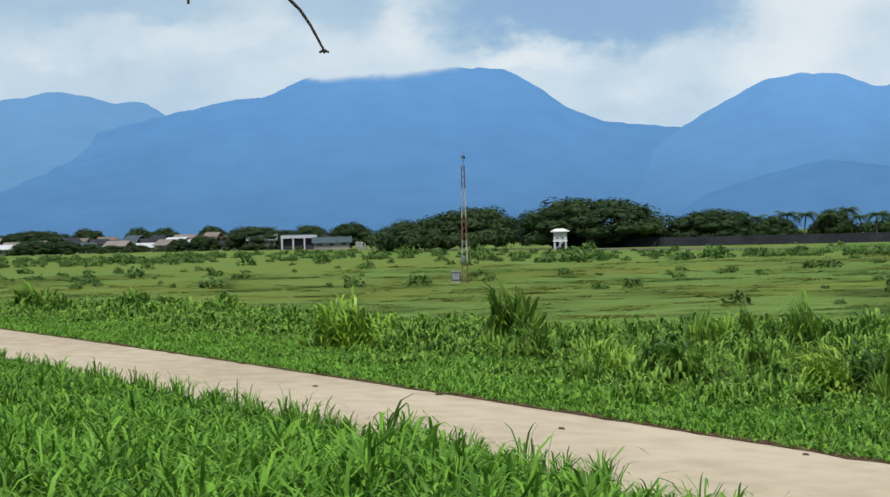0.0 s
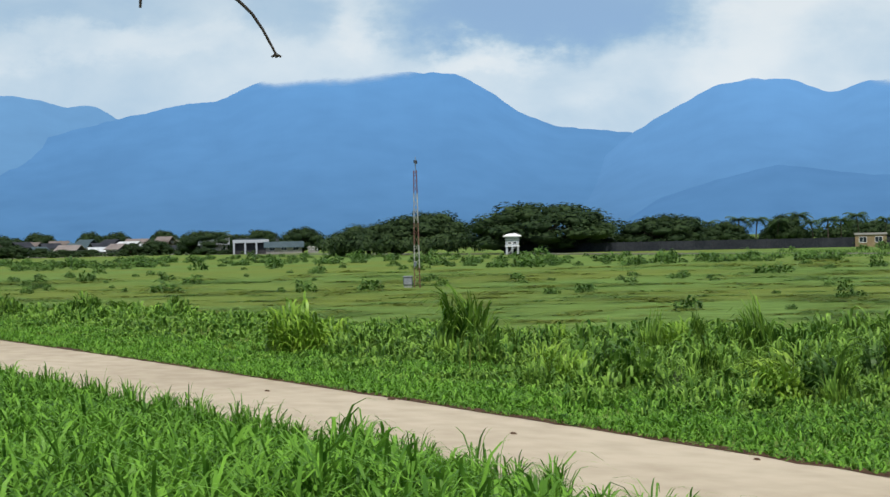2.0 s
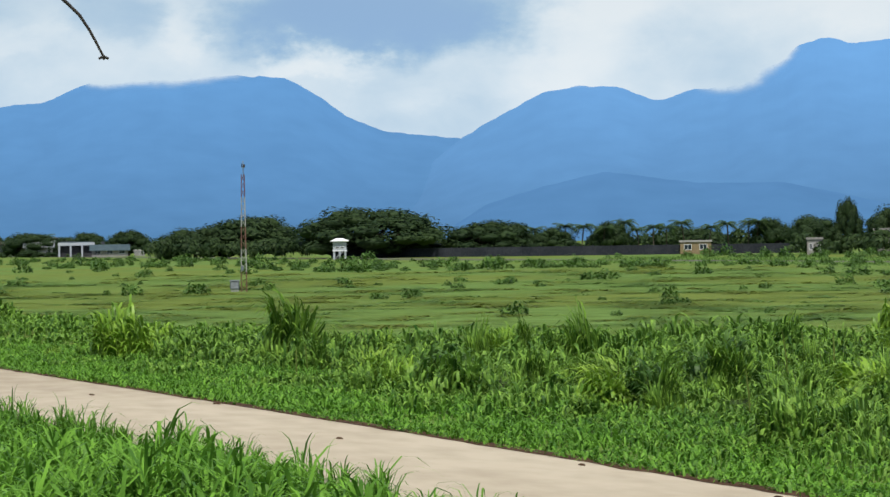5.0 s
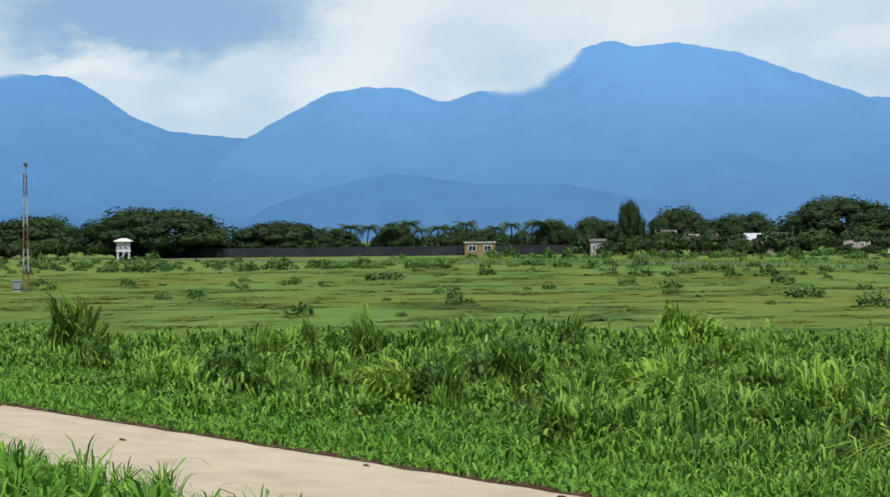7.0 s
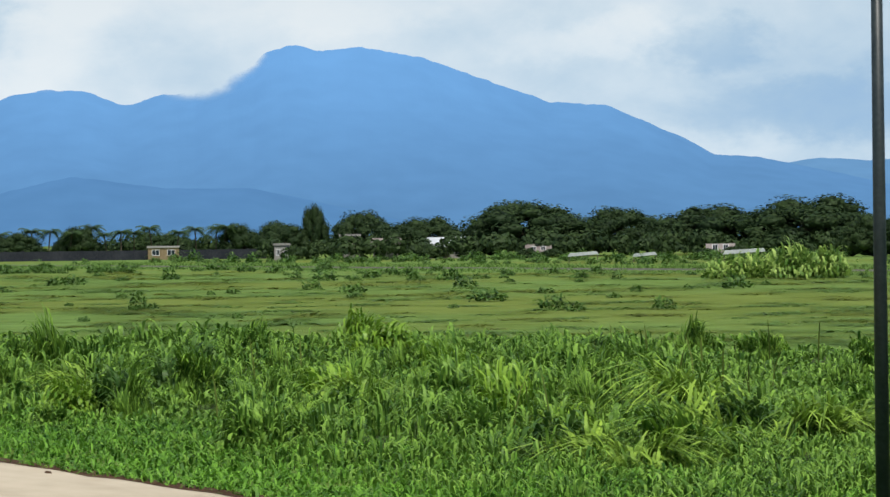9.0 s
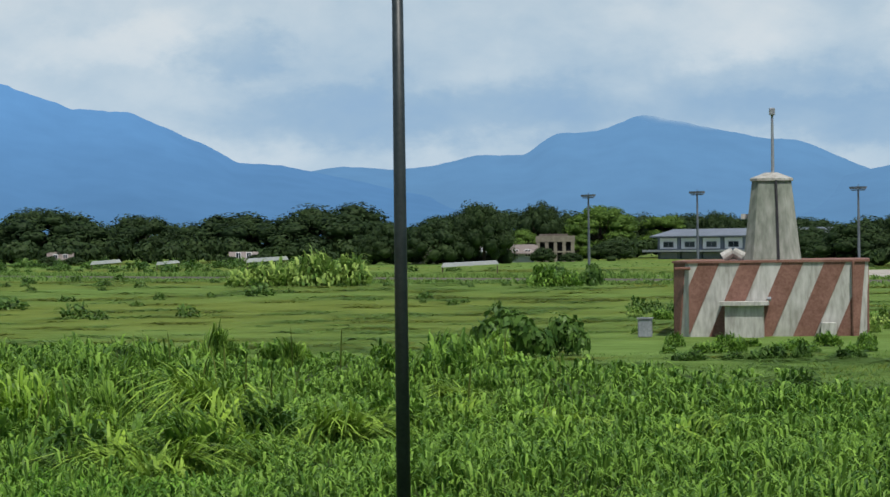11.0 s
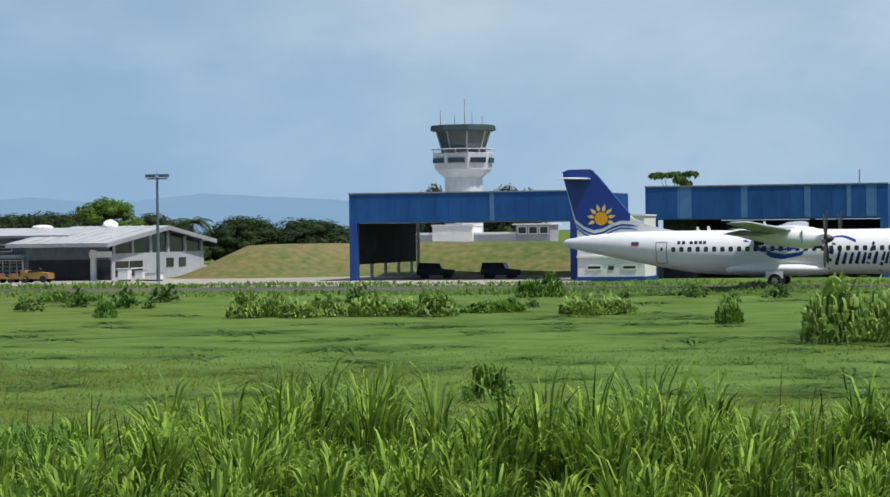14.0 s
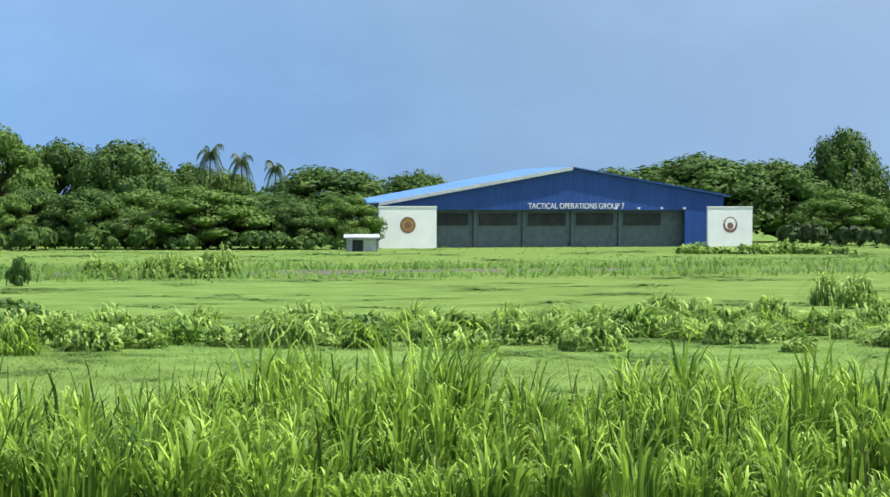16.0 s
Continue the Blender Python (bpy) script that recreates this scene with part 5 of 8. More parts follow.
def truss_hangar():
    y0, y1 = 255, 281
    t = thing("arched_hangar", Matrix(), "open blue steel-truss hangar with a gabled front", "hangar")
    half, mid = 18.2, 11.0
    prof = [(mid - half, 6.1), (mid, 11.95), (mid + half, 6.1)]
    roof = [(mid - half, 6.1), (mid, 11.95), (mid + half, 6.1), (mid + half, 5.95), (mid, 11.75), (mid - half, 5.95)]
    part("roof", prism(roof, y0, y1, "y"), "blue", t, "blue corrugated roof")
    bm = bmesh.new()
    prism([(0.9, 7.2), (8.6, 7.2), (8.6, 8.7), (12.8, 8.7), (12.8, 7.2), (21.1, 7.2), (20.4, 8.75), (11.0, 11.85), (1.6, 8.75)], y0 - 0.2, y0 + 0.05, "y", bm)
    part("gable_cladding", bm, "blue", t, "blue clad gable")
    part("gable_opening", box(8.6, 12.8, y0 + 0.3, y0 + 0.5, 7.2, 8.7), "dark", t)
    k = 0.322
    for s in (-1, 1):
        def at_x(u):
            return mid + s * (half - u)
        chords = [((0.2, 5.9), (9.2, 8.7)), ((2.6, 4.6), (9.6, 7.2)), ((0.2, 5.9), (0.5, 0)), ((2.6, 4.6), (1.9, 0))]
        for (ua, za), (ub, zb) in chords:
            part("chord", tube((at_x(ua), y0, za), (at_x(ub), y0, zb), 0.13, 0.13, 6), "steel", t)
        for i in range(9):
            f, g = i / 9, (i + 0.5) / 9
            a = (0.2 + 9.0 * f, 5.9 + 2.8 * f)
            b = (2.6 + 7.0 * g, 4.6 + 2.6 * g)
            c = (0.2 + 9.0 * (f + 1 / 9), 5.9 + 2.8 * (f + 1 / 9))
            part("web", tube((at_x(a[0]), y0, a[1]), (at_x(b[0]), y0, b[1]), 0.07, 0.07, 5), "steel", t)
            part("web", tube((at_x(b[0]), y0, b[1]), (at_x(c[0]), y0, c[1]), 0.07, 0.07, 5), "steel", t)
        for i in range(6):
            z0, z1 = i * 0.92, (i + 1) * 0.92
            part("web", tube((at_x(0.4), y0, z0), (at_x(2.2), y0, z1), 0.06, 0.06, 5), "steel", t)
            part("web", tube((at_x(2.2), y0, z1), (at_x(0.4), y0, z1), 0.06, 0.06, 5), "steel", t)
        for j in range(1, 5):
            y = y0 + j * 6.3
            part("rear_frame", tube((at_x(1.2), y, 0), (at_x(1.2), y, 5.8), 0.16, 0.16, 6), "steel", t)
            part("rear_rafter", tube((at_x(1.2), y, 5.9), (mid, y, 11.4), 0.13, 0.13, 6), "steel", t)
    part("side_wall", box(mid - half + 0.3, mid - half + 0.45, y0 + 6, y1, 1.5, 5.9), "dark", t)
    part("side_wall", box(mid + half - 0.45, mid + half - 0.3, y0 + 6, y1, 1.5, 5.9), "dark", t)
    # added dark panel, painted as the shaded inside of the left wall
    part("inner_wall", box(mid - half + 0.5, mid - half + 4.4, y1 - 0.3, y1 - 0.15, 0.0, 6.6), "dark", t, "dark panel added for the shaded interior")
    # added dark strip in place of the roof's shaded underside
    part("rear_beam", box(mid - half + 6.0, mid + half - 6.0, y1 - 0.6, y1 - 0.35, 6.0, 7.7), "dark", t)
    for k in range(5):
        part("purlin", box(mid - 9, mid + 9, y0 + 3 + k * 5, y0 + 3.15 + k * 5, 8.3, 8.5), "steel", t)


truss_hangar()


def letters(text, size, m, mat, parent, width=None):
    """Writing on a wall that faces -y; left, lower corner at the origin of m."""
    cu = bpy.data.curves.new("lettering", "FONT")
    cu.body, cu.size, cu.extrude = text, size, 0.02
    tmp = bpy.data.objects.new("lettering", cu)
    me = bpy.data.meshes.new_from_object(tmp)
    bpy.data.objects.remove(tmp)
    me.materials.clear()
    me.materials.append(M[mat])
    w = max(v.co.x for v in me.vertices)
    ob = new("lettering", me)
    ob.parent = parent
    ob.matrix_basis = m @ Matrix.Rotation(radians(90), 4, "X") @ Matrix.Diagonal(((width / w) if width else 1, 1, 1, 1))
    return ob


def headquarters():
    t = thing("office_bungalow", Matrix(), "low white office with a blue sloping signboard", "building")
    part("wall", box(32.2, 44.2, 285, 293, 0, 1.7), "white", t)
    part("signboard", prism([(32.0, 1.7), (44.6, 1.7), (44.6, 2.2), (32.0, 3.7)], 284.3, 284.9, "y"), "blue_dark", t, "faded blue signboard")
    part("roof", prism([(31.8, 3.7), (44.9, 2.15), (44.9, 2.32), (31.8, 3.9)], 284.2, 294, "y"), "roof_white", t)
    letters("HEADQUARTERS", 0.75, pose(33.2, 284.28, 2.55, 0, 7, 0), "offwhite", t, 5.6)
    part("text_bar", box(33.2, 43.0, 284.26, 284.3, 1.9, 2.12), "offwhite", t)
    for k in range(6):
        window(t, 32.8 + k * 1.9, 34.1 + k * 1.9, 285, 0.75, 1.4, 1, "white")


headquarters()


def group_hangar():
    y0, y1 = 292, 306
    t = thing("blue_hangar", Matrix(), "deep blue gabled hangar with white lettering", "hangar")
    xl, xm, xr = 104.5, 128.0, 148.0
    part("front", prism([(xl, 5.2), (xm, 9.3), (xr, 6.1), (xr, 4.4), (xl, 4.4)], y0, y0 + 0.3, "y"), "blue_dark", t, "deep blue corrugated gable")
    # wall grey darkened to hold the shade below the gable
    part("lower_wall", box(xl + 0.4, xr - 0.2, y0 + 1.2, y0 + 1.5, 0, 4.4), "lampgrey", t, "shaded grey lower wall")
    # left slope and verge coloured pale as the lit side, right slope deep blue
    slab([(xl - 0.8, y0 - 0.4, 5.25), (xm, y0 - 0.4, 9.5), (xm, y1, 9.5), (xl - 0.8, y1, 5.25)], 0.16, "blue_pale", "roof", t, "roof slope coloured pale blue as the lit side")
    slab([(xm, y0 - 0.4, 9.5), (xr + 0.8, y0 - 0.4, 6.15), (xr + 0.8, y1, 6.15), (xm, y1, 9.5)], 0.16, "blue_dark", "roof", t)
    slab([(xl - 0.8, y0 - 0.45, 5.28), (xm, y0 - 0.45, 9.53), (xm, y0 - 0.38, 9.53), (xl - 0.8, y0 - 0.38, 5.28)], 0.42, "roof_white", "verge_board", t, "pale verge board")
    for k in range(4):
        part("eave_lamp", box(xr - 14.5 + k * 3.0, xr - 14.2 + k * 3.0, y0 - 0.3, y0 - 0.02, 4.5, 4.72), "white", t)
    part("side", box(xl, xl + 0.3, y0 + 0.3, y1, 0, 5.2), "blue_dark", t)
    part("corner_bay", box(xl, xl + 5.0, y0 - 0.05, y0 + 0.3, 0, 4.4), "blue_dark", t)
    part("corner_bay", box(xr - 5.2, xr, y0 - 0.05, y0 + 0.3, 0, 4.4), "blue_dark", t)
    for k in range(5):
        x = xl + 6 + k * 6.2
        # dark panel painted as the shade within the bay
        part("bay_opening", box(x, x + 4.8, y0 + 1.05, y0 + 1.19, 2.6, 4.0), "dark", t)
        part("bay_post", box(x - 0.8, x - 0.5, y0 + 0.9, y0 + 1.1, 0, 4.4), "lampgrey", t)
    x = xl + 0.6
    while x < xr - 0.5:
        top = 5.2 + (x - xl) * 4.1 / (xm - xl) if x < xm else 6.1 + (xr - x) * 3.2 / (xr - xm)
        part("rib", box(x, x + 0.04, y0 - 0.014, y0 - 0.002, 4.45, top - 0.1), "blue_dark", t)
        x += 1.0
    letters("TACTICAL OPERATIONS GROUP 7", 0.95, pose(122.4, y0 - 0.06, 4.55), "white", t, 12.4)
    for sx, sy, k in ((102.4, 288, 0), (142.9, 286, 1)):
        s = thing("sign_wall", pose(sx, sy, 0), "white free-standing wall with a round emblem", "sign", "emblem walls")
        w = 7.0 if k == 0 else 5.9
        part("panel", box(0, w, 0, 0.3, 0, 4.7), "white", s)
        part("coping", box(-0.05, w + 0.05, -0.05, 0.35, 4.7, 4.82), "white", s)
        for r, mat, d, up in ((0.95, "rust", 0.012, 0.0), (0.72, "yellow" if k == 0 else "white", 0.02, 0.12 * k), (0.4, "rust", 0.028, -0.12 * k)):
            part("emblem_disc", tube((w * 0.5, -d, 2.65 + up), (w * 0.5, 0.0, 2.65 + up), r, r, 20), mat, s)


group_hangar()


# ---- far west ----
def house(x, y, w, d, h, turn, roof_mat, label, windows=3, flat=False, wall="house"):
    t = thing("house", pose(x, y, 0, 0, 0, turn), label, "house", "houses of the far village")
    part("wall", box(-w / 2, w / 2, -d / 2, d / 2, 0, h), wall, t)
    if flat:
        part("roof", box(-w / 2 - 0.2, w / 2 + 0.2, -d / 2 - 0.2, d / 2 + 0.2, h, h + 0.4), "house", t)
    else:
        part("roof", roof_gable(-w / 2, w / 2, -d / 2, d / 2, h + 0.01, h + d * 0.22, 0.7, 0.2), roof_mat, t)
    for s in range(max(1, int(h // 2.8))):
        for k in range(windows):
            a = -w / 2 + w * (k + 0.25) / windows
            window(t, a, a + w * 0.5 / windows, -d / 2, 0.9 + s * 2.8, 2.1 + s * 2.8, 1)


def column_house(az, r, w, d, floors, storey, columns, paint, roof_mat, label):
    """A house of open storeys: floor slabs on columns before a recessed dark wall."""
    x, y = pol(az, r)
    t = thing("house", pose(x, y, 0, 0, 0, 75.5 - az), label, "house", "houses of the far village")
    # near-black wall colour carries the shade behind the columns
    part("wall", box(-w / 2 + 0.2, w / 2 - 0.2, -d / 2 + 1.3, d / 2, 0, floors * storey), "dark", t, "shaded back wall")
    for side in (-1, 1):
        part("side_wall", box(min(side * w / 2, side * (w / 2 - 0.25)), max(side * w / 2, side * (w / 2 - 0.25)), -d / 2 + 0.3, d / 2, 0, floors * storey - 0.25), paint, t)
    for f in range(floors):
        z = (f + 1) * storey
        part("floor_slab", box(-w / 2 - 0.1, w / 2 + 0.1, -d / 2, d / 2 + 0.1, z - 0.24, z + (0.75 if f == floors - 1 else 0.0)), paint, t)
        for k in range(columns):
            c = -w / 2 + 0.3 + (w - 0.6) * k / (columns - 1)
            part("column", box(c - 0.28, c + 0.28, -d / 2 + 0.05, -d / 2 + 0.5, f * storey, z - 0.24), paint, t)
    part("roof", box(-w / 2 + 0.5, w / 2 - 1.0, -d / 2 + 0.8, d / 2 - 0.5, floors * storey + 0.75, floors * storey + 1.05), roof_mat, t)


HOUSE_RNG = np.random.default_rng(21)
for k in range(14):
    plant("wwp"[k % 3], -9.6 + k * 0.52, 1130 - 4 * k, 6.5 + 3.6 * HOUSE_RNG.random(), 9 + 5 * HOUSE_RNG.random(), "trees of the far village")
for k in range(15):
    plant("w", -9.7 + k * 0.5 + 0.3 * HOUSE_RNG.random(), 925 + 30 * HOUSE_RNG.random(), 1.7 + 3.0 * HOUSE_RNG.random() ** 2, 5 + 5 * HOUSE_RNG.random(), "trees of the far village")
for i in range(38):
    az = -9.8 + i * 0.19 + HOUSE_RNG.normal(0, 0.05)
    r = 945 + (i % 3) * 55 + HOUSE_RNG.random() * 30
    x, y = pol(az, r)
    w, d, h = 4.5 + 5 * HOUSE_RNG.random(), 5 + 3 * HOUSE_RNG.random(), 1.6 + 1.3 * (i % 3) + 1.2 * HOUSE_RNG.random()
    kind = int(HOUSE_RNG.integers(0, 5))
    house(x, y, w, d, h, 40 + 70 * HOUSE_RNG.random(), ("roof_white", "tin", "wallstone", "cab_grey", "tin")[kind], ("pale house with a light metal roof", "small house with a rusting tin roof", "small house with a dark roof", "grey house with a dull green roof", "small house with a rusting tin roof")[kind], 3)
for az, r, w, d, h, flat, lab in ((-3.88, 896, 9, 8, 3.4, False, "pale village house with a light metal roof"), (-2.40, 870, 11.5, 7, 2.1, False, "long low village shed with a dull roof"), (-1.78, 868, 3.4, 5, 1.5, True, "small white block beside the shed"),
                                  (13.95, 503, 3.7, 6, 4.3, True, "narrow white house among trees"), (12.5, 506, 2.8, 6, 2.8, True, "small white house among trees"), (14.7, 503, 4.6, 5, 2.6, False, "cream tin-roofed house half hidden by trees"),
                                  (16.0, 504, 6.0, 6, 2.4, False, "low pale-roofed house under trees"), (10.0, 566, 6.4, 6, 2.5, True, "ochre flat-roofed house at the wall's end"), (17.95, 486, 3.4, 5, 1.2, False, "small tin-roofed hut at the tree line"), (25.65, 438, 4.6, 5, 1.3, False, "low tin-roofed hut among trees"),
                                  (26.65, 446, 5.0, 5, 2.0, False, "white house with a light metal roof"), (27.70, 440, 4.0, 5, 1.6, False, "low house with a dull tin roof"), (21.8, 462, 3.6, 5, 0.9, False, "small tin-roofed shed at the meadow's edge")):
    x, y = pol(az, r)
    house(x, y, w, d, h, 75.5 - az, "tin" if "tin" in lab or "brown" in lab else "cab_grey" if "shed" in lab else "fasciagrey" if az < 0 else "roof_white", lab, 3 if az < 0 else 2, flat, "stucco" if az < -4.5 or 26 < az < 28 else "ochre" if "ochre" in lab else "house")
column_house(-3.10, 880, 11.5, 9, 1, 3.9, 4, "stucco", "cab_grey", "white flat-roofed house with an open columned front")
column_house(28.42, 442, 6.2, 5, 2, 1.75, 5, "slab", "tin", "brown two-storey house with an open columned front")
for az, r, h, w, kind in ((-4.35, 912, 6.6, 8, "w"), (-4.0, 915, 7.6, 8, "w"), (-3.72, 905, 8.8, 6, "p"), (-5.1, 930, 5.6, 9, "w"), (-5.6, 935, 4.8, 6, "w"), (-8.7, 900, 5.4, 12, "w"), (-8.1, 905, 5.0, 9, "w"), (-2.7, 905, 5.6, 5, "w"), (-4.05, 886, 2.3, 7, "w"), (-3.65, 884, 1.8, 4, "w"),
                          (17.7, 478, 1.9, 3, "w"), (18.25, 480, 1.7, 3, "w"), (21.5, 455, 1.6, 3, "w"), (22.1, 456, 1.9, 3, "w"), (15.6, 494, 2.2, 4, "w"), (16.5, 494, 1.9, 4, "w"), (26.9, 428, 1.9, 5, "w"), (27.25, 430, 2.4, 4, "w"), (26.1, 428, 1.6, 5, "w"), (25.2, 430, 2.0, 5, "w"), (28.15, 434, 2.5, 3.2, "w"), (28.75, 434, 1.6, 3, "w"), (27.7, 452, 5.6, 7, "l"), (28.9, 450, 4.6, 5, "l"), (29.6, 446, 3.6, 6, "w")):
    plant(kind, az, r, h, w, "trees of the far village" if az < 0 else "trees beyond the far wall")


def site_shed(az, r, w, d, h):
    """A low lean-to shed with a sloping sheet roof and a dark open front."""
    x, y = pol(az, r)
    t = thing("shed", pose(x, y, 0, 0, 0, 75.5 - az), "small pale lean-to shed beside the blue hangar", "shed")
    part("wall", box(-w / 2, w / 2, -d / 2 + 0.5, d / 2, 0, h * 0.72), "wall", t)
    part("door", box(-w * 0.30, w * 0.05, -d / 2 + 0.46, -d / 2 + 0.52, 0, h * 0.66), "dark", t, "dark doorway")
    for a in (-w / 2 + 0.08, w / 2 - 0.08):
        part("post", box(a - 0.06, a + 0.06, -d / 2 - 0.06, -d / 2 + 0.06, 0, h * 0.74), "steel", t)
    part("roof", prism([(-d / 2 - 0.3, h * 0.74), (d / 2 + 0.2, h * 0.92), (d / 2 + 0.2, h), (-d / 2 - 0.3, h * 0.82)], -w / 2 - 0.25, w / 2 + 0.25, "x"), "fasciagrey", t, "pale sheet roof")


site_shed(94.71, 284, 3.3, 3.0, 1.8)


def low_shelter(az, r, w, h, label):
    x, y = pol(az, r)
    t = thing("shelter", pose(x, y, 0, 0, 0, 75.5 - az), label, "shelter", "low shelters")
    part("sheet", prism([(-w / 2, h * 0.55), (w / 2, h * 0.75), (w / 2 - 0.3, h), (-w / 2 + 0.3, h * 0.85)], -2, 2, "y"), "roof_white", t, "pale plastic sheet")
    for a in (-w / 2 + 0.2, w / 2 - 0.2):
        for b in (-1.8, 1.8):
            part("post", box(a - 0.05, a + 0.05, b - 0.05, b + 0.05, 0, h * 0.62), "bark", t)


for az, r, w, h in ((18.9, 390, 4.5, 1.6), (20.2, 385, 3.5, 1.4), (22.3, 380, 6.0, 1.8), (26.6, 300, 6.5, 1.5)):
    low_shelter(az, r, w, h, "low shelter under a pale sheet")


def perimeter_wall():
    x0, y0 = pol(2.3, 600)
    x1, y1 = pol(12.2, 560)
    d = Vector((x1 - x0, y1 - y0, 0))
    m = Matrix.Translation((x0, y0, 0)) @ Matrix.Rotation(math.atan2(d.y, d.x), 4, "Z")
    n = 26
    w = new("wall_north")
    w.matrix_world = m
    tagged(w, "dark concrete perimeter wall at the field's end", "wall", kind="structure")
    for i in range(n):
        a = d.length * i / n
        part("panel", box(a, a + d.length / n - 0.25, -0.1, 0.1, 0, 2.0), "wallstone", w)
        part("pier", box(a - 0.25, a, -0.2, 0.2, 0, 2.15), "wallstone", w)


perimeter_wall()


def guard_post():
    x, y = pol(2.45, 560)
    t = thing("guard_post", pose(x, y, 0, 0, 0, 73), "white raised guard post with a flared roof", "guard post")
    for a in (-1.15, 0.0, 1.15):
        for b in (-1.15, 1.15):
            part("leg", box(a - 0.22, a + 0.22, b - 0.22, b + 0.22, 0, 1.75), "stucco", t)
    part("floor", box(-1.5, 1.5, -1.5, 1.5, 1.75, 1.95), "white", t)
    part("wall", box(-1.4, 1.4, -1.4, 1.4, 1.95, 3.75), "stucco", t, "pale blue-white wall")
    for a in (-0.95, 0.1):
        window(t, a, a + 0.85, -1.4, 2.25, 2.75, 0, "white")
    part("band", box(-1.45, 1.45, -1.45, 1.45, 3.2, 3.32), "white", t)
    part("roof", loft([[(s * 1.95, u * 1.95, 3.75) for s, u in ((-1, -1), (1, -1), (1, 1), (-1, 1))], [(s * 2.0, u * 2.0, 3.95) for s, u in ((-1, -1), (1, -1), (1, 1), (-1, 1))],
                       [(s * 0.7, u * 0.7, 4.45) for s, u in ((-1, -1), (1, -1), (1, 1), (-1, 1))]]), "white", t, "white hipped roof")
    part("stair", prism([(-1.4, 0), (-1.1, 0), (1.0, 1.85), (0.7, 1.85)], -2.1, -1.6, "y"), "steel", t)


guard_post()


def weather_mast():
    x, y = pol(0.43, 216)
    t = thing("weather_mast", pose(x, y, 0), "red and white lattice weather mast", "mast")
    feet = [(0.30 * math.cos(a), 0.30 * math.sin(a)) for a in (0.3, 0.3 + 2.094, 0.3 + 4.189)]
    H = 9.4
    bands = [(0.0, 1.6, "rust"), (1.6, 3.4, "offwhite"), (3.4, 5.2, "rust"), (5.2, 7.6, "offwhite"), (7.6, H, "red")]
    for z0, z1, mat in bands:
        for fx, fy in feet:
            s0, s1 = 1 - 0.5 * z0 / H, 1 - 0.5 * z1 / H
            part("leg", tube((fx * s0, fy * s0, z0), (fx * s1, fy * s1, z1), 0.035, 0.035, 6), mat, t)
    n = 16
    for i in range(n):
        z0, z1 = H * i / n, H * (i + 1) / n
        mat = [m for a, b, m in bands if a <= z0 + 0.01 < b][0]
        for j in range(3):
            p, q = feet[j], feet[(j + 1) % 3]
            s0, s1 = 1 - 0.5 * z0 / H, 1 - 0.5 * z1 / H
            part("brace", tube((p[0] * s0, p[1] * s0, z0), (q[0] * s1, q[1] * s1, z1), 0.016, 0.016, 4), mat, t)
    part("spire", tube((0, 0, H - 0.2), (0, 0, H + 1.1), 0.035, 0.03, 6), "steel", t)
    part("vane_arm", box(-0.35, 0.35, -0.03, 0.03, H + 0.5, H + 0.56), "steel", t)
    part("anemometer", tube((0.3, 0, H + 0.56), (0.3, 0, H + 0.8), 0.10, 0.06, 8), "black", t)
    part("wind_vane", box(-0.5, -0.2, -0.01, 0.01, H + 0.6, H + 0.85), "black", t)
    part("sensor_box", box(-0.14, 0.14, -0.3, -0.12, 1.7, 2.1, bevel=0.03), "grey", t)
    c = thing("equipment_cabinet", pose(x - 1.25, y - 0.5, 0, 0, 0, 72), "small blue-grey equipment cabinet beside the mast", "cabinet")
    part("body", box(-0.36, 0.36, -0.3, 0.3, 0.2, 0.85, bevel=0.03), "lampgrey", c)
    part("lid", box(-0.4, 0.4, -0.34, 0.34, 0.85, 0.95, bevel=0.02), "steel", c, "dark pitched lid")
    part("foot", box(-0.32, 0.32, -0.26, 0.26, 0, 0.2), "moss", c)
    part("door", box(-0.3, 0.3, -0.32, -0.305, 0.28, 0.78), "steel", c)


weather_mast()


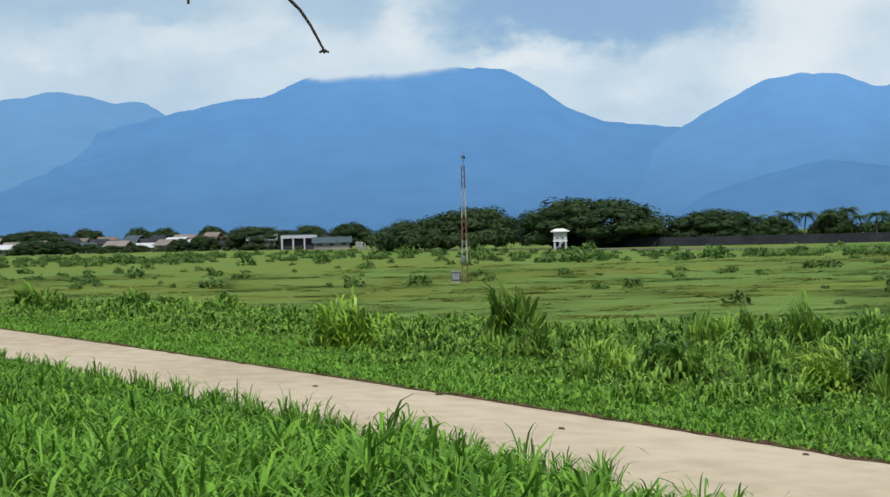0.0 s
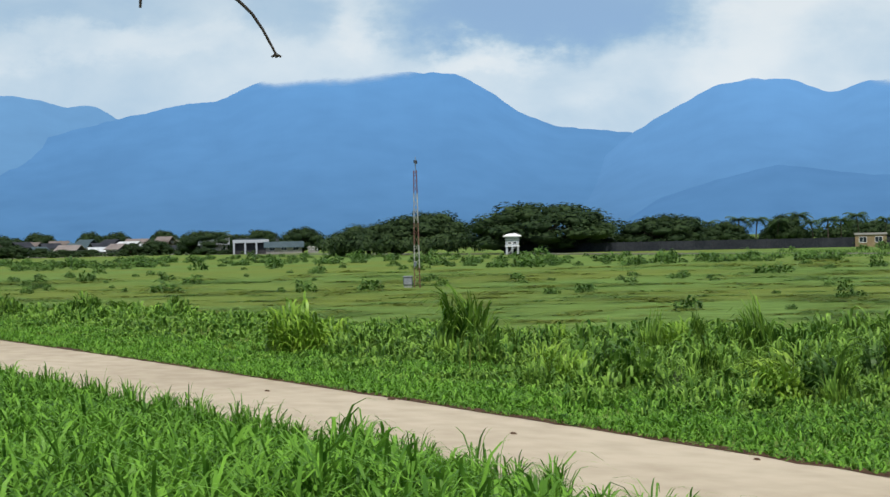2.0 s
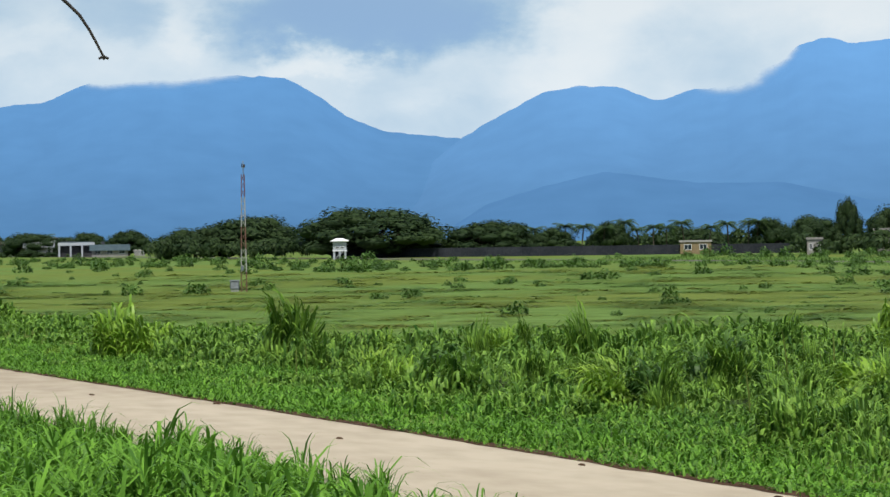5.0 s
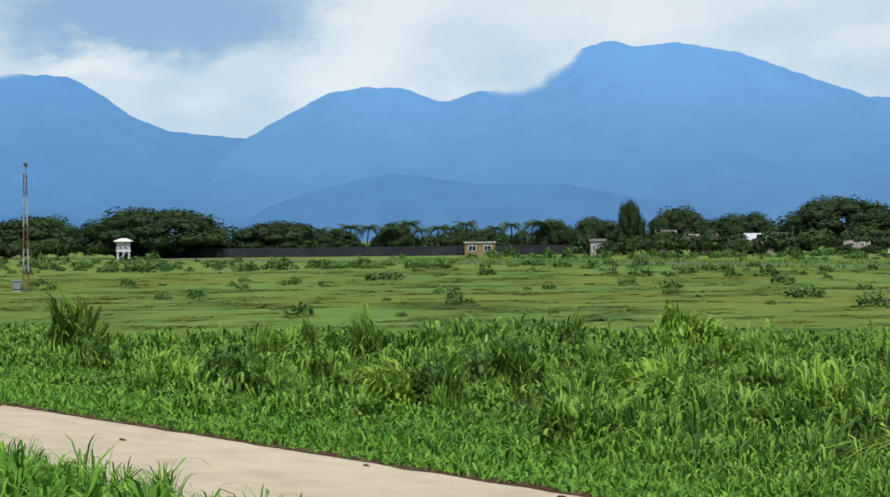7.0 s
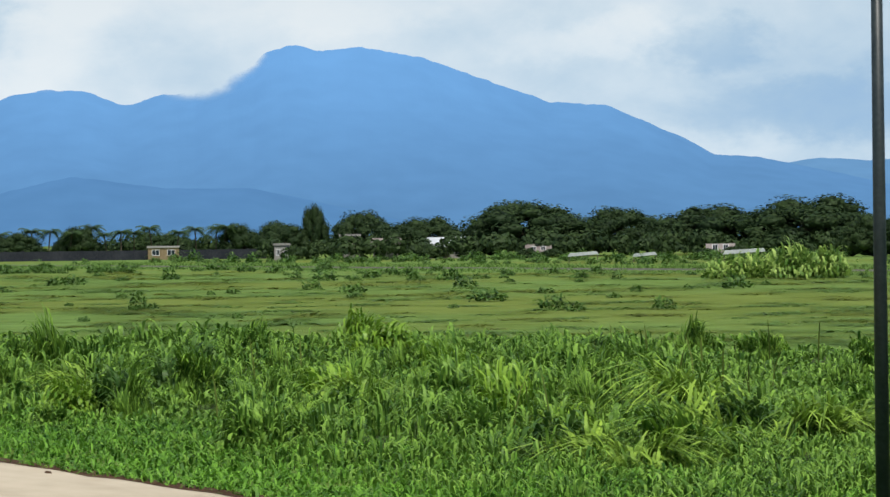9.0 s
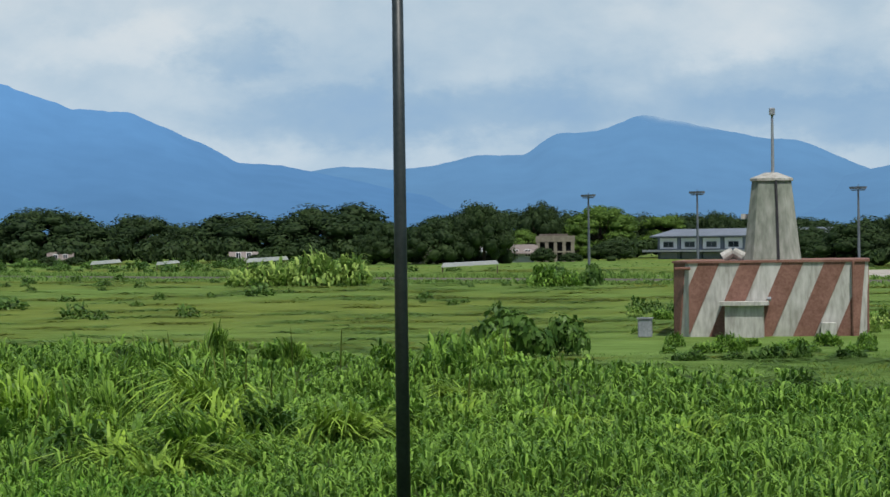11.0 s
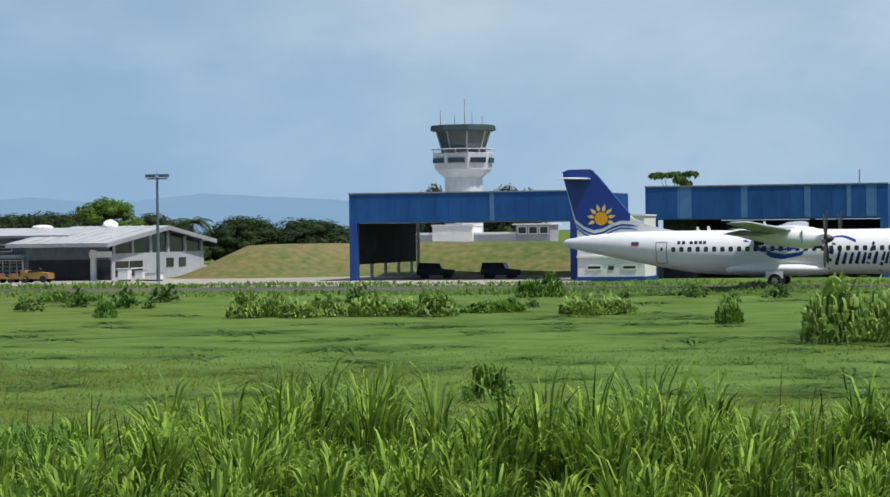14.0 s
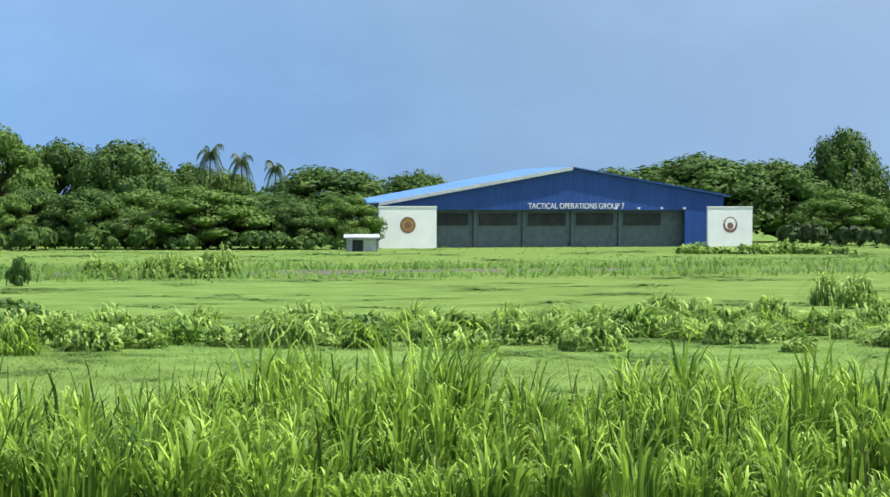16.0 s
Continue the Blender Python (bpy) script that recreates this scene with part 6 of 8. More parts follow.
# ---- striped beacon hut ----
def beacon():
    cx, cy = pol(33.0, 110.4)
    t = thing("beacon_hut", pose(cx, cy, 0, 0, 0, 42.5 - 1.5), "red and white striped concrete hut with a tapered tower", "beacon hut")
    h, W2, cut = 2.9, 3.82, 0.62

    def eight(r, c, z):
        return [(-r + c, -r, z), (r - c, -r, z), (r, -r + c, z), (r, r - c, z), (r - c, r, z), (-r + c, r, z), (-r, r - c, z), (-r, -r + c, z)]
    part("base", loft([eight(W2 - 0.06, cut, 0), eight(W2, cut, h)]), "offwhite", t, "streaked white concrete base with cut corners")
    part("ledge", loft([eight(W2 + 0.06, cut, h + 0.002), eight(W2 + 0.06, cut, h + 0.09)]), "rust", t, "rusty roof edge")
    for i in range(4):
        m = Matrix.Rotation(i * math.pi / 2 + math.pi / 4, 4, "Z")
        e, w = math.sqrt(2) * (W2 - cut / 2), cut / math.sqrt(2)
        bm = prism([(-w + 0.02, 0.0), (-w + 0.30, 0.0), (w * 0.55, h), (-w + 0.02, h)], -e - 0.02, -e + 0.06, "y")
        bm.transform(m)
        part("stripe", bm, "rust", t, "faded red corner stripe")

    def stripes(face):
        lean, w, period = 1.25, 0.83, 1.64
        k = -2
        while k * period < 2 * W2 + 1:
            a = -W2 - 0.24 + k * period
            pts = [(a, 0.0), (a + w, 0.0), (a + w + lean, h), (a + lean, h)]
            # clip to the face
            def clip(poly, lim, sgn):
                out = []
                for (x0, z0), (x1, z1) in zip(poly, poly[1:] + poly[:1]):
                    i0, i1 = sgn * x0 <= sgn * lim, sgn * x1 <= sgn * lim
                    if i0:
                        out.append((x0, z0))
                    if i0 != i1:
                        f = (lim - x0) / (x1 - x0)
                        out.append((lim, z0 + f * (z1 - z0)))
                return out
            pts = clip(clip(pts, W2 - cut, 1), -W2 + cut, -1)
            if len(pts) > 2:
                bm = prism(pts, -W2 - 0.014, -W2 + 0.06, "y")
                bm.transform(Matrix.Rotation(face, 4, "Z"))
                part("stripe", bm, "rust", t, "faded red diagonal stripe")
            k += 1
    for f in (0, math.pi / 2, math.pi, -math.pi / 2):
        stripes(f)

    def sq(r, z):
        c = r * 0.35
        return [(-r + c, -r, z), (r - c, -r, z), (r, -r + c, z), (r, r - c, z), (r - c, r, z), (-r + c, r, z), (-r, r - c, z), (-r, -r + c, z)]
    tw = part("tower", loft([sq(1.15, h + 0.09), sq(0.78, h + 3.3)]), "moss", t, "mossy tapered concrete tower")
    part("cap", loft([sq(0.86, h + 3.28), sq(0.86, h + 3.38), sq(0.25, h + 3.62)]), "offwhite", tw)
    part("rod", tube((0.05, 0, h + 3.6), (0.05, 0, h + 6.0), 0.07, 0.05, 8), "steel", tw)
    part("rod_lamp", box(-0.07, 0.17, -0.12, 0.12, h + 5.95, h + 6.25, bevel=0.03), "steel", tw)
    part("conduit", tube((0.2, -0.84, h + 3.3), (0.28, -1.2, h + 0.1), 0.05, 0.05, 6), "dark", tw)
    part("bracket", box(-1.25, -0.95, -0.2, 0.05, h + 1.75, h + 1.95), "offwhite", tw)
    s = part("lean_to", box(-1.75, -0.25, -W2 - 1.0, -W2 - 0.02, 0, 1.25), "offwhite", t, "small white lean-to")
    part("slab", box(-1.95, -0.05, -W2 - 1.2, -W2 - 0.02, 1.25, 1.4), "offwhite", s)
    part("pipe", tube((-0.1, -W2 - 0.9, 1.5), (0.05, -W2 - 0.9, 1.5), 0.08, 0.08, 8), "steel", s)
    part("meter_box", box(1.95, 2.55, -W2 - 0.5, -W2 - 0.02, 0, 0.55, bevel=0.03), "offwhite", t)
    part("vent_duct", tube((-1.9, -2.4, h + 0.2), (-1.5, -2.4, h + 0.45), 0.22, 0.18, 10), "offwhite", t)
    part("vent_duct", tube((-1.5, -2.4, h + 0.45), (-1.1, -2.4, h + 0.2), 0.18, 0.22, 10), "offwhite", t)
    part("corner_pipe", tube((W2 - 0.6, -W2 - 0.1, 0), (W2 - 0.6, -W2 - 0.1, h), 0.06, 0.06, 6), "rust", t)
    part("hook", tube((-W2 + 0.1, -W2 - 0.1, h - 0.2), (-W2 + 0.7, -W2 - 0.15, h - 0.2), 0.06, 0.06, 6), "rust", t)
    x, y = pol(30.3, 107)
    c = thing("junction_box", pose(x, y, 0, 0, 0, 42), "weathered grey junction box in the grass", "junction box")
    part("body", box(-0.28, 0.28, -0.22, 0.22, 0, 0.72, bevel=0.03), "steel", c)
    part("lid", box(-0.32, 0.32, -0.26, 0.26, 0.72, 0.78), "steel", c)


beacon()


def street_pole():
    x, y = pol(25.13, 36)
    t = thing("street_pole", pose(x, y, 0), "slim dark painted steel pole by the path", "pole")
    part("shaft", tube((0, 0, 0.0), (0, 0, 9.0), 0.098, 0.07, 16), "darkpole", t, smooth=True)
    part("base_plate", box(-0.2, 0.2, -0.2, 0.2, 0, 0.04), "steel", t)
    part("cap", tube((0, 0, 9.0), (0, 0, 9.08), 0.08, 0.05, 12), "darkpole", t)


street_pole()


# ---- apron things ----
def stairs_truck():
    t = new("passenger_stairs")
    part("chassis", box(-2.2, 2.2, -0.9, 0.9, 0.45, 0.8, bevel=0.05), "red", t)
    st = part("stair", prism([(-2.2, 0.8), (-1.6, 0.8), (2.0, 2.3), (2.0, 2.6), (1.6, 2.6)], -0.7, 0.7, "y"), "red", t, "red stair flight")
    for k in range(9):
        part("step", box(-1.9 + k * 0.43, -1.5 + k * 0.43, -0.65, 0.65, 0.9 + k * 0.18, 0.98 + k * 0.18), "steel", st)
    for s in (-0.75, 0.75):
        part("handrail", tube((-2.0, s, 1.7), (2.0, s, 3.3), 0.05, 0.05, 6), "red", t)
        for k in range(4):
            part("strut", tube((-1.5 + k, s, 0.8), (-1.5 + k, s, 1.9 + k * 0.4), 0.04, 0.04, 5), "red", t)
    part("canopy", box(1.0, 2.6, -0.8, 0.8, 3.2, 3.35), "blue", t, "blue canopy")
    for a in (-1.5, 1.5):
        for b in (-0.85, 0.85):
            part("wheel", tube((a, b - 0.12, 0.4), (a, b + 0.12, 0.4), 0.4, 0.4, 12), "black", t)
    return tagged(t, "orange and red passenger stairs on the apron", "passenger stairs", "passenger stairs")


st = stairs_truck()
for k, (x, y, r) in enumerate(((-136.2, 203, 20), (-133.2, 204, 200), (-106.0, 202.5, 195))):
    ob = st if k == 0 else copy_thing(st, Matrix())
    ob.matrix_basis = pose(x, y, 0.07, 0, 0, r) @ Matrix.Diagonal((0.72, 0.72, 0.8, 1))


def cart():
    t = new("baggage_cart")
    part("deck", box(-0.75, 0.75, -0.6, 0.6, 0.30, 0.46), "yellow", t)
    part("end_rail", box(-0.75, -0.7, -0.6, 0.6, 0.45, 0.75), "rust", t)
    part("end_rail", box(0.7, 0.75, -0.6, 0.6, 0.45, 0.75), "rust", t)
    part("drawbar", tube((0.75, 0, 0.4), (1.15, 0, 0.4), 0.03, 0.03, 5), "steel", t)
    for a in (-0.5, 0.5):
        for b in (-0.55, 0.55):
            part("wheel", tube((a, b - 0.05, 0.2), (a, b + 0.05, 0.2), 0.2, 0.2, 10), "black", t)
    return tagged(t, "orange baggage cart parked in a row", "baggage cart", "baggage carts on the apron")


ca = cart()
for k in range(9):
    ob = ca if k == 0 else copy_thing(ca, Matrix())
    ob.matrix_basis = pose(-97.0 + k * 1.16, 199.2, 0.07, 0, 0, 0)


def tug():
    t = new("baggage_tug")
    part("body", prism([(-1.2, 0.3), (1.2, 0.3), (1.2, 0.75), (0.3, 0.85), (0.2, 0.8), (-0.7, 0.8), (-0.8, 1.0), (-1.2, 1.0)], -0.6, 0.6, "y"), "yellow", t)
    part("seat", box(-0.6, -0.1, -0.5, 0.5, 0.8, 0.95), "black", t)
    part("steering_wheel", tube((0.15, 0.2, 1.05), (0.2, 0.2, 1.1), 0.18, 0.18, 10), "black", t)
    for a in (-0.75, 0.75):
        for b in (-0.58, 0.58):
            part("wheel", tube((a, b - 0.1, 0.28), (a, b + 0.1, 0.28), 0.28, 0.28, 12), "black", t)
    return tagged(t, "yellow baggage tug on the apron", "tug", "baggage tugs")


tg = tug()
for k, (x, y) in enumerate(((-86.3, 199.3), (-112.6, 200.5), (-109.4, 200.8))):
    ob = tg if k == 0 else copy_thing(tg, Matrix())
    ob.matrix_basis = pose(x, y, 0.07, 0, 0, 5 * k)


def jeep():
    t = new("utility_truck")
    part("body", prism([(-2.0, 0.45), (2.0, 0.45), (2.0, 1.0), (1.0, 1.1), (0.6, 1.15), (-2.0, 1.15)], -0.85, 0.85, "y"), "dark", t)
    part("canvas_top", prism([(-1.95, 1.15), (0.7, 1.15), (0.45, 1.75), (-1.85, 1.8)], -0.8, 0.8, "y"), "wallstone", t, "dark canvas top")
    part("windscreen", prism([(0.72, 1.16), (0.76, 1.16), (0.5, 1.74), (0.46, 1.74)], -0.75, 0.75, "y"), "glass", t)
    for a in (-1.25, 1.25):
        for b in (-0.8, 0.8):
            part("wheel", tube((a, b - 0.12, 0.4), (a, b + 0.12, 0.4), 0.4, 0.4, 14), "black", t)
    return tagged(t, "dark open utility truck with a canvas top", "truck", "parked utility trucks")


jp = jeep()
for k, (x, y, r) in enumerate(((-55.2, 206, 8), (-49.7, 205, 0), (-31.0, 207, 180))):
    ob = jp if k == 0 else copy_thing(jp, Matrix())
    ob.matrix_basis = pose(x, y, 0, 0, 0, r) @ Matrix.Diagonal((0.72, 0.8, 0.72, 1))


def windsock():
    t = thing("wind_sock", pose(-144.5, 203, 0.07), "faded orange wind sock on a short pole", "wind sock")
    part("pole", tube((0, 0, 0), (0, 0, 2.9), 0.05, 0.04, 6), "white", t)
    part("sock", loft([[(x, r * math.cos(i * 0.6283), z + r * math.sin(i * 0.6283)) for i in range(10)] for x, z, r in ((0.05, 2.55, 0.34), (0.9, 2.45, 0.30), (1.5, 2.15, 0.24), (1.95, 1.75, 0.20))]), "orange", t, "limp orange fabric sock")


windsock()


def overhanging_limb():
    t = thing("overhanging_tree", pose(-11, -4, 0), "bare overhanging limb with a drooping twig", "tree")
    part("trunk", loft([[(r * math.cos(a) + dx, r * math.sin(a), z) for a in [k * 0.7854 for k in range(8)]] for r, dx, z in ((0.3, 0, 0), (0.24, 0.1, 2.5), (0.18, 0.3, 5.2))]), "bark", t)
    x, y = pol(-3.36, 10.0)
    base = Vector((-11 + 0.3, -4, 5.2)) - Vector((-11, -4, 0))
    end = Vector((x + 0.02, y, 5.22)) - Vector((-11, -4, 0))
    part("limb", tube(base, end + Vector((-0.6, -0.6, 0.25)), 0.12, 0.04, 7), "bark", t)
    part("limb", tube(end + Vector((-0.6, -0.6, 0.25)), end + Vector((-0.12, 0.0, -0.1)), 0.035, 0.02, 7), "bark", t)
    return t, end


limb, tip = overhanging_limb()


# ---- aircraft ----
M["jet_white"] = surf("glossy_white_aircraft_paint", (0.78, 0.80, 0.84), (0.84, 0.855, 0.885), 0.3, 0.28, spec=0.5)
M["livery_blue"] = surf("deep_blue_livery", (0.010, 0.040, 0.27), (0.015, 0.055, 0.34), 0.4, 0.3, spec=0.5)
M["livery_gold"] = surf("golden_yellow_livery", (0.80, 0.33, 0.012), (0.88, 0.42, 0.02), 0.6, 0.35)
M["livery_red"] = surf("red_livery_mark", (0.45, 0.02, 0.03), (0.5, 0.03, 0.03), 0.6, 0.4)
M["name_navy"] = surf("navy_name_paint", (0.004, 0.012, 0.085), (0.006, 0.018, 0.12), 0.4, 0.35)
M["wing_grey"] = surf("pale_grey_wing_paint", (0.34, 0.37, 0.41), (0.44, 0.47, 0.51), 0.4, 0.5)
M["livery_pale"] = surf("pale_gold_livery", (0.85, 0.56, 0.16), (0.9, 0.64, 0.24), 0.6, 0.35)
M["boot"] = surf("grey_wing_underside", (0.17, 0.18, 0.20), (0.27, 0.28, 0.31), 0.5, 0.5)
M["prop"] = surf("dark_propeller_blade", (0.015, 0.016, 0.018), (0.03, 0.03, 0.034), 1.0, 0.4)

# stations along the body: x, height of the middle, half width, half height
BODY = [(12.65, 1.80, 0.04, 0.04), (12.45, 1.81, 0.30, 0.27), (12.0, 1.86, 0.58, 0.54), (11.2, 1.98, 0.92, 0.86), (10.2, 2.17, 1.20, 1.14), (9.2, 2.32, 1.37, 1.33), (8.2, 2.38, 1.43, 1.43),
        (2.0, 2.38, 1.43, 1.43), (-3.2, 2.38, 1.43, 1.43), (-5.4, 2.46, 1.38, 1.36), (-8.0, 2.68, 1.14, 1.13), (-10.5, 2.92, 0.80, 0.84), (-12.6, 3.05, 0.46, 0.52), (-13.8, 3.08, 0.20, 0.26), (-14.1, 3.08, 0.05, 0.08)]


def body_at(x):
    b = BODY[::-1]
    xs = [k[0] for k in b]
    return [float(np.interp(x, xs, [k[i] for k in b])) for i in (1, 2, 3)]


def on_skin(x, z, side, proud=0.012):
    zc, hw, hh = body_at(x)
    u = max(-0.999, min(0.999, (z - zc) / hh))
    return Vector((x, side * (hw * math.sqrt(1 - u * u) + proud), z))


def skin_band(line0, line1, side, mat, name, parent, label=""):
    """A painted shape on the body between two lines of x, z."""
    bm = bmesh.new()
    rows = []
    for (xa, za), (xb, zb) in zip(line0, line1):
        rows.append([bm.verts.new(on_skin(xa + (xb - xa) * f, za + (zb - za) * f, side)) for f in (0, 0.33, 0.67, 1)])
    for a, b in zip(rows, rows[1:]):
        for i in range(3):
            bm.faces.new((a[i], a[i + 1], b[i + 1], b[i]))
    for f in bm.faces:
        f.normal_update()
        if f.normal.y * side < 0:
            f.normal_flip()
    return part(name, bm, mat, parent, label)


def stroke(p, q, w0, w1, side, mat, name, parent, bow=0.0, n=6):
    """A painted stroke on the body from p to q."""
    a, b = [], []
    dx, dz = q[0] - p[0], q[1] - p[1]
    L = math.hypot(dx, dz)
    nx, nz = -dz / L, dx / L
    for i in range(n + 1):
        f = i / n
        w = (w0 + (w1 - w0) * f) / 2
        c = bow * math.sin(math.pi * f)
        x, z = p[0] + dx * f + nx * c, p[1] + dz * f + nz * c
        a.append((x + nx * w, z + nz * w))
        b.append((x - nx * w, z - nz * w))
    return skin_band(a, b, side, mat, name, parent)


def airfoil(chord, thick, n=9):
    pts = []
    for i in range(n):
        f = i / (n - 1)
        pts.append((-f * chord, thick * (2.9 * math.sqrt(f) * (1 - f) * 0.6)))
    for i in range(n - 2, 0, -1):
        f = i / (n - 1)
        pts.append((-f * chord, -thick * (1.2 * math.sqrt(f) * (1 - f) * 0.6)))
    return pts


def wing_half(side):
    rings = []
    for y, le, chord, th, z in ((0.0, 1.35, 2.6, 0.34, 3.78), (4.6, 1.35, 2.6, 0.34, 3.80), (9.0, 0.80, 2.15, 0.26, 4.0), (13.2, 0.25, 1.62, 0.17, 4.25), (13.5, 0.0, 1.2, 0.08, 4.27)):
        rings.append([(le + px, side * y, z + pz) for px, pz in airfoil(chord, th)])
    return loft(rings)


def aircraft():
    t = thing("airliner", pose(-23.3, 171.5, -0.13), "white twin-propeller airliner with a blue tail on the runway", "airplane")
    n = 28
    rings = []
    for x, zc, hw, hh in BODY:
        rings.append([(x, hw * math.cos(i * 2 * math.pi / n), zc + hh * math.sin(i * 2 * math.pi / n)) for i in range(n)])
    fus = part("fuselage", loft(rings), "jet_white", t, smooth=True)
    # belly fairing and wing root fairing
    part("belly_fairing", loft([[(x, w * math.cos(i * 2 * math.pi / 16), 1.32 + h * math.sin(i * 2 * math.pi / 16)) for i in range(16)] for x, w, h in
                                ((3.8, 0.3, 0.1), (3.0, 1.2, 0.36), (1.6, 1.72, 0.48), (-1.6, 1.76, 0.48), (-3.0, 1.25, 0.36), (-3.9, 0.3, 0.1))]), "jet_white", t, smooth=True)
    part("wing_fairing", loft([[(x, w * math.cos(i * math.pi / 12), 3.55 + h * math.sin(i * math.pi / 12)) for i in range(13)] for x, w, h in
                               ((3.0, 0.2, 0.1), (2.2, 0.8, 0.4), (1.2, 1.1, 0.52), (-1.6, 1.1, 0.52), (-2.6, 0.8, 0.36), (-3.6, 0.2, 0.1))]), "jet_white", t, smooth=True)
    for side in (-1, 1):
        w = part("wing", wing_half(side), "wing_grey", t, "long straight wing with grey underside", True)
        part("flap", prism([(-1.28, 3.74), (-1.95, 3.64), (-2.0, 3.68), (-1.28, 3.82)], side * 1.6, side * 8.4, "y"), "boot", w)
        part("aileron", prism([(-1.02, 3.90), (-1.35, 3.88), (-1.02, 3.98)], side * 9.0, side * 13.0, "y"), "boot", w)
        for yy in (2.6, 6.0, 8.0):
            part("flap_fairing", loft([[(x, side * yy + 0.09 * r * math.cos(a), 3.60 + 0.14 * r * math.sin(a)) for a in [k * 0.7854 for k in range(8)]] for x, r in ((0.6, 0.1), (-0.4, 1.0), (-1.6, 1.0), (-2.3, 0.15))]), "boot", w)
        y = side * 4.05
        nac = part("engine_nacelle", loft([[(x, y + hw * math.cos(i * 2 * math.pi / 16), z + hh * math.sin(i * 2 * math.pi / 16)) for i in range(16)] for x, z, hw, hh in
                                           ((3.35, 3.22, 0.34, 0.34), (3.1, 3.2, 0.46, 0.5), (2.2, 3.22, 0.52, 0.62), (0.8, 3.35, 0.52, 0.58), (-0.8, 3.5, 0.45, 0.42), (-2.2, 3.62, 0.2, 0.16))]), "jet_white", t, smooth=True)
        part("intake", box(2.75, 3.22, y - 0.28, y + 0.28, 2.62, 2.82, bevel=0.05), "dark", nac)
        part("exhaust", tube((-0.4, y - side * 0.0, 3.05), (-1.0, y, 3.0), 0.16, 0.2, 10), "dark", nac)
        part("cowl_stripe", box(2.0, 2.08, y - 0.545, y + 0.545, 3.0, 3.75), "boot", nac)
        part("spinner", loft([[(x, y + r * math.cos(i * 0.5236), 3.22 + r * math.sin(i * 0.5236)) for i in range(12)] for x, r in ((3.3, 0.30), (3.6, 0.27), (3.85, 0.16), (3.95, 0.03))]), "prop", nac, "dark spinner", True)
        for k in range(6):
            a = k * math.pi / 3 + 0.12
            bl = []
            for r, ch, tw in ((0.25, 0.14, 70), (0.7, 0.26, 52), (1.3, 0.30, 36), (1.8, 0.26, 26), (1.95, 0.12, 22)):
                cx, sx = math.cos(radians(tw)) * ch / 2, math.sin(radians(tw)) * ch / 2
                q = []
                for u, wv in ((-1, 0), (0, 0.12), (1, 0), (0, -0.12)):
                    dy, dx = u * cx - wv * sx * 0.5, u * sx + wv * cx * 0.5
                    q.append((3.45 + dx, y + r * math.cos(a) - dy * math.sin(a), 3.22 + r * math.sin(a) + dy * math.cos(a)))
                bl.append(q)
            part("propeller_blade", loft(bl), "prop", nac)
        # main gear
        leg = part("main_gear_leg", tube((-0.2, side * 1.5, 1.25), (0.0, side * 1.95, 0.62), 0.12, 0.1, 8), "steel", t)
        part("gear_door", box(-0.6, 0.5, side * 1.98, side * 2.02, 0.75, 1.2), "jet_white", leg)
        for dy in (-0.22, 0.22):
            wh = part("main_wheel", tube((0, side * 1.95 + dy - 0.13, 0.61), (0, side * 1.95 + dy + 0.13, 0.61), 0.43, 0.43, 20), "black", t, "black tyre")
            part("hub", tube((0, side * 1.95 + dy - 0.14, 0.61), (0, side * 1.95 + dy + 0.14, 0.61), 0.2, 0.2, 12), "boot", wh)
        # nose wheels
        nw = part("nose_wheel", tube((10.75, side * 0.2 - 0.07, 0.43), (10.75, side * 0.2 + 0.07, 0.43), 0.25, 0.25, 16), "black", t)
        part("hub", tube((10.75, side * 0.2 - 0.08, 0.43), (10.75, side * 0.2 + 0.08, 0.43), 0.11, 0.11, 10), "boot", nw)
        # cabin windows
        for k in range(27):
            x = -6.6 + k * 0.53
            z = 2.62
            zz = [on_skin(x + dx, z + dz, side, 0.008) for dx, dz in ((-0.09, -0.16), (0.09, -0.16), (0.14, -0.10), (0.14, 0.10), (0.09, 0.16), (-0.09, 0.16), (-0.14, 0.10), (-0.14, -0.10))]
            bm = bmesh.new()
            f = bm.faces.new([bm.verts.new(v) for v in zz])
            f.normal_update()
            if f.normal.y * side < 0:
                f.normal_flip()
            part("cabin_window", bm, "glass", t)
        # flight-deck windows
        for pts in (((9.80, 2.60), (10.22, 2.57), (10.20, 2.98), (10.0, 3.02)), ((10.30, 2.57), (10.82, 2.53), (10.60, 2.86), (10.28, 2.98)), ((10.92, 2.52), (11.28, 2.46), (10.98, 2.66), (10.72, 2.84))):
            (xa, za), (xb, zb), (xc, zc), (xd, zd) = pts
            cut = [k / 4 for k in range(5)]
            skin_band([(xa + (xb - xa) * k, za + (zb - za) * k) for k in cut], [(xd + (xc - xd) * k, zd + (zc - zd) * k) for k in cut], side, "glass", "cockpit_window", t)
        # doors
        for x, z0, z1, w in ((-7.75, 1.75, 3.1, 0.7),):
            d = stroke((x, z0), (x, z1), 0.05, 0.05, side, "boot", "door_seam", fus)
            stroke((x + w, z0), (x + w, z1), 0.05, 0.05, side, "boot", "door_seam", fus)
            stroke((x, z1), (x + w, z1), 0.05, 0.05, side, "boot", "door_seam", fus)
            stroke((x, z0), (x + w, z0), 0.05, 0.05, side, "boot", "door_seam", fus)
            stroke((x + 0.3, z0 + 0.9), (x + 0.45, z0 + 0.9), 0.2, 0.2, side, "glass", "door_window", fus)
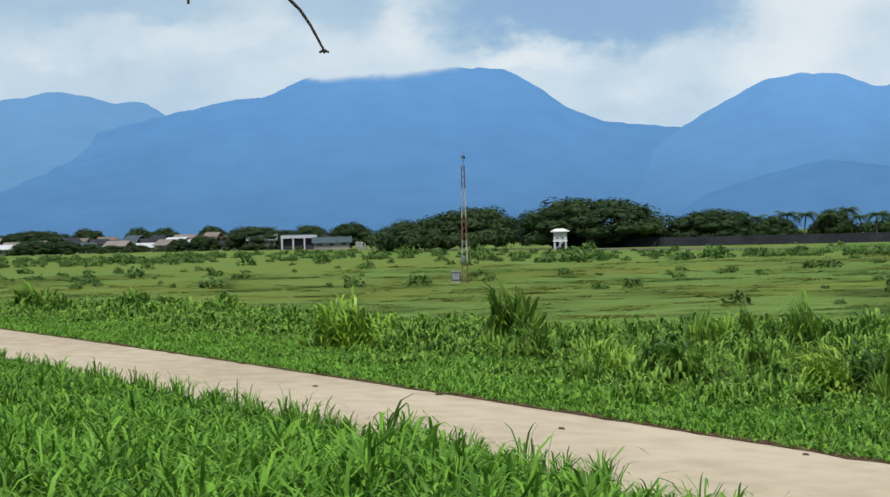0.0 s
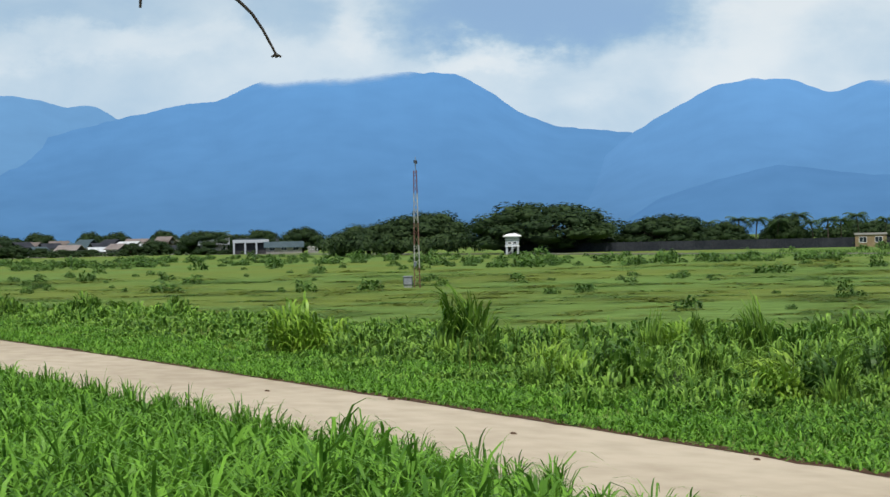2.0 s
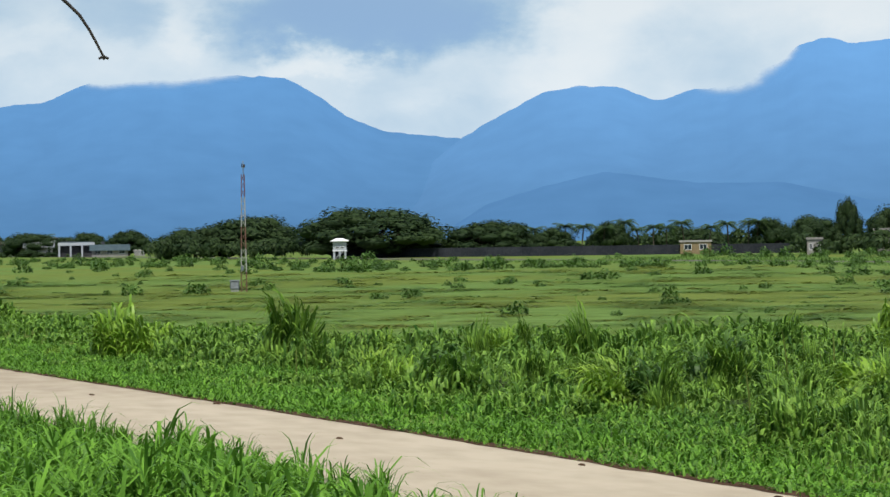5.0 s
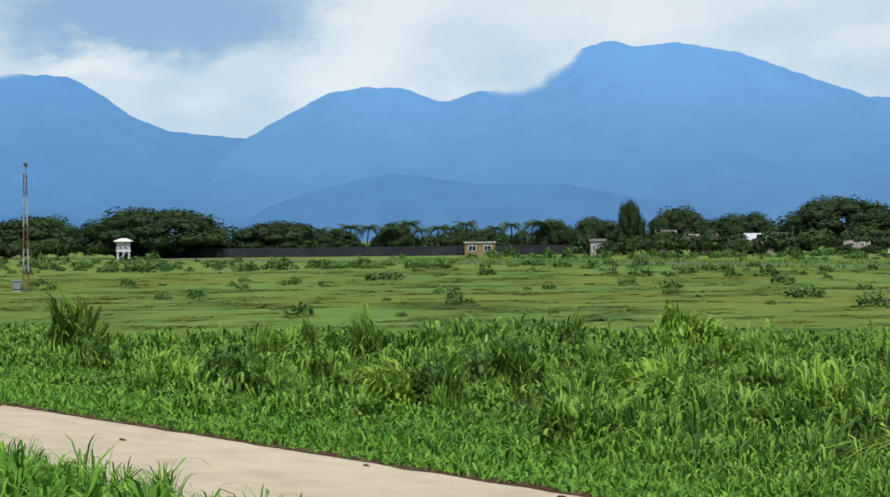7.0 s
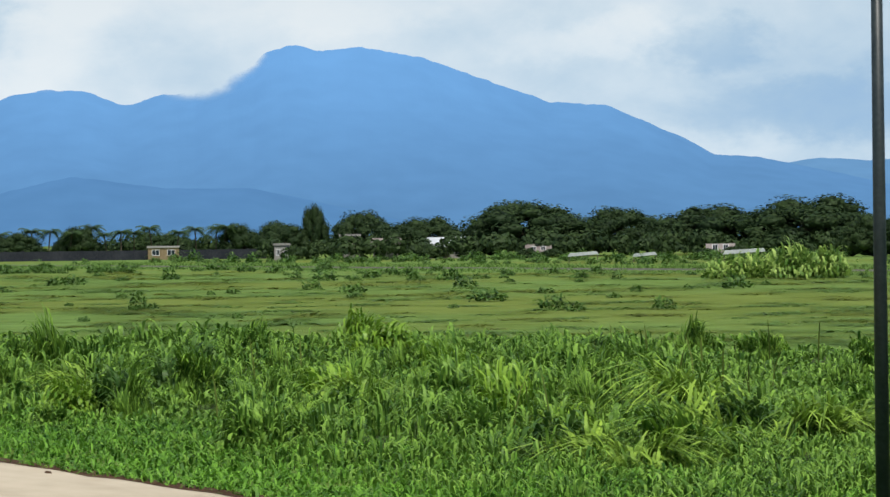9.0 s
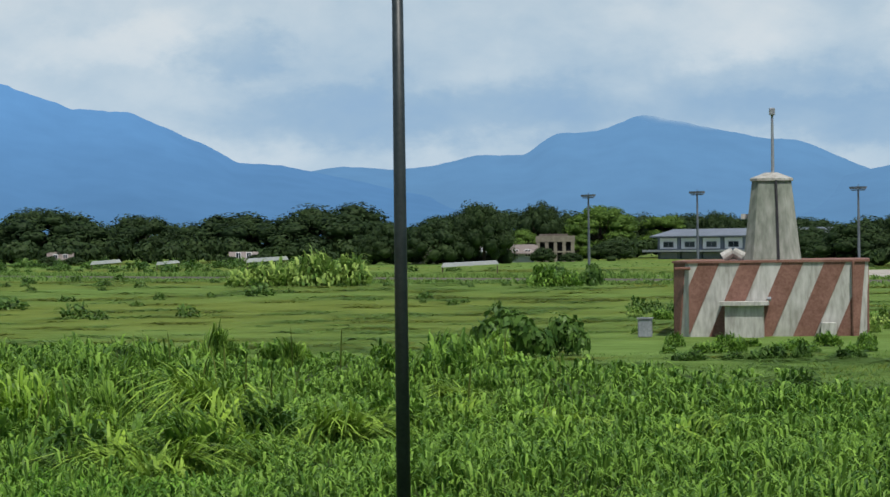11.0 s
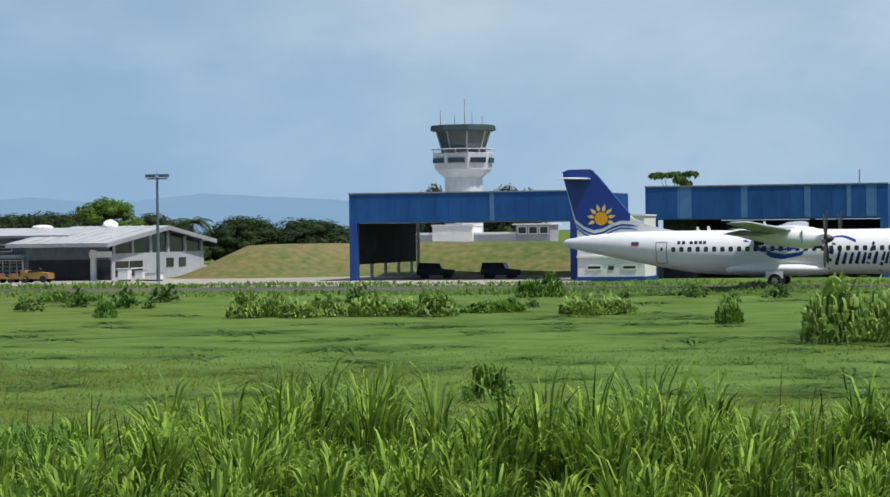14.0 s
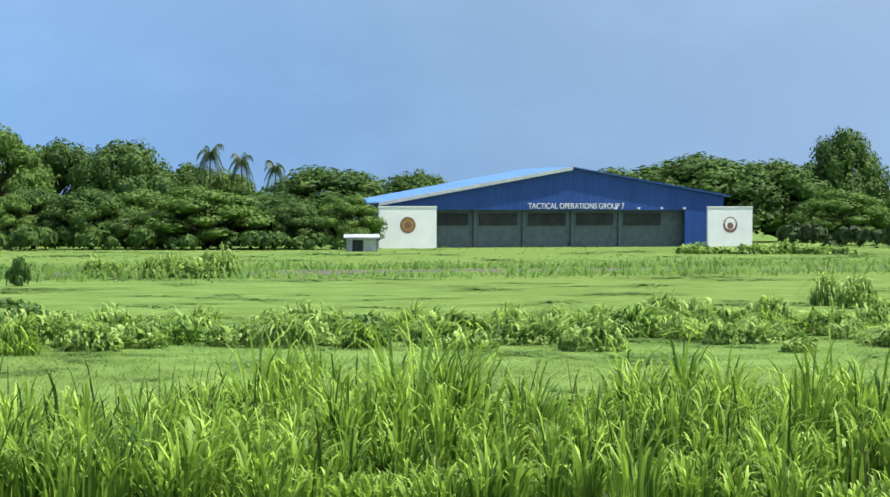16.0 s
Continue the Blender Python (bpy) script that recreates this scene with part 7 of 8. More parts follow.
        # livery: waves under the wing
        lo = [(-2.1, 3.12), (-1.2, 2.55), (-0.3, 2.05), (0.4, 1.94), (1.5, 2.15), (2.7, 2.75)]
        hi = [(-2.0, 3.20), (-1.1, 2.76), (-0.2, 2.38), (0.5, 2.26), (1.5, 2.40), (2.75, 2.85)]
        skin_band(lo, hi, side, "livery_blue", "wave", fus)
        stroke((-1.5, 2.72), (2.7, 2.95), 0.05, 0.16, side, "livery_blue", "wave", fus, -0.26, 12)
        stroke((2.9, 3.0), (5.0, 3.05), 0.04, 0.18, side, "livery_blue", "wave", fus, 0.34, 10)
        # the name as plain slanted bars of its size and colour
        for x, z0, z1, w in ((3.15, 1.30, 2.95, 0.34), (3.75, 1.55, 2.50, 0.22), (4.20, 1.62, 2.35, 0.24), (4.62, 1.62, 2.35, 0.22), (5.02, 1.62, 2.40, 0.24), (5.42, 1.62, 2.35, 0.22), (5.72, 1.62, 3.0, 0.22),
                             (6.12, 1.62, 2.38, 0.24), (6.45, 1.15, 2.38, 0.22), (6.85, 1.62, 2.38, 0.20), (7.12, 1.62, 3.0, 0.22), (7.55, 1.62, 2.32, 0.22), (7.95, 1.62, 2.85, 0.24)):
            stroke((x, z0), (x + 0.30 * (z1 - z0), z1), w, w * 0.7, side, "name_navy", "name_bar", fus, 0.0, 3)
        for bx in (-6.35, -6.05, -5.55, -5.25, -4.95, -4.68):
            stroke((bx, 3.05), (bx + 0.2, 3.05), 0.2, 0.2, side, "prop", "registration_bar", fus, 0, 2)
        stroke((-9.4, 3.05), (-8.9, 3.05), 0.15, 0.15, side, "livery_blue", "flag", fus)
        stroke((-9.4, 2.92), (-8.9, 2.92), 0.12, 0.12, side, "livery_red", "flag", fus)
        stroke((11.1, 2.2), (11.5, 2.1), 0.14, 0.1, side, "livery_blue", "nose_mark", fus)
    part("nose_gear_leg", tube((10.6, 0, 1.1), (10.75, 0, 0.45), 0.09, 0.08, 8), "steel", t)
    part("nose_gear_door", box(10.2, 10.9, -0.28, -0.25, 0.7, 1.1), "jet_white", t)
    # fin, its blue field and emblem
    fin = part("fin", prism([(-6.2, 3.72), (-7.8, 4.02), (-9.4, 4.62), (-11.75, 7.4), (-12.1, 7.68), (-14.0, 7.68), (-13.95, 7.2), (-12.95, 3.3), (-9.5, 3.4)], -0.15, 0.15, "y"), "jet_white", t, "white base of the tail fin")
    wave = [(-9.6, 4.48), (-10.2, 4.52), (-10.8, 4.32), (-11.4, 4.02), (-12.0, 3.92), (-12.6, 4.15), (-13.2, 4.62)]
    blue = [(-13.2, 4.62), (-13.96, 7.3), (-14.02, 7.72), (-12.08, 7.72), (-11.72, 7.44), (-9.6, 4.90)] + wave[:-1]
    part("fin_field", prism(blue, -0.165, 0.165, "y"), "livery_blue", fin, "deep blue fin paint")
    for off, wd in ((-0.22, 0.12), (-0.45, 0.09)):
        up = [(x, z + off) for x, z in wave]
        dn = [(x, z + off - wd) for x, z in wave[::-1]]
        bm = prism([(-9.0, 4.35 + off)] + up + dn, -0.168, 0.168, "y")
        part("fin_wave", bm, "livery_blue", fin)
    for side in (-1, 1):
        e = (-11.5, 4.66)
        y0, y1 = sorted((side * 0.160, side * 0.18))
        bm = prism([(e[0] + 0.44 * math.cos(a), e[1] + 0.44 * math.sin(a)) for a in [k * math.pi / 8 for k in range(16)]], y0, y1, "y")
        part("sun_disc", bm, "livery_gold", fin, "golden sun emblem")
        for k in range(8):
            a = radians(-22 + k * 32)
            c, s = math.cos(a), math.sin(a)
            pts = [(0.50, -0.07), (0.66, -0.125), (0.98, 0), (0.66, 0.125), (0.50, 0.07)]
            part("sun_ray", prism([(e[0] + u * c - v * s, e[1] + u * s + v * c) for u, v in pts], y0, y1, "y"), "livery_pale", fin)
        rings = [[(le + px, side * y, z + pz) for px, pz in airfoil(ch, th)] for y, le, ch, th, z in ((0, -12.1, 1.75, 0.18, 7.22), (3.4, -12.6, 1.1, 0.12, 7.22), (3.65, -12.75, 0.8, 0.05, 7.22))]
        part("stabilizer", loft(rings), "jet_white", t, smooth=True)
    part("fin_tip", prism([(-11.9, 7.68), (-12.2, 7.86), (-13.6, 7.86), (-14.05, 7.68)], -0.2, 0.2, "y"), "livery_blue", fin)
    for x, z in ((7.4, 3.8), (-1.0, 4.05), (-4.6, 3.8), (-5.3, 3.75)):
        part("antenna", prism([(x, z - 0.1), (x + 0.3, z - 0.1), (x + 0.12, z + 0.3), (x, z + 0.3)], -0.03, 0.03, "y"), "jet_white", t)


aircraft()


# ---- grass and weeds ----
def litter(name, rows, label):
    """A thin uneven dark sheet, painted as the shade under tall grass, between two edges."""
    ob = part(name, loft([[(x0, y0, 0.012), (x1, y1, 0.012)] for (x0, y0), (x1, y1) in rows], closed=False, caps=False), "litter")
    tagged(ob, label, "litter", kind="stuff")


litter("grass_litter", [(pol(a, 30), pol(a, float(np.interp(a, [36, 45, 50, 60, 75, 90, 112], [38, 42, 45, 46, 45, 47, 47])) + 0.6 * math.sin(a * 1.7) + 0.4 * math.sin(a * 4.1))) for a in np.arange(35, 112, 0.5)], "dark sheet painted as shade under the tall grass")
litter("grass_litter", [((x, 0.5), (x, path_mid(x) - 3.05)) for x in np.arange(-112, -20, 2.0)], "dark sheet painted as shade under the verge grass")
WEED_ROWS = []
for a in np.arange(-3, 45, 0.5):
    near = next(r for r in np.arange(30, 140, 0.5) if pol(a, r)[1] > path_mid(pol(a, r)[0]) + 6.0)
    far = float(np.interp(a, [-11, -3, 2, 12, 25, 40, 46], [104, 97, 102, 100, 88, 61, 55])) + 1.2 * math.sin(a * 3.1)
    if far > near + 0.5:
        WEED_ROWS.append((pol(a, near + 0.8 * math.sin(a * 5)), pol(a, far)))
litter("grass_litter", WEED_ROWS, "dark sheet painted as shade under the weeds")


def ripple(x, y, k, seed):
    """Smooth patchiness between 0 and 1."""
    g = np.random.default_rng(seed)
    out = np.zeros_like(x)
    for i in range(7):
        a, ph, f = g.random() * 6.28, g.random() * 6.28, k * (0.5 + 1.6 * g.random())
        out += np.sin((x * np.cos(a) + y * np.sin(a)) * f + ph)
    return np.clip(0.5 + out / 7.0, 0, 1)


def blades(name, x, y, h, w, lean, mat, label, seed, z0=0.0, thin=False, obj=None, way=None, curl=False):
    """Grass blades as one mesh: each a tapering, bending strip."""
    g = np.random.default_rng(seed)
    n = len(x)
    th = g.random(n) * 2 * np.pi if way is None else way + g.normal(0, 0.5, n)
    ws = th + np.pi / 2 + g.normal(0, 0.5, n)
    d = np.stack([np.cos(th), np.sin(th), 0 * th], 1)
    s = np.stack([np.cos(ws), np.sin(ws), 0 * ws], 1)
    lean = lean * (0.4 + 1.2 * g.random(n))
    stops = ((0.0, 0.8), (0.48, 1.0), (0.82, 0.62)) if not thin else ((0.0, 1.0), (0.6, 0.8))
    if curl:
        stops = ((0.0, 0.85), (0.45, 1.0), (0.72, 0.85), (0.89, 0.5))
    cols = []
    for f, k in stops + ((1.0, 0.0),):
        off = lean * h * (f ** 3 if curl else f ** 2)
        z = z0 + h * (f - (0.80 * f ** 5 if curl else 0.62 * f ** 4) * np.minimum(lean, 1.3))
        p = np.stack([x, y, z], 1) + d * off[:, None]
        if k:
            half = (s * (w * k / 2)[:, None])
            cols += [p - half, p + half]
        else:
            cols.append(p)
    m = len(cols)
    v = np.stack(cols, 1).reshape(-1, 3)
    base = np.arange(n)[:, None] * m
    if thin:
        q = np.concatenate([base + [0, 1, 3, 2], base + [2, 3, 4]], 1)
        sizes = np.tile([4, 3], n)
    elif curl:
        q = np.concatenate([base + [0, 1, 3, 2], base + [2, 3, 5, 4], base + [4, 5, 7, 6], base + [6, 7, 8]], 1)
        sizes = np.tile([4, 4, 4, 3], n)
    else:
        q = np.concatenate([base + [0, 1, 3, 2], base + [2, 3, 5, 4], base + [4, 5, 6]], 1)
        sizes = np.tile([4, 4, 3], n)
    me = raw_mesh(name, v, q.ravel(), sizes, mat)
    if obj == "mesh":
        return me
    return tagged(new(name, me), label, "grass", kind="stuff")


def wedge(n, a0, a1, r0, r1, seed, power=1.0):
    g = np.random.default_rng(seed)
    az = radians(1) * (a0 + (a1 - a0) * g.random(n) - 75.5)
    u = g.random(n)
    r = (r0 ** power + (r1 ** power - r0 ** power) * u) ** (1 / power)
    return r * np.sin(az), r * np.cos(az), np.degrees(az) + 75.5, r


def tufted(x, y, per, spread, seed):
    """Several blades round each root."""
    g = np.random.default_rng(seed)
    x, y = np.repeat(x, per), np.repeat(y, per)
    return x + g.normal(0, spread, len(x)), y + g.normal(0, spread, len(y))



def polar(x, y):
    return np.degrees(np.arctan2(x, y)) + 75.5, np.hypot(x, y)


def stems(x, y, h, per, spread, seed, low=0.15):
    """Leaves set along upright stems: root, outward way, height of each leaf's foot and the stem's own height."""
    g = np.random.default_rng(seed)
    n = len(x) * per
    k = np.repeat(h, per)
    x, y = np.repeat(x, per), np.repeat(y, per)
    way = g.random(n) * 2 * np.pi
    q = spread * np.sqrt(g.random(n))
    z0 = k * (low + (0.72 - low) * g.random(n))
    return x + q * np.cos(way), y + q * np.sin(way), way, z0, k


def tussocks(x, y, high, per, radius, seed):
    """Blades that rise from the heart of each tussock and arch outwards; the outer ones are shorter."""
    g = np.random.default_rng(seed)
    n = len(x) * per
    k, rad = np.repeat(high, per), np.repeat(radius, per)
    q, way = np.sqrt(g.random(n)), g.random(n) * 2 * np.pi
    x, y = np.repeat(x, per) + rad * q * np.cos(way), np.repeat(y, per) + rad * q * np.sin(way)
    h = k * (1 - 0.45 * q ** 2) * (0.55 + 0.5 * g.random(n))
    return x, y, way, h


def verge():
    # broad-leaved grass on the near side of the path
    g = np.random.default_rng(101)
    x = -112 + 92 * g.random(15000)
    y = 0.5 + 15 * g.random(15000)
    az, r = polar(x, y)
    ok = (y < path_mid(x) - 2.95 - 0.15 * g.random(len(x))) & (r > 31) & (az > -12)
    x, y = x[ok], y[ok]
    keep = g.random(len(x)) < np.clip(50 / polar(x, y)[1], 0.3, 1)
    x, y = x[keep], y[keep]
    edge = np.clip((path_mid(x) - 2.8 - y) / 1.6, 0.35, 1)
    high = (0.34 + 0.62 * ripple(x, y, 0.9, 2)) * (0.5 + 0.9 * g.random(len(x)) ** 1.5) * edge * np.interp(x, [-100, -62, -50, -40], [0.7, 0.7, 0.85, 1.25])
    x, y, way, h = tussocks(x, y, high * 1.5, 10, 0.10 + 0.14 * g.random(len(x)), 1)
    ok = y < path_mid(x) - 2.72
    x, y, way, h = x[ok], y[ok], way[ok], h[ok]
    blades("near_verge_grass", x, y, h, 0.034 + 0.042 * g.random(len(x)), 0.66, "blade", "lush broad-bladed grass beside the path", 3, way=way, curl=True)
    # taller tufts at the path's near edge
    xs = np.concatenate([-64 + 22 * g.random(36), -49 + 17 * g.random(52), -112 + 50 * g.random(90)])
    x, y, way, h = tussocks(xs, path_mid(xs) - 2.90 - 0.5 * g.random(len(xs)), np.interp(xs, [-112, -66, -58], [0.3, 0.46, 0.72]) + 0.65 * g.random(len(xs)) ** 2, 18, 0.20 + 0 * xs, 61)
    blades("edge_tufts", x, y, h, 0.020 + 0.020 * g.random(len(x)), 0.5, "blade", "tall grass tufts at the path's near edge", 62, way=way, curl=True)
    # low turf beyond the path
    x = -140 + 120 * g.random(24000)
    y = path_mid(x) + 2.85 + 6.5 * g.random(len(x)) ** 1.3
    az, r = polar(x, y)
    ok = (az > -12) & (r < 150)
    x, y = tufted(x[ok], y[ok], 2, 0.12, 4)
    ok = y > path_mid(x) + 2.82
    x, y = x[ok], y[ok]
    far = np.clip((y - path_mid(x) - 2.8) / 5.0, 0, 1)
    h = (0.10 + 0.20 * ripple(x, y, 0.9, 5) + 0.16 * far) * (0.6 + 0.8 * g.random(len(x)))
    blades("path_edge_turf", x, y, h, 0.030 + 0.032 * g.random(len(x)), 0.9, "blade", "short turf along the path's far edge", 6)


verge()


def weeds():
    g = np.random.default_rng(7)
    # leafy weeds beyond the path, tallest where they stand in drifts
    x, y, az, r = wedge(30000, -11, 47, 36, 190, 8, 1.2)
    lim = np.interp(az, [-11, -6, -3, 2, 12, 25, 40, 47], [188, 170, 136, 110, 104, 90, 62, 55])
    ok = (y > path_mid(x) + 4.6 + 2.6 * g.random(len(x))) & (r < lim * (0.80 + 0.14 * ripple(x, y, 0.35, 78) + 0.16 * g.random(len(x))))
    x, y, az, r = x[ok], y[ok], az[ok], r[ok]
    xn, yn, azn, rn = wedge(7000, 20, 64, 35, 62, 88, 1.0)
    near = (rn < np.interp(azn, [20, 27, 40, 47, 52, 58, 64], [62, 60, 58, 54, 50, 46, 42])) & (yn > path_mid(xn) + 5)
    x, y, az, r = np.append(x, xn[near]), np.append(y, yn[near]), np.append(az, azn[near]), np.append(r, rn[near])
    patch = ripple(x, y, 0.55, 10)
    tall = np.interp(az, [-11, -2, 3, 14, 22, 30, 47], [0.46, 0.48, 0.62, 0.66, 0.56, 0.44, 0.42])
    rise = np.clip((y - path_mid(x) - 4.5) / 6.0, 0.35, 1) * np.clip((np.interp(az, [-11, -6, -3, 2, 12, 25, 40, 47], [188, 170, 136, 110, 104, 90, 66, 60]) - r) / 14 + 0.35, 0.45, 1)
    high = tall * rise * (0.40 + 1.15 * patch ** 1.4) * (0.65 + 0.6 * g.random(len(x)))
    x, y, way, z0, k = stems(x, y, high, 9, 0.20, 9)
    h = 0.18 + 0.40 * k * (0.5 + 0.9 * g.random(len(x)))
    r = np.hypot(x, y)
    blades("weed_band", x, y, h, (0.046 + 0.050 * g.random(len(x))) * np.clip(r / 75, 0.55, 1.7), 0.80, "weed", "dense leafy weeds and grass beyond the path", 11, z0=z0, way=way, curl=True)
    # tall foreground grass in tussocks
    x, y, az, r = wedge(1750, 34, 113, 34.5, 50, 12, 1.0)
    front = np.interp(az, [34, 45, 50, 60, 75, 90, 113], [38, 42, 46, 48, 47.5, 49, 49])
    ok = r < front * (0.93 + 0.10 * ripple(x, y, 0.5, 3))
    x, y, az, r = x[ok], y[ok], az[ok], r[ok]
    drift = ripple(x, y, 0.75, 14)
    tall = np.interp(az, [34, 44, 52, 60, 90, 113], [0.38, 0.75, 1.30, 1.45, 1.55, 1.55])
    high = tall * (0.35 + 1.25 * drift) * (0.62 + 0.65 * g.random(len(x)))
    x, y, way, h = tussocks(x, y, high, 66, 0.20 + 0.24 * g.random(len(x)), 13)
    blades("tall_grass", x, y, h, 0.026 + 0.036 * g.random(len(x)), 0.34, "tallblade", "tall bright foreground grass with arching blades", 15, way=way, curl=True)
    # seed stalks above it
    x, y, az, r = wedge(520, 44, 112, 36, 49, 16, 1.0)
    h = np.interp(az, [40, 50, 60, 112], [0.8, 1.2, 1.4, 1.6]) * (0.75 + 0.55 * g.random(len(x)) ** 2)
    blades("seed_stalks", x, y, h, 0.026 + 0.014 * g.random(len(x)), 0.16, "stalk", "dark upright seed stalks above the grass", 17)
    x, y, az, r = wedge(80, 1, 30, 50, 82, 18, 1.0)
    ok = y > path_mid(x) + 8
    h = 1.0 + 0.7 * g.random(ok.sum())
    blades("seed_stalks", x[ok], y[ok], h, 0.035 + 0.03 * g.random(ok.sum()), 0.2, "stalk", "dark upright seed stalks in the weeds", 19)


weeds()


def meadow():
    g = np.random.default_rng(20)
    for k, (n, r0, r1, mat, per, wd, hh) in enumerate(((14000, 46, 92, "low", 6, 0.026, 0.13), (9000, 52, 82, "olive", 5, 0.028, 0.22))):
        x, y, az, r = wedge(n, -12, 112, r0, r1, 21 + k, 1.0)
        ok = (y > path_mid(x) + 8) & (y < 158)
        if mat == "olive":
            ok &= (ripple(x, y, 0.10, 31) * np.exp(-0.5 * ((r - 66) / 9) ** 2) > 0.12) & (az > 34) & (az < 72)
        x, y = tufted(x[ok], y[ok], per, 0.20, 26 + k)
        patch = ripple(x, y, 0.25, 27 + k)
        h = hh * (0.35 + 1.1 * patch) * (0.5 + 0.9 * g.random(len(x)))
        blades("meadow_grass", x, y, h, wd * (0.6 + 0.8 * g.random(len(x))), 1.5, mat, "olive seeding meadow grass" if mat == "olive" else "rough green meadow grass", 30 + k, thin=True)
    # taller fringe before the runway and rough tufts far out
    x, y, az, r = wedge(16000, -12, 112, 140, 420, 40, 0.6)
    slab = (np.abs(x) < 6.5) & (y > 190)
    ok = ~slab & (((y < 166) & (y > 150)) | ((y > 178) & (y < 187.5)) | ((y > 178) & ((x < -192) | (x > -18)) & (y < 300)))
    x, y = x[ok], y[ok]
    r = np.hypot(x, y)
    h = (0.06 + 0.16 * ripple(x, y, 0.12, 41)) * (0.6 + 0.8 * g.random(len(x)))
    blades("far_meadow_grass", x, y, h, 0.0011 * r * (0.6 + 0.8 * g.random(len(x))), 1.6, "low", "far rough grass along the runway", 42, thin=True)


meadow()


def runway_fringe():
    """Taller grass along both edges of the runway."""
    g = np.random.default_rng(141)
    x = -430 + 560 * g.random(32000)
    near = g.random(len(x)) < 0.5
    y = np.where(near, 153 + 13 * g.random(len(x)) ** 0.6, 178.2 + 9.0 * g.random(len(x)))
    h = np.where(near, 0.50, np.where(x < -72, 0.85, 0.55)) * np.where(x > -10, 2.0, 1.0) * (0.4 + 0.7 * ripple(x, y, 0.3, 9)) * (0.6 + 0.7 * g.random(len(x)))
    blades("runway_fringe", x, y, h, 0.10 + 0.09 * g.random(len(x)), 0.9, "low", "rough grass along the runway's edges", 142, thin=True)


runway_fringe()


# ---- clumps and shrubs, one metre high and wide, to be scaled ----
def shrub_proto(seed, mat):
    g = np.random.default_rng(seed)
    cs, rs = [], []
    for i in range(9):
        a, q = i * 2.4, math.sqrt((i + 0.3) / 9)
        cs.append((0.38 * q * math.cos(a), 0.38 * q * math.sin(a), 0.55 - 0.30 * q + g.normal(0, 0.06)))
        rs.append(0.20 + 0.08 * g.random())
    v, l, s = leaf_cloud(cs, rs, 900 if mat == "shrub" else 1500, 0.05 if mat == "shrub" else 0.026, 1.0, seed, 0.5)
    v[:, 2] -= max(0.0, np.percentile(v[:, 2], 2))
    v[:, 2] = np.maximum(v[:, 2], 0) / v[:, 2].max()
    return raw_mesh("shrub", v, l, s, mat)


def clump_proto(seed, n, mat, lean, w, high=False):
    g = np.random.default_rng(seed)
    q = np.sqrt(g.random(n)) * 0.42
    a = g.random(n) * 6.28
    x, y = q * np.cos(a), q * np.sin(a)
    top = (1.0 - (q / 0.47) ** 3.2) * (0.62 + 0.5 * g.random(n)) if high else (1.0 - 4.2 * q ** 2) * (0.6 + 0.6 * g.random(n))
    z0 = top * 0.72 * g.random(n) if high else 0.0 * top
    h = np.maximum(top * (0.24 + 0.20 * g.random(n)), 0.15) if high else np.maximum(top, 0.25)
    return blades("grass_clump", x, y, h, w * (0.6 + 0.8 * g.random(n)), lean, mat, "", seed, z0=z0, obj="mesh", curl=True)


CLUMP = {"d": [shrub_proto(70 + k, "shrub") for k in range(4)], "y": [clump_proto(80 + k, 900, "shrub_yellow", 0.7, 0.032, True) for k in range(2)],
         "t": [clump_proto(90 + k, 420, "coarse", 0.42, 0.032) for k in range(4)], "r": [clump_proto(95 + k, 620, "reed", 0.52, 0.044, True) for k in range(4)],
         "w": [clump_proto(120 + k, 560, "weed", 0.60, 0.036, True) for k in range(3)]}
CLUMP["s"] = [clump_proto(130 + k, 110, "shrub", 0.9, 0.075, True) for k in range(4)]
CLUMP["e"] = [clump_proto(150 + k, 300, "reed", 0.75, 0.034) for k in range(4)]
CLUMP["k"] = [clump_proto(160 + k, 420, "shrub", 0.75, 0.045, True) for k in range(3)]
CLUMP["f"] = [clump_proto(170 + k, 300, "tallblade", 0.7, 0.030) for k in range(4)]
CLUMP["m"] = [clump_proto(140 + k, 46, "low", 1.5, 0.045) for k in range(3)]
CLUMP_SAYS = {"k": ("weed_clump", "dark green leafy weed clump beside the path", "weeds", "weed clumps"), "f": ("grass_clump", "bright fan of long arching grass", "grass clump", "tall grass clumps"), "e": ("reed_clump", "clump of long arching elephant grass", "reeds", "reed clumps"), "d": ("shrub", "dark green leafy shrub in the meadow", "shrub", "meadow shrubs"), "y": ("shrub", "yellow-green leafy shrub among the weeds", "shrub", "meadow shrubs"),
              "t": ("grass_clump", "tall upright clump of coarse grass", "grass clump", "tall grass clumps"), "w": ("weed_clump", "rounded clump of leafy yellow-green weeds", "weeds", "weed clumps"), "r": ("reed_clump", "broad clump of pale elephant grass", "reeds", "reed clumps")}
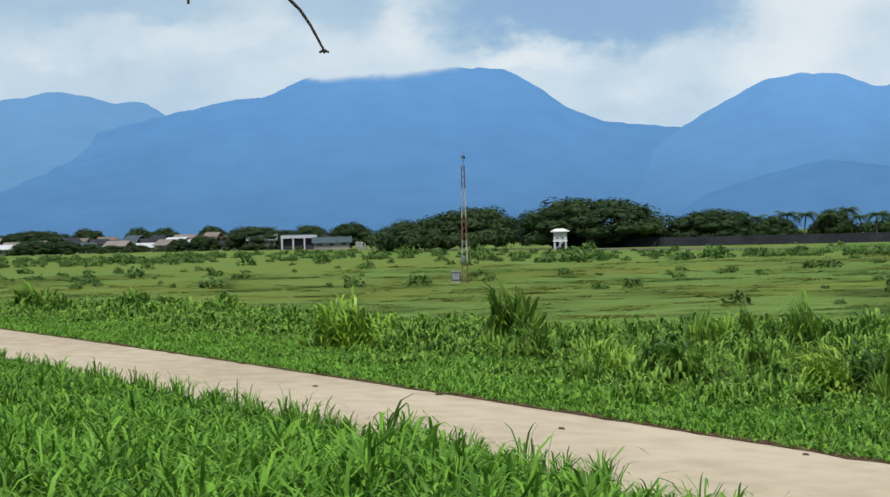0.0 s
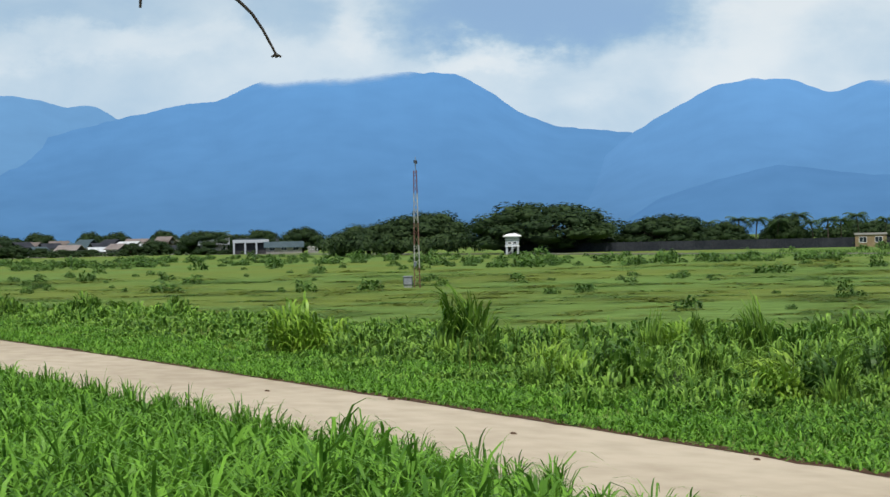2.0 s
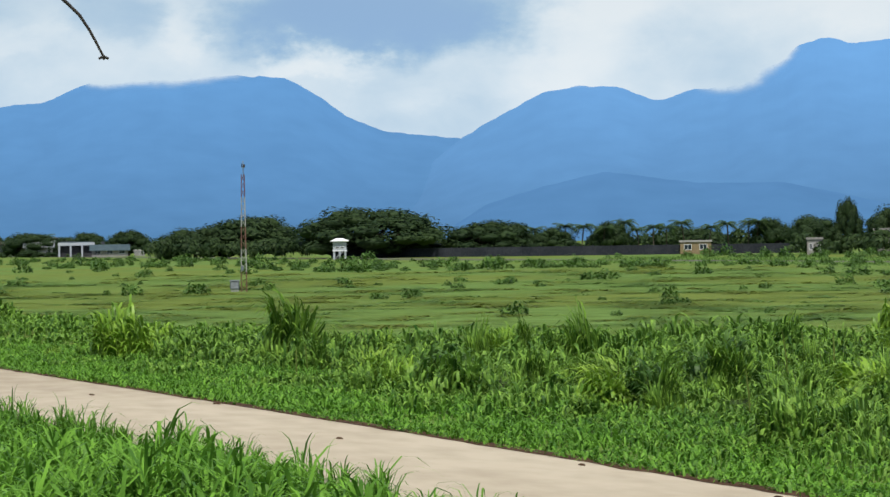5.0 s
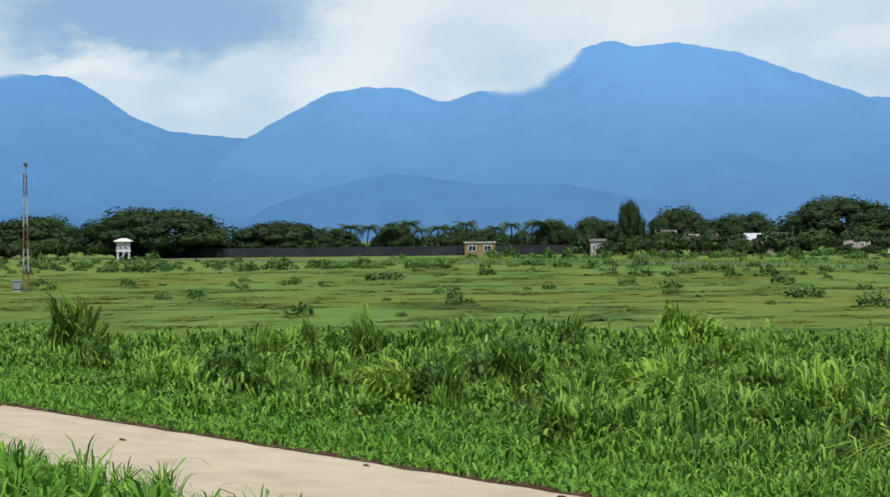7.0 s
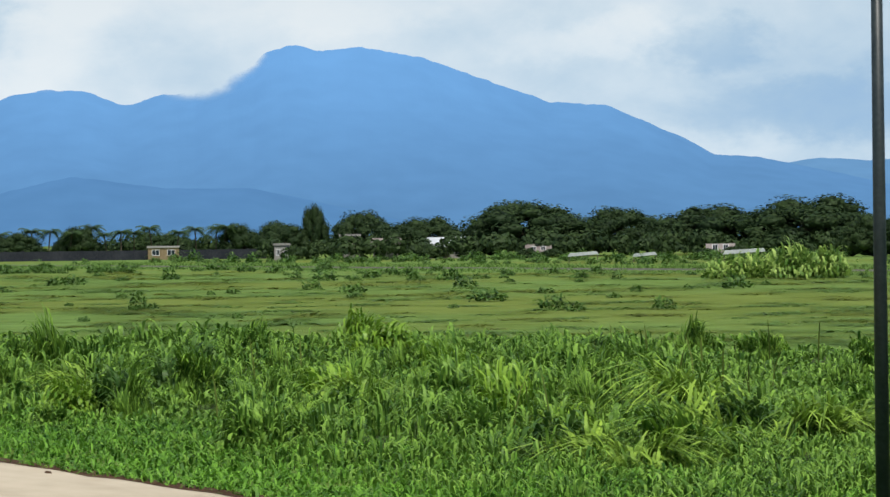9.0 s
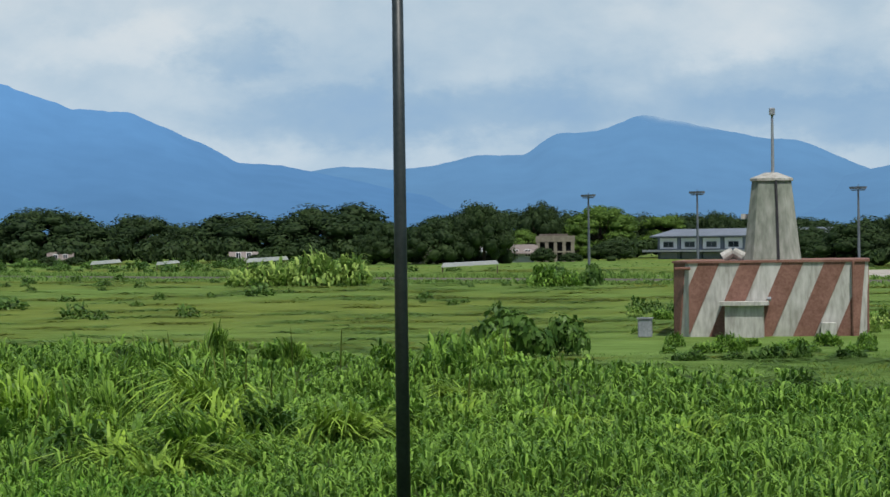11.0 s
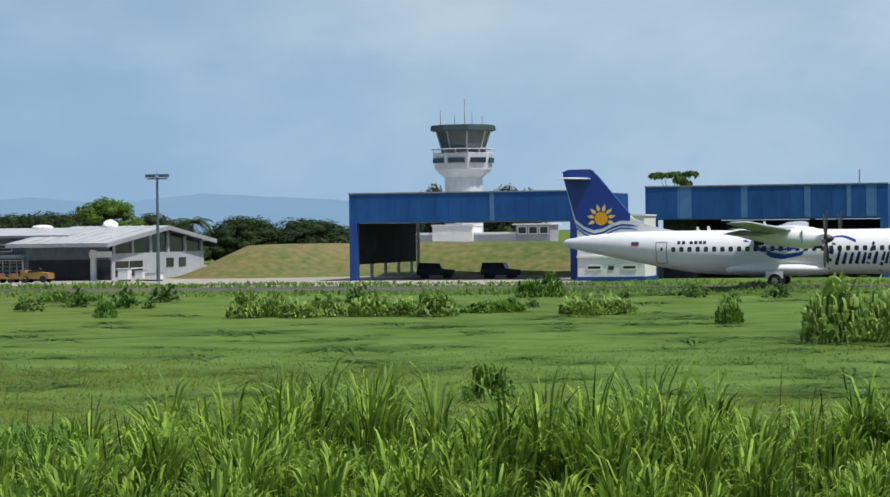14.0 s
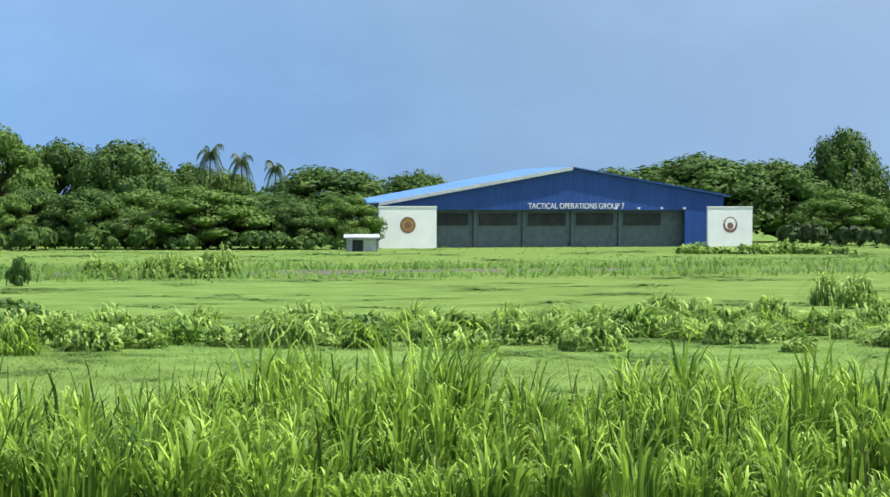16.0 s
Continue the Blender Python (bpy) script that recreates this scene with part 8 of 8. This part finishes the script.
CLUMPS_0 = [(-8.7, 157.0, 1.6, 3.2, 't'), (-8.5, 155.0, 1.8, 2.4, 'w'), (-6.6, 153.0, 1.3, 2.1, 'w'), (-5.9, 150.0, 0.9, 2.0, 't'), (-4.7, 150.0, 1.0, 2.1, 'w'), (-2.2, 93.0, 1.8, 2.5, 'y'), (1.4, 88.0, 2.2, 2.4, 't'), (4.6, 73.0, 1.1, 1.7, 'd'), (5.4, 80.0, 1.5, 1.0, 't'), (7.6, 75.0, 1.9, 1.4, 't'), (6.3, 84.0, 1.4, 0.9, 't'), (10.5, 67.0, 1.5, 1.8, 'd'), (13.5, 62.0, 1.0, 2.1, 'y'), (21.1, 54.0, 1.6, 1.9, 'f'), (19.1, 83.0, 0.9, 1.4, 'd'), (14.1, 69.0, 0.9, 1.7, 't')]
CLUMPS_1 = [(20.9, 58.0, 1.7, 2.4, 'f'), (23.0, 234.0, 3.0, 11.3, 'r'), (27.4, 90.0, 1.45, 2.5, 'd'), (28.6, 91.0, 1.2, 1.6, 'd'), (28.4, 217.0, 2.1, 3.7, 'w'), (26.6, 75.0, 0.7, 1.7, 'w'), (29.2, 220.0, 1.6, 1.9, 'd'), (26.8, 70.0, 0.7, 2.1, 'w'), (39.6, 115.0, 1.0, 4.1, 'w'), (42.6, 106.0, 1.1, 3.8, 'r'), (44.1, 97.0, 1.0, 2.9, 'r'), (37.4, 185.0, 0.9, 10.9, 'w'), (36.0, 183.0, 0.6, 2.3, 'w'), (45.7, 169.0, 0.9, 3.9, 'd'), (47.0, 175.0, 0.7, 1.5, 'w')]
CLUMPS_2 = [(57.3, 124.0, 1.2, 5.0, 'r'), (59.8, 124.0, 1.3, 4.4, 'r'), (61.7, 127.0, 0.8, 2.4, 'w'), (62.7, 154.0, 1.3, 2.3, 'w'), (63.9, 122.0, 0.9, 2.8, 'r'), (61.6, 62.0, 0.8, 1.4, 'w'), (52.8, 158.0, 0.7, 3.0, 'w'), (53.5, 127.0, 0.8, 1.3, 'w'), (70.3, 91.0, 2.1, 5.8, 'r'), (74.0, 88.0, 2.0, 3.7, 'r'), (77.0, 89.0, 2.2, 4.7, 'r'), (66.7, 110.0, 1.0, 1.4, 'w')]
CLUMPS_3 = [(83.1, 123.0, 1.9, 8.3, 'r'), (81.0, 113.0, 1.4, 4.8, 'r'), (82.4, 91.0, 1.0, 3.8, 'r'), (86.0, 87.0, 1.1, 3.3, 'r'), (80.3, 121.0, 1.8, 7.7, 'r'), (88.6, 80.0, 1.1, 5.1, 'r'), (91.2, 168.0, 1.8, 4.9, 'r'), (87.5, 150.0, 1.4, 1.3, 'd'), (93.4, 91.0, 1.0, 3.1, 'r'), (91.0, 167.0, 1.4, 5.6, 'r'), (97.3, 85.0, 1.1, 3.6, 'r'), (102.2, 96.0, 1.1, 5.1, 'r')]
CLUMPS_4 = [(71.3, 232.0, 1.4, 3.0, 'd'), (72.0, 230.0, 1.6, 3.0, 'd'), (72.7, 231.0, 1.2, 2.5, 'd'), (103.3, 267.0, 1.2, 16.9, 'r'), (92.8, 81.0, 0.9, 2.7, 'r'), (104.8, 92.0, 1.0, 3.3, 'r'), (89.5, 168.0, 1.2, 3.5, 'r'), (99.1, 91.0, 0.9, 3.1, 'r'), (87.4, 95.0, 0.9, 2.4, 'd'), (94.7, 85.0, 0.7, 2.1, 'd')]


CLUMPS_5 = [(14.0, 60.0, 1.2, 2.4, 'f'), (13.6, 61.0, 1.0, 2.0, 'f'), (8.1, 68.0, 1.2, 1.9, 'f'), (10.6, 66.0, 1.4, 1.6, 't'), (20.3, 44.0, 1.0, 1.6, 'f'), (21.2, 48.0, 1.4, 2.2, 'f'), (20.7, 46.0, 1.1, 1.8, 't'), (16.3, 66.0, 1.1, 1.8, 'f'), (3.2, 78.0, 1.1, 1.7, 'f'), (9.0, 61.0, 1.2, 1.8, 'k'), (4.5, 72.0, 0.9, 2.2, 'k'), (-1.4, 95.0, 1.2, 1.9, 'y'), (44.2, 43.0, 0.9, 1.8, 'f'), (51.2, 42.0, 1.0, 1.8, 'f'), (53.8, 43.0, 1.2, 2.2, 'f'), (54.8, 44.0, 1.2, 2.0, 'f'), (36.5, 46.0, 0.7, 1.6, 'f'), (38.3, 45.0, 0.8, 2.0, 'f'), (39.6, 46.0, 0.8, 1.6, 'f'), (26.3, 64.0, 0.8, 1.6, 'f'), (33.5, 66.0, 0.7, 1.5, 'k'), (17.2, 59.0, 1.3, 1.9, 'f'), (16.8, 60.0, 1.0, 1.6, 'k'), (23.7, 50.0, 1.2, 1.9, 'f'), (24.3, 51.0, 1.0, 1.6, 'f'), (19.1, 45.5, 1.0, 1.8, 'f'), (18.3, 47.0, 0.9, 1.6, 'k'), (14.6, 88.0, 1.2, 2.6, 'y'), (26.4, 55.0, 0.9, 1.6, 'f'), (22.2, 52.0, 1.0, 1.5, 'k'), (28.8, 52.0, 0.8, 1.6, 'f'), (31.4, 50.0, 0.8, 1.7, 'f')]


TURN = [0]


def clump(kind, az, r, h, w):
    TURN[0] += 1
    x, y = pol(az, r)
    name, label, cat, group = CLUMP_SAYS[kind]
    me = CLUMP[kind][TURN[0] % len(CLUMP[kind])]
    ob = new(name, me)
    deep = 0.7 if kind == "r" else 0.9
    ob.matrix_basis = pose(x, y, 0, 0, 0, 75.5 - az) @ Matrix.Diagonal((w, w * deep, h, 1)) @ Matrix.Rotation(TURN[0] * 1.9, 4, "Z")
    tagged(ob, label, cat, group)


for az, r, h, w, kind in CLUMPS_0 + CLUMPS_1 + CLUMPS_2 + CLUMPS_3 + CLUMPS_4 + CLUMPS_5:
    if kind == "d" and r < 85:
        kind, w = "k", 1.25 * w
    if kind in "rw" and w > 2.2:
        # a long mass of reeds is several clumps
        n = int(math.ceil(w / (1.5 if r < 180 else 3.0)))
        for i in range(n):
            f = (i + 0.5) / n - 0.5
            clump(kind, az + math.degrees(f * w / r), r + 1.1 * math.sin(i * 2.3), h * (0.86 + 0.2 * math.sin(i * 1.7 + az)) * 1.15, w / n * 1.9)
    else:
        clump(kind, az, r, h * (1.4 if kind == "t" else 1.2), w * 1.1)

for i in range(17):
    clump("wwk"[i % 3], 30.8 + 0.26 * i + 0.15 * math.sin(i * 5.1), 92 + 6.0 * math.sin(i * 2.1), 0.30 + 0.35 * math.sin(i * 1.3) ** 2, 0.8 + 0.8 * math.sin(i * 3.7) ** 2)

g_w = np.random.default_rng(56)
WEED_MOUNDS = []
for i in range(210):
    az = -4 + 33 * g_w.random()
    r = 48 + 52 * g_w.random()
    x, y = pol(az, r)
    if y < path_mid(x) + 6.5 or r > np.interp(az, [-4, 12, 25, 40, 46], [98, 98, 88, 64, 58]):
        continue
    big = float(np.interp(az, [-4, 3, 25, 46], [0.7, 1.15, 1.1, 0.8])) * (0.6 + 0.7 * g_w.random())
    kind = "wtwwwyw"[i % 7]
    hh, ww = big * (1.3 if kind == "t" else 0.7 + 0.25 * (i % 3)), big * (0.9 if kind == "t" else 1.4)
    if kind == "w":
        WEED_MOUNDS.append((x, y, hh, ww, i))
    else:
        clump(kind, az, r, hh, ww)

g_s = np.random.default_rng(55)
FAR_SHRUBS = []
for i in range(820):
    az = -10 + (46 if i % 4 else 118) * g_s.random()
    r = 130 + 450 * g_s.random() ** 0.75 if az < 30 else 108 + 48 * g_s.random()
    x, y = pol(az, r)
    if 160 < y < 190 or y > 300 or y < path_mid(max(x, -190)) + 14 or ripple(np.array([x]), np.array([y]), 0.035, 57)[0] < 0.42:
        continue
    s = 0.4 + 0.9 * g_s.random() ** 2
    hh, ww = s * 0.85 * (1 + (r / 300) ** 2 * 0.45), s * (0.9 + 0.9 * g_s.random()) * (1 + r / 340)
    if r < 135 and i % 2:
        clump("wrrw"[i % 4], az, r, hh * 0.9, ww * 0.9)
    elif r >= 135:
        FAR_SHRUBS.append((x, y, hh, ww, i))

for i in range(520):
    az = -9.5 + 34 * g_s.random() ** 1.4
    r = (440 if az < 0 else 330) + (260 if az < 0 else 150) * g_s.random()
    x, y = pol(az, r)
    if 160 < y < 190 or y > 330:
        continue
    s = 0.6 + 0.8 * g_s.random() ** 2
    FAR_SHRUBS.append((x, y, 1.25 * s, 2.6 * s * (0.7 + 0.7 * g_s.random()), i))

for a0, a1, r0, h0, n in ((79.5, 85.6, 117, 1.6, 30), (82.5, 108.0, 86, 1.0, 120), (104.0, 112.0, 120, 1.5, 12)):
    for i in range(n):
        a = a0 + (a1 - a0) * (i + 0.9 * g_s.random()) / n
        s = 0.55 + 0.75 * g_s.random() ** 1.4 + 0.18 * math.sin(a * 2.9) + 0.12 * math.sin(a * 6.7)
        clump("erfrw"[i % 5], a, r0 + g_s.normal(0, 3.8), h0 * s * (1.25 if i % 5 in (0, 2) else 0.85), 1.2 + 1.3 * g_s.random())



def joined(name, kind, spots, label, category, mat):
    """Many small plants too dense to count, as one mesh."""
    vs, ls, sz, base = [], [], [], 0
    for x, y, h, w, i in spots:
        me = CLUMP[kind][i % len(CLUMP[kind])]
        v = np.empty(len(me.vertices) * 3, dtype=np.float32)
        me.vertices.foreach_get("co", v)
        p = v.reshape(-1, 3)
        l = np.empty(len(me.loops), dtype=np.int32)
        me.loops.foreach_get("vertex_index", l)
        n = np.empty(len(me.polygons), dtype=np.int32)
        me.polygons.foreach_get("loop_total", n)
        c, s = math.cos(i * 1.7), math.sin(i * 1.7)
        vs.append(np.stack([x + w * (p[:, 0] * c - p[:, 1] * s), y + w * (p[:, 0] * s + p[:, 1] * c), h * p[:, 2]], 1))
        ls.append(l + base)
        sz.append(n)
        base += len(p)
    me = raw_mesh(name, np.concatenate(vs), np.concatenate(ls), np.concatenate(sz), mat)
    tagged(new(name, me), label, category, kind="stuff")


LOW_TUFTS = []
for i in range(3600):
    az = -10 + 122 * g_s.random()
    r = 60 * (330 / 60) ** g_s.random()
    x, y = pol(az, r)
    edge = float(np.interp(az, [-10, -3, 2, 12, 25, 40, 50, 112], [180, 130, 105, 100, 86, 58, 52, 50]))
    if 164 < y < 180 or y > 300 or r < edge or (abs(x) < 7 and y > 188) or (y > 180 and -192 < x < -18):
        continue
    if (28.5 < az < 38 and 92 < r < 112) or (az > 36 and i % 3):
        continue
    k = 0.6 + 0.8 * g_s.random()
    LOW_TUFTS.append((x, y, k * (0.06 + 0.0009 * r), k * (0.9 + 0.012 * r), i))
joined("low_tufts", "m", [q for q in LOW_TUFTS if q[4] % 2 and q[0] < -60], "soft low tufts of seeding olive grass", "grass", "olive")
joined("low_tufts", "m", [q for q in LOW_TUFTS if not (q[4] % 2 and q[0] < -60)], "soft low tufts of meadow grass", "grass", "low")
joined("far_shrubs", "s", FAR_SHRUBS, "small dark shrubs scattered over the far meadow", "shrubs", "shrub")
joined("weed_mounds", "w", WEED_MOUNDS, "leafy yellow-green weeds growing in mounds", "weeds", "weed")


# ---- twig against the sky ----
def twig():
    o = Vector((-11, -4, 0))

    def sky_point(az, el, r=10.0):
        x, y = pol(az - 0.91, r)
        return Vector((x, y, 4 + r * math.tan(radians(el)))) - o
    line = [sky_point(-2.85, 5.75), sky_point(-2.71, 5.43), sky_point(-2.29, 5.06), sky_point(-2.05, 4.82), sky_point(-1.83, 4.48), sky_point(-1.68, 4.19), sky_point(-1.56, 3.95)]
    tw = None
    for i, (a, b) in enumerate(zip(line, line[1:])):
        p = part("twig", tube(a, b, 0.0075 - 0.0005 * i, 0.007 - 0.0005 * i, 7), "twig", limb)
    for q in (sky_point(-1.66, 3.90), sky_point(-1.45, 3.90), sky_point(-1.55, 3.88)):
        part("twig_bud", tube(line[-1], q, 0.006, 0.004, 6), "twig", limb)
    part("twig", tube(sky_point(-4.35, 5.7), sky_point(-4.40, 4.98), 0.010, 0.005, 7), "twig", limb)
    part("twig", tube(tip, line[0], 0.012, 0.010, 7), "bark", limb)
    part("twig", tube(tip, sky_point(-4.35, 5.7), 0.014, 0.012, 7), "bark", limb)


twig()
